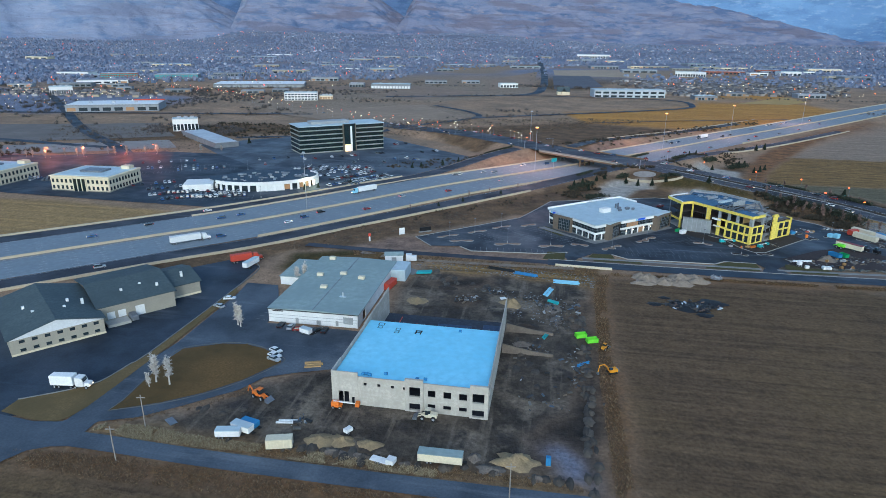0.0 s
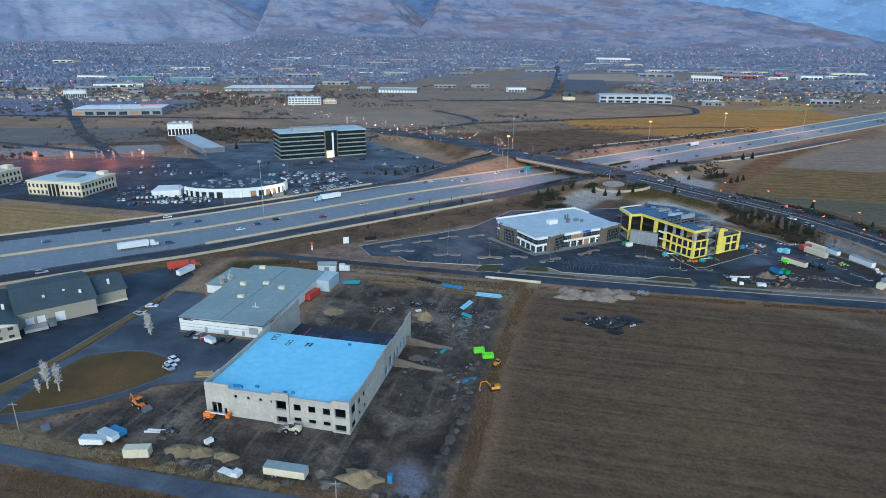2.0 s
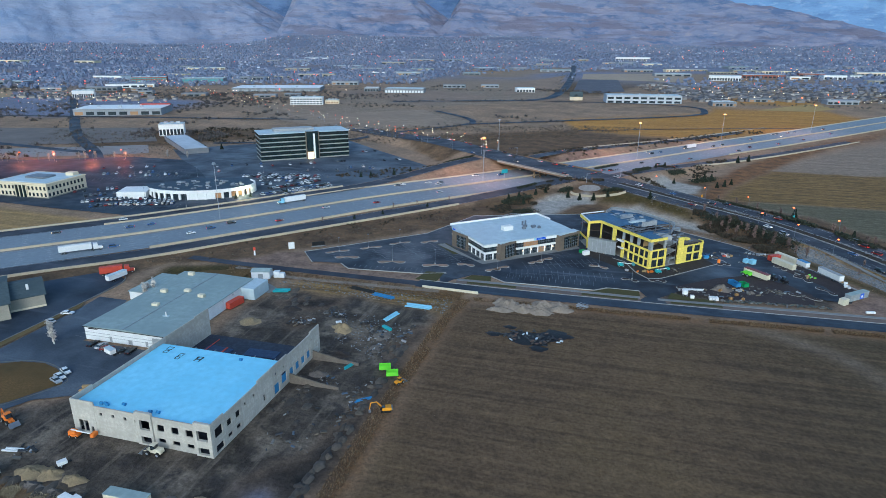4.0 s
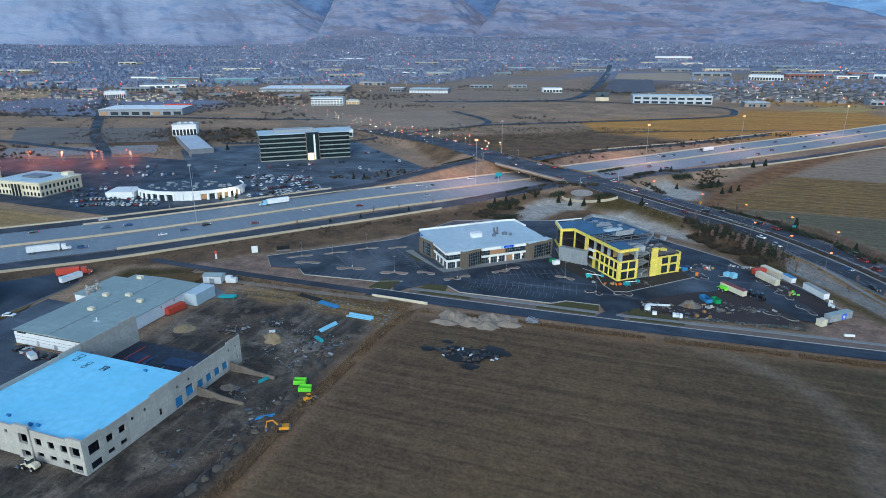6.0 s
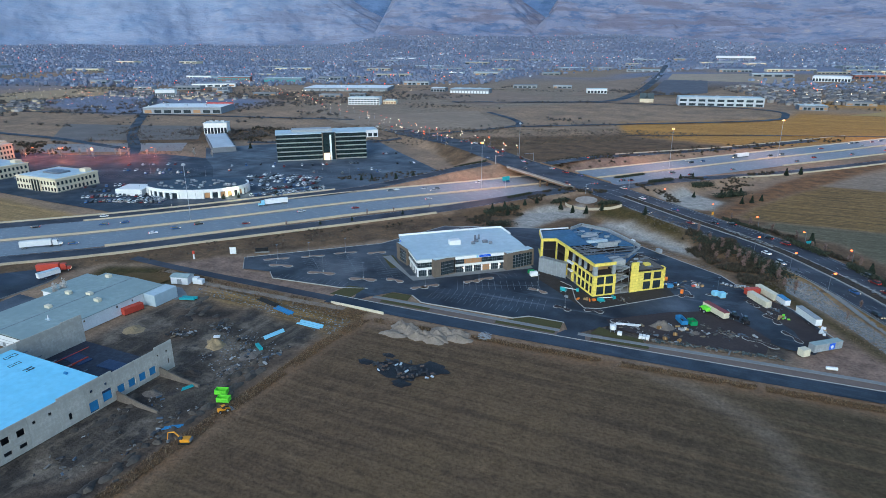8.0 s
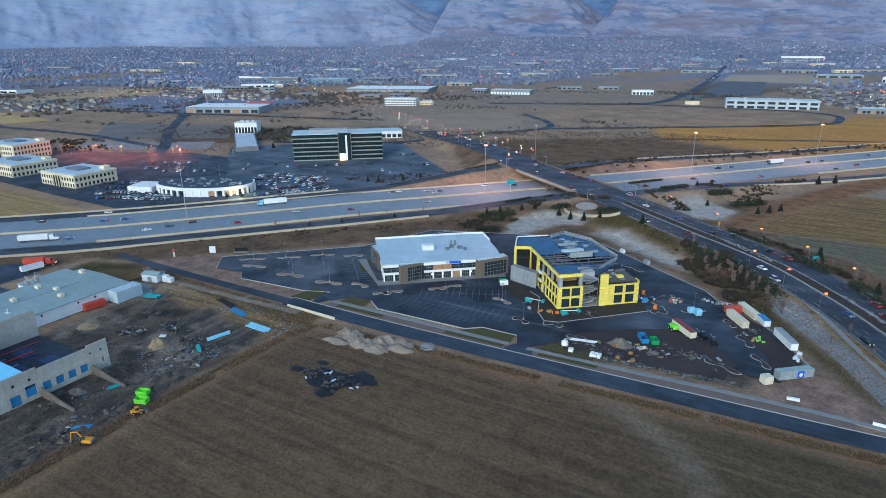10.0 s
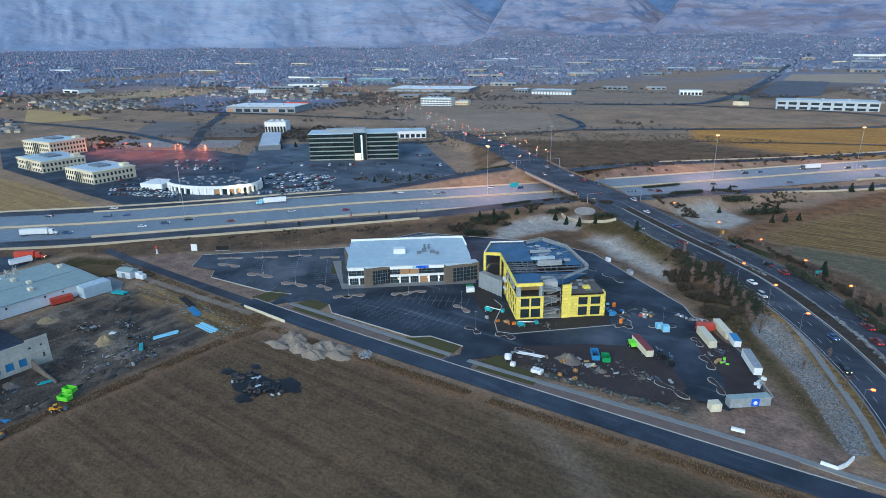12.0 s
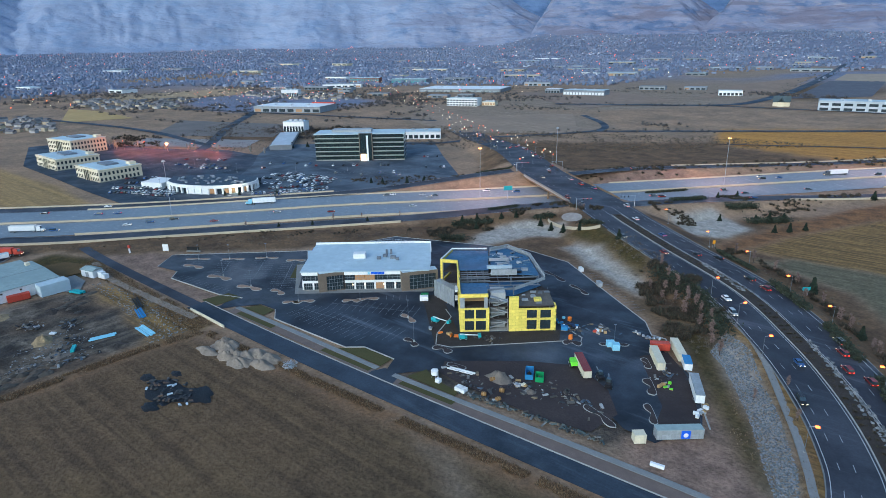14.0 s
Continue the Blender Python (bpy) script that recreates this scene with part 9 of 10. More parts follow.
part("shell", Geo().tube((0, 0, 1.1), (0, 0, 2.5), 1.15, n=16).tube((0, 0, 2.5), (0, 0, 2.85), 1.1, 0.35, 16), M["white_paint"], tank)
for q in range(4):
    a = radians(45 + 90 * q)
    part("leg", Geo().tube((math.cos(a), math.sin(a), 0), (0.85 * math.cos(a), 0.85 * math.sin(a), 1.1), 0.07, n=6), M["galv"], tank)
part("ladder", Geo().box(1.16, -0.2, 0, 1.24, 0.2, 2.4), M["galv"], tank)
crate(109.0, 291.0, 4, 1.6, 1.4, 1.3, "white sacks on a pallet", M["white_paint"])
crate(118.8, 354.6, 0, 1.2, 1.2, 1.6, "orange barrel on the asphalt", M["orange"], "barrel")
crate(126.4, 341.6, 0, 1.2, 1.2, 1.7, "pink-orange barrel on the kerb", M["orange"], "barrel")
crate(121.2, 346.6, 20, 2.4, 1.6, 1.6, "dark blue crate on the asphalt", M["blue"])
crate(97.0, 404.2, -40, 2.6, 1.6, 1.8, "white cabinet at the lot edge", M["white_paint"], "cabinet")
crate(111.5, 393.0, -40, 3.0, 1.8, 2.0, "grey cabinet at the lot edge", M["net"], "cabinet")
crate(-4.2, 130.6, 0, 1.2, 1.2, 2.3, "bright blue portable toilet", M["blue"], "portable_toilet")

junk = random.Random(77)
for x, y, sx, sy, count, mats in ((112, 352, 4.0, 3.0, 16, ("blue", "white_paint", "steel", "sky_blue")), (120.5, 349, 3.0, 2.4, 14, ("blue", "tarp", "white_paint", "rubber")), (131, 352.5, 3.0, 1.6, 9, ("wood", "white_paint", "net", "rust_red")), (146, 359.5, 3.5, 1.4, 12, ("galv", "net", "white_paint", "steel")),
                              (159.5, 341.5, 1.6, 1.4, 6, ("sky_blue", "net", "steel")), (164, 331.5, 1.6, 2.0, 7, ("lime", "wood", "net")), (129.5, 305.5, 1.8, 1.2, 6, ("wood", "net", "beige")), (176.8, 324, 1.2, 3.6, 10, ("white_paint", "net", "wood")), (89, 317.5, 6.0, 1.2, 8, ("wood", "orange", "net")), (72, 341, 4.0, 3.0, 10, ("galv", "net", "teal"))):
    for k in range(count):
        w, d, h = junk.uniform(0.5, 1.7), junk.uniform(0.4, 1.0), junk.uniform(0.25, 0.9)
        box = thing("pallet_load", junk.gauss(x, sx * 0.6), junk.gauss(y, sy * 0.6), 0.08, junk.uniform(0, 180), "loose building material dropped on the ground", "building material", "loose materials in the yard")
        part("load", Geo().slab(-w / 2, -d / 2, 0.1, w / 2, d / 2, 0.1 + h, 0.05), M[mats[k % len(mats)]], box)
        part("bearer", Geo().box(-w / 2, -d / 2, 0, w / 2, d / 2, 0.1), M["wood"], box)

# pump house with two tanks
shed = thing("shed", -80.2, 259.6, 0, 14, "white metal shed with a grey roof", "shed")
part("wall", Geo().box(0, 0, 0, 8.2, 5.0, 3.2), M["white_metal"], shed)
part("roof", Geo().gable(0, 0, 8.2, 5.0, 3.2, 4.0, "x", 0.3, 0.15), M["grey_roof"], shed)
part("door", Geo().box(3.0, -0.06, 0, 5.2, -0.01, 2.4), M["net"], shed)
for x, h in ((10.0, 3.0), (12.2, 2.2)):
    crate(-80.2 + x, 262.6 + 0.2 * x, 14, 2.6, 2.2, h, "white equipment box beside the shed", M["white_metal"], "equipment_box")
flat("pavement_shed_pad", [(-84, 246), (-64, 247), (-62, 252), (-72, 258), (-84, 258)], 0.04, M["walk"], "concrete pad by the shed")

# signs by the highway
panel_sign = thing("billboard", -82.4, 300.6, 0, 35, "large white panel sign on posts", "sign")
part("panel", Geo().box(-1.5, -0.12, 0.8, 1.5, 0.12, 4.2), M["white_paint"], panel_sign)
for x in (-1.1, 1.1):
    part("post", Geo().box(x - 0.12, 0.13, 0, x + 0.12, 0.35, 4.4), M["wood"], panel_sign)
figure = thing("tube_advert", -96.2, 288.4, 0, 30, "red and white advertising post", "sign")
part("base_post", Geo().tube((0, 0, 0), (0, 0, 2.6), 0.5, 0.35, 10), M["white_paint"], figure)
part("head", Geo().slab(-0.6, -0.5, 2.6, 0.6, 0.5, 4.2, 0.25), M["rust_red"], figure, "red top")
board = thing("sign_board", -72.0, 309.8, 0, 35, "dark framed board on a low base", "sign")
part("board", Geo().box(-3.2, -0.15, 0.6, 3.2, 0.15, 2.6), M["dark"], board)
part("base", Geo().slab(-3.6, -0.5, 0, 3.6, 0.5, 0.6, 0.1), M["walk"], board)
guide = thing("road_sign", -6.5, 497.0, 0, 50, "green highway guide sign on a post", "sign")
part("panel", Geo().box(-3.0, -0.1, 6.0, 3.0, 0.1, 9.0), M["teal"], guide)
part("post", Geo().tube((0, 0.25, 0), (0, 0.25, 9.0), 0.2), M["galv"], guide)

# white wall, walk, lawns and islands
setting("wall_white", ribbon(Geo(), np.array([(-3.5, 271.4, 0.0), (9, 271.2, 0.0), (21.5, 270.9, 0.0)]), -0.2, 0.2, 0.9, 1.1), M["beige"], "low white barrier wall by the street", category="wall")
walk_line = spline([(9, 284.2), (40, 284.9), (88, 285.4)], 2.0)
walk_east = spline([(95, 285.6), (122, 287.0), (152, 289.0), (184, 290.6), (200, 290.4), (212, 291.4), (212.5, 297), (207.6, 306), (204.2, 316), (196.2, 336), (181, 366.5), (168.4, 383.2), (138, 412)], 2.0)
walk_east[:, 2] = np.maximum(land(walk_east[:, 0], walk_east[:, 1]), -0.1) + 0.1
setting("pavement_walk", ribbon(ribbon(Geo(), walk_line, -1.0, 1.0, 0.14, 0.3), walk_east, -1.0, 1.0, 0.12, 0.4), M["walk"], "pale concrete sidewalk")
setting("pavement_verge", ribbon(ribbon(Geo(), walk_line, 1.0, 4.4, 0.06), walk_east[:48], 1.0, 5.4, 0.02), surface("pink_gravel_verge", (0.19, 0.14, 0.118), (0.13, 0.098, 0.085), 0.3, 0.95, coords="World"), "pinkish gravel verge along the walk")
for pts, mat in (([(-9.4, 279.2), (-7.2, 290.3), (1.2, 291.2), (0.6, 278.6)], "green_lawn"), ([(11.5, 285.6), (14.2, 291.4), (23.0, 292.0), (24.0, 286.2)], "green_lawn"), ([(14, 280.6), (14, 282.9), (36, 283.6), (36, 281.2)], "green_lawn"), ([(67, 286.4), (70, 288.4), (75, 292.4), (87.6, 292.6), (88, 286.8)], "green_lawn"),
                 ([(64, 281.6), (64, 283.8), (87, 284.3), (87, 282.2)], "green_lawn"), ([(99, 287.6), (101, 294.6), (108, 291.4), (117, 290.6), (118, 288.0)], "green_lawn"), ([(100, 282.6), (100, 284.6), (120, 286), (120, 283.8)], "green_lawn"),
                 ([(-122.2, 130.8), (-121.6, 136), (-122.5, 146), (-123.4, 160), (-122.6, 166.4), (-112, 172.2), (-104, 173.4), (-96.8, 171.6), (-90, 167.8), (-87.6, 164.4), (-94.4, 152.2), (-102.0, 143.6), (-111, 136.7)], "lawn"), ([(-150.4, 124.6), (-138.7, 122.8), (-132.2, 123.4), (-130.2, 126), (-129.2, 131.2), (-128.8, 142.4), (-128.6, 157.3), (-128, 170), (-128.6, 214), (-131.2, 218), (-131.4, 160), (-132.6, 154.5), (-134.6, 142.9), (-140.7, 136.8), (-150.4, 130.3)], "straw_lawn"),
                 ([(-116, 226), (-108, 262), (-84, 272), (-86, 250), (-74, 246), (-70, 247.6), (-104, 247.8), (-115, 246)], "lawn"), ([(-14, 331), (-9, 333.4), (3, 320.4), (-1, 317)], "green_lawn")):
    lawn = flat("lawn", pts, 0.1, M[mat], "dormant brownish lawn", "lawn")
lawn_edge = spline([(-122.5, 130.5), (-122.0, 136), (-122.9, 146), (-123.8, 160), (-123.0, 166.8), (-112, 172.7), (-104, 173.9), (-96.6, 172.1), (-89.7, 168.2), (-87.2, 164.4), (-94.0, 151.8), (-101.7, 143.2), (-110.8, 136.3), (-122.5, 130.5)], 1.5)
setting("kerb_lawn", ribbon(Geo(), lawn_edge, -0.1, 0.1, 0.13, 0.3), M["dull_kerb"], "pale concrete kerb round the lawn")
setting("kerb_yard", ribbon(Geo(), spline([(-150.6, 130.5), (-141, 137.1), (-135, 143.2), (-133, 154.8), (-131.8, 162), (-131.6, 218), (-133.6, 243), (-148, 251)], 3.0), -0.14, 0.14, 0.25, 0.5), M["walk"], "low concrete edge of the truck yard")
kerb_runs = [[(-64.5, 287.6), (-75, 300.3), (-24, 348), (-7, 391), (60, 415), (86.6, 411), (123, 384), (141, 371), (147, 362)], [(-50.3, 289.8), (-43.8, 283.8), (-8.6, 287), (2, 291)], [(23, 292.4), (30, 287.2), (69, 288.6), (74, 292.8), (88, 293)],
             [(97.5, 311.0), (125, 338.6), (131, 339.6), (129, 345), (124, 347)], [(97.5, 311), (92, 309.5), (87, 316), (82, 330), (76, 334)], [(147, 362), (152, 362), (168, 342), (176, 327), (181, 318)]]
for run in kerb_runs:
    pts = np.array([(x, y, 0.0) for x, y in run], float)
    setting("kerb_lot", ribbon(Geo(), pts, -0.18, 0.18, 0.17, 0.3), M["kerb"], "pale concrete kerb of the car park")
setting("pavement_old_track", ribbon(Geo(), laid([(-95, 271), (-70, 266.5), (-30, 267), (5, 268.5)], 4.0), -1.6, 1.6, 0.02), M["heap_dirt"], "old grey gravel track beside the street")
flat("pavement_yard_dirt", [(102.1, 302.3), (123.2, 319.1), (137.5, 326.7), (151.3, 319.1), (159.0, 309.1), (157, 297), (143.5, 294.3), (130.2, 294.3), (114.8, 294.4), (105.4, 295.8)], 0.06, M["yard"], "purplish brown bare dirt yard")
flat("pavement_yard_east", [(150.0, 344.7), (156.2, 352.9), (167.6, 340.4), (178.2, 319.1), (170.0, 305.9), (167.1, 320.5), (158.1, 333.1)], 0.06, M["yard"], "purplish brown bare dirt yard")
setting("wall_entry", ribbon(Geo(), np.array([(195.4, 291.4, 0.0), (199.0, 291.2, 0.0), (200.8, 294.4, 0.0), (202.0, 298.2, 0.0)]), -0.2, 0.2, 1.0, 1.2), M["white_paint"], "low curved white entry wall", category="wall")
# straw wattles and broken debris along the yard's edge
debris = Geo()
rnd = random.Random(44)
for k in range(230):
    u = rnd.random()
    x, y = 116 + 46 * u, 291.0 + 4.4 * u + rnd.gauss(0, 0.55)
    w = 0.25 + 0.9 * rnd.random() ** 2
    debris.put(Geo().slab(-w, -0.3 * w, 0, w, 0.3 * w, 0.15 + 0.5 * w * rnd.random(), 0.04), pose(x, y, 0.02, rnd.uniform(-25, 25), rnd.uniform(-25, 25), rnd.uniform(0, 180)))
stuff("yard_debris", debris, island("yard_debris_mix", [(0.05, 0.062, 0.06), (0.1, 0.115, 0.11), (0.03, 0.036, 0.04), (0.17, 0.17, 0.165), (0.065, 0.05, 0.04), (0.12, 0.095, 0.07), (0.045, 0.07, 0.075)], 0.8), "broken boards, sheeting and scrap along the yard", "debris")
for x, y, rz in ((124.4, 293.6, 20), (129.2, 294.0, 70), (127.4, 298.6, 10), (121.5, 302.0, 50)):
    bale = thing("straw_bale", x, y, 0.04, rz, "small round straw bale on the dirt", "straw bale")
    part("roll", Geo().tube((-0.7, 0, 0.65), (0.7, 0, 0.65), 0.66, 0.62, 12), M["weeds"], bale)
    part("binding", Geo().tube((-0.08, 0, 0.66), (0.08, 0, 0.66), 0.69, n=12), M["wood"], bale)
flat("pavement_site_dirt", [(92, 309), (98, 311.6), (124, 338), (120, 346), (93, 321), (64, 345), (60, 338)], 0.07, M["mud"], "dark dirt round the yellow building")


def traffic_island(x0, y0, x1, y1, half, label="kerbed traffic island with pinkish gravel"):
    """A bow-shaped island between two ends, notched on one side."""
    a = math.atan2(y1 - y0, x1 - x0)
    long = math.hypot(x1 - x0, y1 - y0) + 1.6 * half
    top, low = [], []
    for k in range(15):
        u = k / 14
        end = math.sqrt(max(0.0, 1 - (2 * u - 1) ** 6))
        notch = 1 - 0.8 * math.exp(-((u - 0.5) / 0.17) ** 2)
        top.append(((u - 0.5) * long, half * 0.75 * end))
        low.append(((u - 0.5) * long, -half * 1.15 * end * notch + half * 0.25 * (1 - notch)))
    ring = low + top[::-1][1:-1]
    cx, cy = (x0 + x1) / 2, (y0 + y1) / 2
    t = thing("traffic_island", cx, cy, 0, math.degrees(a), label, "traffic island", "islands in the car park")
    part("kerb_ring", Geo().prism(ring, 0.0, 0.17), M["kerb"], t)
    part("bed", Geo().prism([(x * (1 - 0.6 / long), (y - 0.12 * half) * (1 - 0.2 / half) + 0.12 * half) for x, y in ring], 0.1, 0.19), M["yard"] if cx > 75 else pink_bed, t)


pink_bed = surface("pink_gravel_bed", (0.34, 0.23, 0.165), (0.2, 0.14, 0.105), 0.6, 0.95)
for x0, y0, x1, y1, half in ((-63.3, 301.8, -54.7, 308.3, 1.3), (-55.5, 297.0, -46, 299.6, 1.7), (-48.8, 312.8, -41.0, 318.8, 1.3), (-32.6, 296.6, -22, 299.4, 1.9), (-37.0, 323.9, -29.0, 330.0, 1.3), (-10.6, 298.0, -0.6, 300.6, 1.9), (-21.7, 331.4, -15.7, 335.9, 1.6), (5, 304.4, 11.5, 304.0, 1.7),
                            (19.9, 299.4, 24.5, 302.6, 1.6), (23.0, 302.0, 27.6, 307.0, 1.6), (38.0, 315.4, 42.2, 318.6, 1.6), (41.6, 319.4, 46.5, 324.9, 1.6), (66.5, 320.2, 73.5, 318.2, 1.5), (81.4, 306.4, 86.9, 304.8, 1.5), (93.5, 308.0, 98.8, 308.4, 1.7), (104.6, 302.0, 109.6, 302.6, 1.4), (126.4, 338.8, 130.0, 340.2, 1.9),
                            (136.4, 344.8, 143.4, 349.6, 1.2), (84.5, 394.0, 97.0, 388.8, 1.4), (102.0, 386.6, 112.0, 381.6, 1.3), (27.0, 364.4, 33.6, 366.8, 1.5), (152.2, 343.6, 155.4, 339.4, 1.3), (158.2, 331.6, 162.4, 325.6, 1.6), (163.6, 318.6, 168.6, 311.6, 1.3), (150.4, 307.4, 160.4, 303.4, 1.4)):
    traffic_island(x0, y0, x1, y1, half)

# painted stalls
stalls = Geo()


def stall_row(x, y, rz, count, depth=5.4, both=True, gap=2.75):
    m = pose(x, y, 0.05, 0, 0, rz)
    for k in range(count):
        g = Geo().face((k * gap - 0.05, -depth if both else 0, 0), (k * gap + 0.05, -depth if both else 0, 0), (k * gap + 0.07, depth, 0), (k * gap - 0.07, depth, 0))
        stalls.put(g, m)
    if both:
        stalls.put(Geo().face((0, -0.07, 0), ((count - 1) * gap, -0.07, 0), ((count - 1) * gap, 0.07, 0), (0, 0.07, 0)), m)


for x, y, rz, count, both in ((-56.5, 302.0, -48, 4, True), (-43.0, 313.0, -44, 7, True), (-31.0, 324.5, -46, 10, True), (-17.5, 331.0, -46, 13, True), (-72.5, 299.6, 43, 25, False), (-42, 284.4, 6, 13, False), (30, 292, 2, 15, False), (30.5, 299.5, 8, 18, True), (36, 310.5, 24, 14, True), (51, 326, 41, 4, False), (25, 316.6, 41, 3, False), (-18, 352, 68, 14, False),
                           (100, 401, -36, 16, False), (-210, 455, 39, 34, True), (-195, 440, 39, 34, True), (-250, 340, 20, 22, True), (-330, 400, 28, 34, True), (-345, 415, 28, 34, True), (-105, 192, 84, 10, False)):
    stall_row(x, y, rz, count, both=both)
stuff("stall_lines", stalls, M["faded"], "white painted parking stall lines", "road paint")

# ---- lamps and poles ----
def street_lamp(x, y, z, rz, h, reach, lamp, label, name="street_lamp"):
    t = thing(name, x, y, z, rz, label, "lamp", "lamps along the roads")
    part("pole", Geo().tube((0, 0, 0), (0, 0, h), 0.09, 0.05, 8), M["steel"], t)
    part("base", Geo().tube((0, 0, 0), (0, 0, 0.6), 0.32, 0.3, 8), M["kerb"], t)
    part("arm", Geo().tube((0, 0, h - 0.1), (reach, 0, h + 0.25), 0.06, n=6), M["galv"], t)
    part("lamp_head", Geo().slab(reach - 0.5, -0.35, h, reach + 0.5, 0.35, h + 0.4, 0.08), lamp, t, "glowing lamp head")


for x, y, rz, lamp in ((154.5, 400.6, 40, "lamp_orange"), (169.0, 383.6, 40, "lamp_orange"), (182.0, 363.8, 35, "lamp_orange"), (202.2, 322.6, 20, "lamp_orange"), (134.2, 462.0, 230, "lamp_orange"), (157.0, 442.6, 230, "lamp_orange"), (177.6, 421.4, 225, "lamp_orange"), (195.1, 400.7, 220, "lamp_orange"), (105, 486, 230, "lamp_orange"), (214, 366, 210, "lamp_orange")):
    street_lamp(x, y, float(land(x, y)) - 0.1, rz, 8.0, 1.8, M[lamp], "tall street lamp with an orange glow")
for k in range(12):
    i = 196 + 9 * k
    if i < len(ARTERY):
        p, s = ARTERY[i], art_side[i]
        off = 17 if k % 2 else -17
        street_lamp(p[0] + s[0] * off, p[1] + s[1] * off, float(land(p[0] + s[0] * off, p[1] + s[1] * off)) - 0.1, math.degrees(math.atan2(-s[1] * off, -s[0] * off)), 9.0, 1.8, M["lamp_white"] if k % 3 else M["lamp_orange"], "street lamp along the arterial road")
for x, y, lit in ((-150, 338, False), (-21, 485.5, True), (95, 617, True), (180, 718, True), (298, 852, True), (-30, 600, False)):
    t = thing("high_mast", x, y, float(plain(np.array(x), np.array(y))) - 0.1, 0, "very tall highway mast with a ring of lamps", "lamp")
    part("mast", Geo().tube((0, 0, 0), (0, 0, 35), 0.2, 0.1, 8), M["galv"], t)
    part("ring", Geo().tube((0, 0, 34.4), (0, 0, 34.9), 0.8, 0.8, 10), M["galv"], t)
    for k in range(6):
        a = k * math.pi / 3
        part("lamp_head", Geo().slab(0.8 * math.cos(a) - 0.35, 0.8 * math.sin(a) - 0.35, 33.8, 0.8 * math.cos(a) + 0.35, 0.8 * math.sin(a) + 0.35, 34.4, 0.1), M["lamp_amber"] if lit else M["galv"], t)
for x, y in ((-46, 314.5), (-27.5, 300), (-33, 327), (-6, 300.5), (24, 303), (42.6, 319.6), (-58, 305), (140, 347), (85, 306), (70, 319), (-240, 440), (-200, 470), (-170, 500), (-130, 480), (-290, 430), (-230, 370), (-190, 360), (-260, 350)):
    t = thing("lot_lamp", x, y, 0.05, 30, "slim grey car park lamp post", "lamp", "car park lamps")
    part("pole", Geo().tube((0, 0, 0), (0, 0, 7.5), 0.07, 0.05, 6), M["steel"], t)
    part("base", Geo().tube((0, 0, 0), (0, 0, 0.8), 0.3, 0.3, 8), M["kerb"], t)
    part("lamp_head", Geo().slab(-0.5, -0.2, 7.4, 0.5, 0.2, 7.6, 0.05), M["steel"], t)
for x, y in ((-106.5, 112.6), (-108.0, 126.0), (-12.5, 117.2)):
    t = thing("utility_pole", x, y, 0, 10, "weathered wooden utility pole", "pole")
    part("pole", Geo().tube((0, 0, -0.2), (0, 0, 9.5), 0.16, 0.12, 8), M["bark"], t)
    part("crossarm", Geo().box(-1.1, -0.08, 8.6, 1.1, 0.08, 8.8), M["bark"], t)
# orange lamps over the office car park
for x, y in ((-452, 440), (-424, 450), (-398, 460), (-372, 474), (-350, 486)):
    street_lamp(x, y, 0, 200, 8.5, 1.5, M["lamp_orange"], "car park lamp glowing orange")
    bulb = new("lot_lamp_light", bpy.data.lights.new("lot_lamp_light", "POINT"))
    bulb.data.energy, bulb.data.color, bulb.data.shadow_soft_size = 9000, (1.0, 0.22, 0.08), 0.5
    bulb.location = (x - 1.4, y - 0.4, 7.9)
bulb = new("forecourt_light", bpy.data.lights.new("forecourt_light", "POINT"))
bulb.data.energy, bulb.data.color, bulb.data.shadow_soft_size = 3800, (1.0, 0.8, 0.5), 0.5
bulb.location = (-170, 395, 6.5)
bulb = new("bridge_light", bpy.data.lights.new("bridge_light", "POINT"))
bulb.data.energy, bulb.data.color, bulb.data.shadow_soft_size = 26000, (1.0, 0.45, 0.36), 1.5
bulb.location = (-26, 492, 27.0)
for x, y in ((95, 617), (180, 718), (298, 852)):
    bulb = new("mast_light", bpy.data.lights.new("mast_light", "POINT"))
    bulb.data.energy, bulb.data.color, bulb.data.shadow_soft_size = 24000, (1.0, 0.45, 0.36), 1.5
    bulb.location = (x - 6, y + 6, 27.0)


def traffic_signal(x, y, rz, reach):
    t = thing("traffic_signal", x, y, float(np.interp(y, ARTERY[:, 1], ARTERY[:, 2])), rz, "grey traffic signal mast with an arm over the road", "traffic signal", "signals by the bridge")
    part("mast", Geo().tube((0, 0, -0.6), (0, 0, 6.4), 0.16, 0.12, 8), M["galv"], t)
    part("arm", Geo().tube((0, 0, 6.0), (reach, 0, 6.3), 0.1, 0.06, 6), M["galv"], t)
    for k in (0.45, 0.7, 0.95):
        head = part("signal_head", Geo().slab(reach * k - 0.2, -0.2, 5.2, reach * k + 0.2, 0.2, 6.3, 0.05), M["dark"], t)
        part("red_lens", Geo().tube((reach * k, -0.26, 6.05), (reach * k, -0.2, 6.05), 0.14, n=8), M["lamp_red"], head)


for run_y, off, turn in ((486, 17.5, 0), (486, -17.5, 180), (558, 17.5, 0), (558, -17.5, 180)):
    i = int(np.argmin(np.abs(ARTERY[:, 1] - run_y)))
    sx, sy = art_side[i] * off
    traffic_signal(ARTERY[i][0] + sx, ARTERY[i][1] + sy, math.degrees(math.atan2(-sy, -sx)), 9.0)


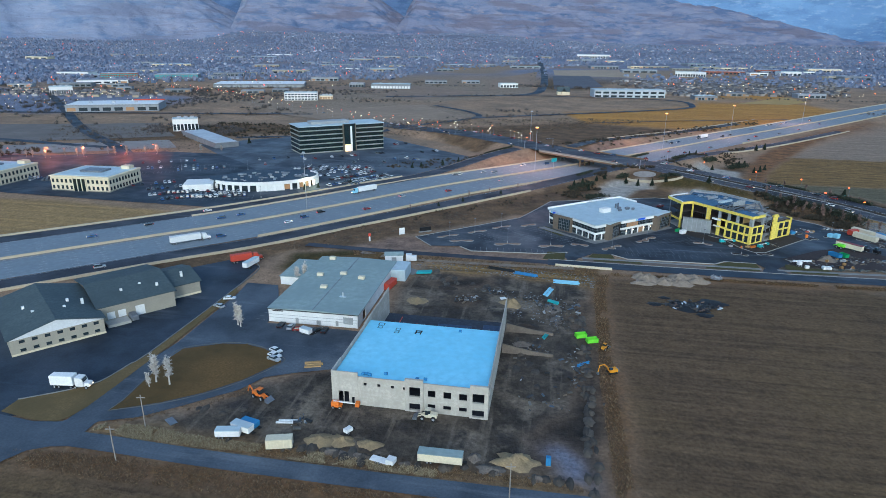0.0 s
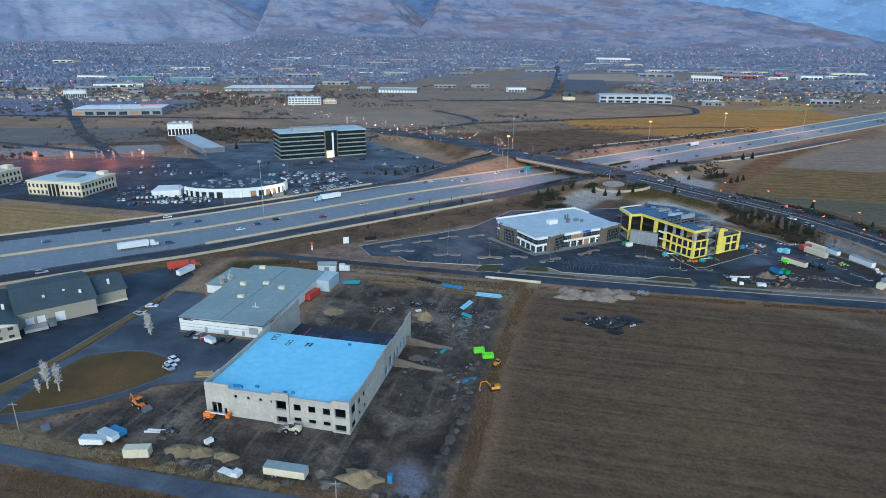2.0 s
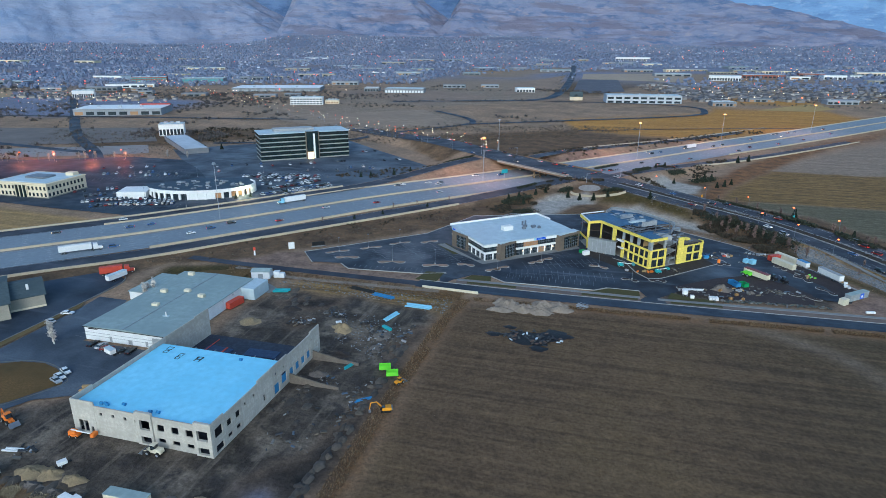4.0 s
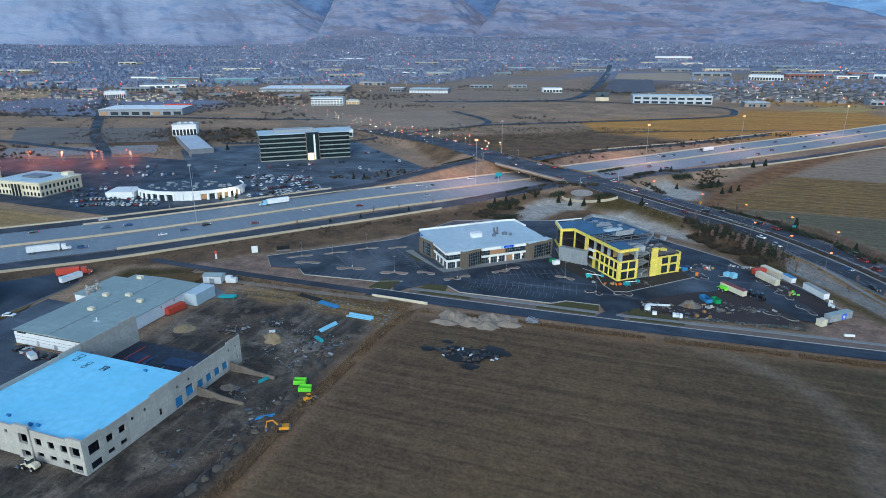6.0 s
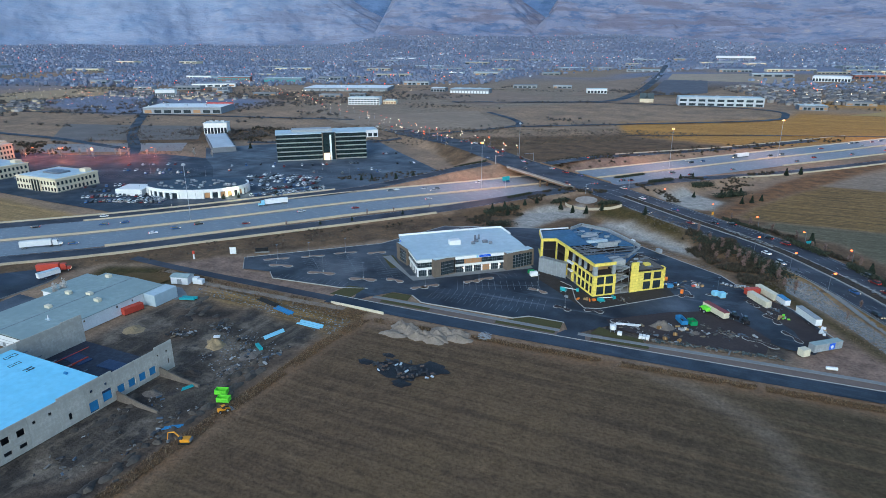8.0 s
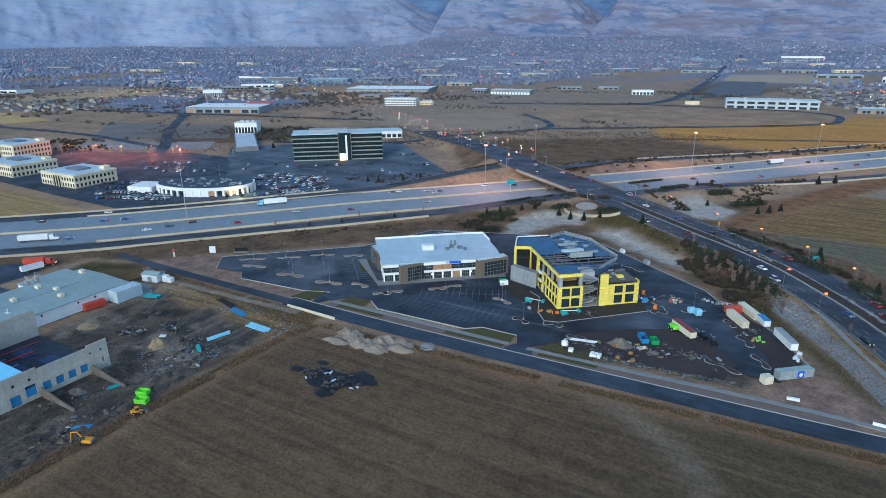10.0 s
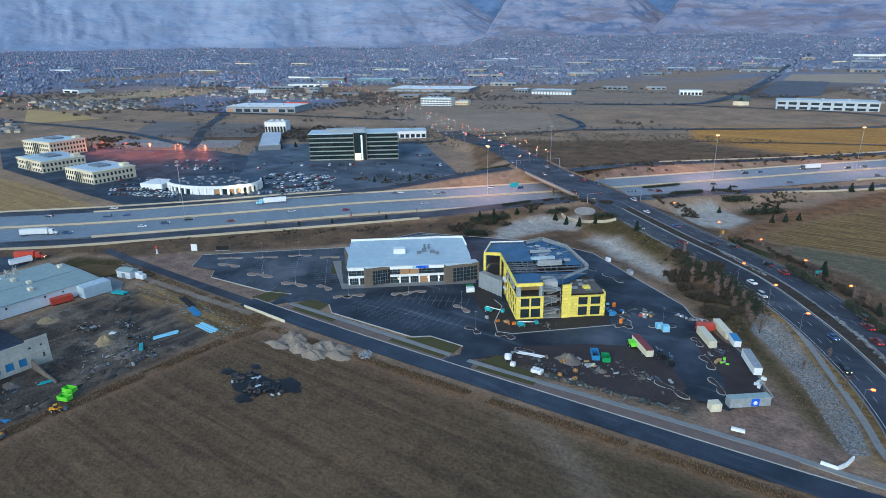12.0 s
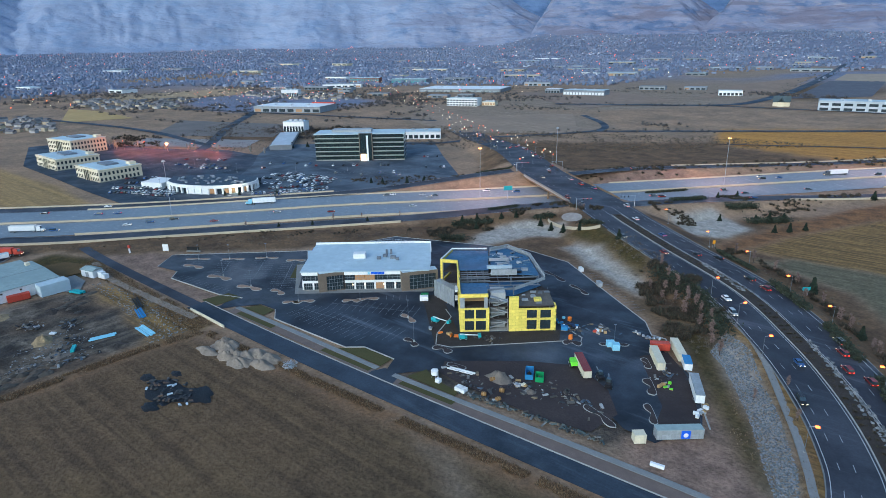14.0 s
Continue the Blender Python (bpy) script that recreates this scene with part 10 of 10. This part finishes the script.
# ---- trees and plants ----
def bare_tree(x, y, h, seed, label, mat="twig", slim=1.0):
    r = random.Random(seed)
    t = thing("tree", x, y, float(land(x, y)) - 0.1, r.uniform(0, 360), label, "tree")
    trunk = Geo().tube((0, 0, -0.3), (0.1, 0, h * 0.35), 0.03 * h, 0.02 * h, 8).tube((0.1, 0, h * 0.35), (0, 0.1, h * 0.9), 0.02 * h, 0.004 * h, 6)
    twigs = Geo()
    for k in range(int(16 + h * 1.4)):
        z = h * r.uniform(0.18, 0.82)
        a, up = r.uniform(0, 6.28), r.uniform(0.5, 1.3)
        ln = h * r.uniform(0.16, 0.34) * (1.1 - z / h * 0.5)
        e = Vector((ln * math.cos(a) * 0.5 * slim, ln * math.sin(a) * 0.5 * slim, z + ln * up))
        trunk.tube((0, 0, z), e, 0.007 * h, 0.003 * h, 5)
        for q in range(9):
            s = Vector((0, 0, z)).lerp(e, r.uniform(0.3, 1.0))
            d = Vector((r.gauss(0, slim), r.gauss(0, slim), r.gauss(0.8, 0.7))).normalized() * h * r.uniform(0.06, 0.15)
            w = Vector((r.gauss(0, 1), r.gauss(0, 1), 0)).normalized() * 0.022 * h * slim
            twigs.solid([s - w, s + w, s + d], [(0, 1, 2)])
            twigs.solid([s + d * 0.3, s + d * 0.3 + w * 3, s + d * 0.9 + w * 4], [(0, 1, 2)])
    part("trunk", trunk, M["white_bark"] if slim < 1 else M["bark"] if mat == "twig" else M["scrub"], t)
    part("crown", twigs, M[mat], t, "bare pale twigs")


def conifer(x, y, h, seed):
    r = random.Random(seed)
    t = thing("tree", x, y, float(land(x, y)) - 0.1, r.uniform(0, 360), "dark green conifer on the bank", "tree")
    part("trunk", Geo().tube((0, 0, -0.2), (0, 0, h * 0.9), 0.03 * h, 0.01 * h, 6), M["bark"], t)
    g = Geo()
    for k in range(240):
        z = h * r.uniform(0.04, 0.98)
        rad = 0.4 * h * (1.02 - z / h) * r.uniform(0.5, 1.1)
        a = r.uniform(0, 6.28)
        p, q = Vector((rad * math.cos(a), rad * math.sin(a), z - 0.1 * rad)), Vector((-math.sin(a), math.cos(a), 0)) * 0.1 * h
        g.solid([Vector((0, 0, z + 0.05 * h)), p - q, p + Vector((0, 0, -0.05 * h)), p + q], [(0, 1, 2), (0, 2, 3)])
    part("crown", g, M["conifer"], t)


for x, y, h, s in ((-118.6, 146.2, 9.5, 1), (-114.0, 145.8, 9.0, 2), (-119.0, 143.4, 5.0, 3), (-113.8, 186.2, 8.5, 4), (-112.2, 185.2, 8.0, 5), (-108.5, 226.5, 8.5, 6), (-106.2, 229.0, 9.0, 7), (-110, 230, 7.0, 17)):
    bare_tree(x, y, h, s, "pale leafless cottonwood tree", "white_bark", 0.8)
for k, (x, y, h) in enumerate(((150, 385, 7), (158, 378, 6), (164, 372, 7), (143, 395, 6), (170, 362, 6), (136, 402, 6), (155, 388, 5), (148, 394, 6.5), (166, 366, 5.5), (226, 342, 6), (210, 392, 6), (196, 412, 6), (182, 428, 5), (186, 340, 4), (192, 352, 4), (198, 336, 4), (144, 472, 5), (154, 464, 6), (165, 455, 5.5), (176, 444, 6), (188, 430, 5), (200, 408, 6), (208, 396, 5), (217, 378, 6), (222, 360, 5), (128, 418, 6), (134, 410, 5.5), (140, 404, 6.5), (146, 400, 5), (152, 392, 6), (130, 402, 5), (138, 394, 5.5), (160, 384, 5), (60, 476, 4), (48, 478, 4), (-60, 392, 4), (-48, 404, 3.5), (-90, 352, 4), (-30, 418, 3.5))):
    bare_tree(x, y, h, 30 + k, "leafless brown roadside tree", "twig_red")
for k, (x, y, h) in enumerate([(-478 + 9.6 * q + 3 * (q % 2), 436 + 4.4 * q - 5 * (q % 3), 7 + q % 3) for q in range(14)] + [(-548, 440, 8), (-530, 446, 7), (-512, 442, 8), (-496, 448, 7), (-560, 420, 8), (-300, 508, 7), (-318, 504, 8)]):
    bare_tree(x, y, h, 60 + k, "leafless tree lit by orange lamps")
for k, (x, y, h) in enumerate(((45.3, 453.9, 4.8), (53.4, 451.7, 5), (62.6, 448.6, 5), (71.7, 449.8, 4.6), (182.7, 439, 7), (182, 629, 6), (193, 641, 6), (137, 533, 5), (143, 538, 6), (149, 544, 5.5), (30, 452, 4), (24, 446, 4), (14, 436, 5), (8, 430, 5), (18, 430, 4.5), (98, 440, 5), (150, 520, 4.5), (156, 526, 5), (162, 534, 4.5), (120, 526, 4), (-118, 478, 4.5), (-112, 484, 4), (-96, 494, 5), (-84, 500, 4), (204, 404, 5), (-165, 395, 4), (-172, 388, 4), (-148, 414, 3.5),
                               (-62, 378, 3), (-40, 401, 3), (-75, 364, 3), (108, 560, 4), (116, 572, 4), (-250, 640, 7), (-262, 628, 7), (-300, 560, 6), (-310, 548, 6))):
    conifer(x, y, h, 90 + k)

# clipped hedges and low shrubs on the banks
def hedge(x0, y0, x1, y1, wide, tall, seed):
    r = random.Random(seed)
    t = thing("hedge", x0, y0, 0, 0, "dark green clipped hedge on the bank", "hedge", "hedges round the bridge")
    long = math.hypot(x1 - x0, y1 - y0)
    count = int(90 + 34 * long)
    u = np.array([r.random() for _ in range(count)])
    px, py = x0 + (x1 - x0) * u + np.array([r.gauss(0, wide * 0.33) for _ in u]), y0 + (y1 - y0) * u + np.array([r.gauss(0, wide * 0.33) for _ in u])
    pz = land(px, py)
    g = Geo()
    for x, y, z in zip(px - x0, py - y0, pz):
        h = tall * r.uniform(0.15, 1.0)
        c = Vector((x, y, z + h))
        for _ in range(2):
            a = Vector((r.gauss(0, 1), r.gauss(0, 1), r.gauss(0, 0.7))).normalized() * 0.42
            b = Vector((r.gauss(0, 1), r.gauss(0, 1), r.gauss(0, 0.7))).normalized() * 0.42
            g.solid([c - a, c + b, c + a, c - b], [(0, 1, 2, 3)])
    part("foliage", g, M["hedge_leaf"], t)
    stems = Geo()
    for k in range(max(2, int(long / 2))):
        q = (k + 0.5) / max(2, int(long / 2))
        x, y = x0 + (x1 - x0) * q, y0 + (y1 - y0) * q
        z = float(land(x, y))
        stems.tube((x - x0, y - y0, z - 0.2), (x - x0, y - y0, z + tall * 0.6), 0.08, 0.04, 5)
    part("stems", stems, M["scrub"], t)


M["hedge_leaf"] = island("hedge_leaves", [(0.03, 0.042, 0.024), (0.04, 0.05, 0.028), (0.05, 0.05, 0.03), (0.024, 0.034, 0.022)], 0.9, 0.3, 1.0)
for k, (x0, y0, x1, y1, wide, tall) in enumerate(((5, 425, 9.8, 428.5, 2.4, 2.2), (9.8, 431, 14.3, 434.3, 2.4, 2.2), (15.5, 435.5, 22, 439.5, 2.4, 2.2), (10.6, 452, 21.6, 465.8, 1.8, 1.4), (15, 402, 27, 409, 5.0, 3.0), (39.3, 456.5, 47, 465, 3.0, 2.0),
                                                   (68, 456, 81, 455.2, 3.0, 1.8), (90.2, 530, 102.7, 550.7, 3.4, 1.8), (117.6, 545, 130.2, 561.7, 4.0, 2.2), (134, 531, 151.7, 546, 5.0, 3.0), (-66, 540, -44, 556, 2.6, 1.5), (60, 566, 78, 590, 2.6, 1.5),
                                                   (127, 414, 150, 399, 6.0, 2.4), (150, 399, 168, 375, 6.0, 2.6), (141, 455, 160, 441, 3.0, 2.0), (170, 428, 186, 410, 3.0, 2.2), (194, 400, 206, 380, 3.0, 2.2), (212, 372, 221, 350, 3.0, 2.0))):
    hedge(x0, y0, x1, y1, wide, tall, 300 + k)
# retaining wall and pale planting bed at the end of the bridge
run = spline([(46.7, 459.6), (58, 453.6), (68, 450.6), (78.2, 449.2), (83, 450.4)], 2.0)
run[:, 2] = land(run[:, 0], run[:, 1])
setting("wall_retaining", ribbon(Geo(), run, -0.3, 0.3, 1.5, 2.2), M["barrier"], "low tan retaining wall below the road", category="wall")
bed = Geo()
for k in range(6):
    for i in range(24):
        q = []
        for kk, ii in ((k, i), (k + 1, i), (k + 1, i + 1), (k, i + 1)):
            a, w = 2 * math.pi * ii / 24, kk / 6
            x, y = 59 + w * (8.5 * math.cos(a) * 0.86 + 4.2 * math.sin(a) * 0.5), 464 + w * (-8.5 * math.cos(a) * 0.5 + 4.2 * math.sin(a) * 0.86)
            q.append((x, y))
        z = land(np.array([p[0] for p in q]), np.array([p[1] for p in q]))
        bed.face(*[(p[0], p[1], float(h) + 0.25) for p, h in zip(q, z)])
setting("pavement_planting_bed", bed, surface("white_rock_mulch", (0.32, 0.29, 0.27), (0.2, 0.18, 0.165), 0.4, 0.95, fine=1.5, coords="World"), "oval bed of pale rocks by the junction", category="planting bed")
for x, y, w, h, mat, label in ((133.5, 472, 1.4, 1.8, "cat_yellow", "yellow warning sign on a post"), (181, 435, 3.2, 1.4, "teal", "green road sign on two posts")):
    t = thing("road_sign", x, y, float(land(x, y)) - 0.1, 40, label, "sign")
    part("panel", Geo().slab(-w / 2, -0.06, 2.2, w / 2, 0.06, 2.2 + h, 0.03), M[mat], t)
    for q in (-w * 0.3, w * 0.3):
        part("post", Geo().tube((q, 0.12, 0), (q, 0.12, 2.2 + h), 0.07, n=6), M["galv"], t)

# weeds and tufts along the field and lanes
tuft_x, tuft_y, tuft_h = [], [], []
rng = np.random.RandomState(71)
for outline, count, tall in (([(11, 120), (10.5, 170), (12, 236), (14, 262), (20, 265), (16.5, 240), (14.8, 170), (15.5, 120)], 3200, 0.7), ([(22, 263.5), (60, 265.5), (120, 268.5), (205, 273.5), (205, 277), (120, 271.5), (60, 268.5), (20, 266.5)], 5200, 0.75), ([(-300, 104), (-110, 112.5), (20, 117), (20, 111), (-110, 105), (-300, 98)], 1200, 0.6), ([(-129.5, 107), (-128, 112.6), (-110, 114), (-60, 113.8), (20, 115), (20, 108), (-110, 106)], 5200, 0.55),
                             ([(-100, 121), (-90, 124.8), (-60, 125.4), (-36, 124.6), (0, 126), (6, 122.6), (-40, 120.9)], 2200, 0.5), ([(-122, 126.2), (-100, 140.6), (-90, 150), (-87, 148), (-100, 136), (-114, 127.4)], 900, 0.4), ([(-95, 262), (-60, 264), (0, 262), (14, 258), (16, 270), (0, 271), (-60, 272), (-100, 273)], 4200, 0.65), ([(16, 60), (16, 258), (60, 266), (205, 272), (220, 120)], 1500, 0.25),
                             ([(186, 318), (205, 300), (209, 306), (202, 328), (191, 352), (176, 374), (150, 402), (146, 396), (172, 366)], 1200, 0.6)):
    q = np.array(outline)
    x, y = rng.uniform(q[:, 0].min(), q[:, 0].max(), count * 6), rng.uniform(q[:, 1].min(), q[:, 1].max(), count * 6)
    ok = inside(x, y, outline) & (grain2(x, y, 5, 41) > -0.6)
    tuft_x.append(x[ok][:count])
    tuft_y.append(y[ok][:count])
    tuft_h.append(np.full(len(x[ok][:count]), tall))
tuft_x, tuft_y, tuft_h = np.concatenate(tuft_x), np.concatenate(tuft_y), np.concatenate(tuft_h)
shrubs("dry_weeds", tuft_x, tuft_y, land(tuft_x, tuft_y) - 0.03, tuft_h * rng.uniform(0.6, 1.4, len(tuft_x)), island("dry_weed_tufts", [(0.23, 0.128, 0.056), (0.15, 0.088, 0.042), (0.33, 0.235, 0.135), (0.1, 0.064, 0.037), (0.075, 0.054, 0.035)], 0.95, 0.3, 1.0), "tufts of orange-brown dry weeds", "weeds", 9)
bank = [(-121.2, 121.4), (-119.4, 125.6), (-108, 126.4), (-95, 124.8), (-62, 124.6), (-30, 123.8), (-30, 121.2), (-110, 120.8)]
straw_x, straw_y = rng.uniform(-122, -30, 26000), rng.uniform(120.5, 126.5, 26000)
kept = inside(straw_x, straw_y, bank) & (grain2(straw_x, straw_y, 4, 43) > -0.1 - 0.006 * (straw_x + 80))
straw_x, straw_y = straw_x[kept][:4500], straw_y[kept][:4500]
shrubs("straw_weeds", straw_x, straw_y, land(straw_x, straw_y) - 0.03, rng.uniform(0.35, 0.9, len(straw_x)), island("straw_tufts", [(0.42, 0.34, 0.21), (0.3, 0.235, 0.14), (0.5, 0.42, 0.28), (0.2, 0.15, 0.09)], 0.95, 0.3, 1.0), "pale straw tufts on the bank beside the lane", "weeds", 9)

# stone bank beside the walk, and stones in the median
rock_x, rock_y, rock_s = [], [], []
for outline, count, size in (([(166, 379), (178, 367), (194, 335), (202.5, 314), (205.5, 302), (201, 300), (196, 310), (187, 331), (174, 354), (167, 362)], 7000, 0.22), ([(-66, 258), (-40, 256), (-10, 253), (12, 246), (15, 258), (8, 266), (-30, 266.5), (-66, 267)], 800, 0.24), ([(-20, 216), (-2, 206), (4, 224), (-4, 240), (-24, 238)], 260, 0.22), ([(190, 384), (206, 360), (219, 334), (225.6, 309), (226.8, 309), (221, 336), (208, 362), (192, 386)], 420, 0.4), ([(140, 432), (162.6, 412.6), (164, 415), (142, 434)], 120, 0.4)):
    q = np.array(outline)
    x, y = rng.uniform(q[:, 0].min(), q[:, 0].max(), count * 8), rng.uniform(q[:, 1].min(), q[:, 1].max(), count * 8)
    ok = inside(x, y, outline)
    rock_x.append(x[ok][:count])
    rock_y.append(y[ok][:count])
    rock_s.append(np.full(len(x[ok][:count]), size))
rock_x, rock_y, rock_s = np.concatenate(rock_x), np.concatenate(rock_y), np.concatenate(rock_s)
near, level = distance(rock_x, rock_y, ARTERY[::2])
clumps("bank_stones", rock_x, rock_y, np.maximum(land(rock_x, rock_y), np.where(near < 4, level + 0.2, -9)) - 0.15, rock_s * rng.uniform(0.6, 1.5, len(rock_x)), 0.7, island("grey_stones", [(0.2, 0.21, 0.22), (0.15, 0.16, 0.17), (0.26, 0.265, 0.27), (0.11, 0.118, 0.125)], 0.9, 0.3, 2.0), "grey stones of the banks, rubble strip and median", "stones", 0.3)
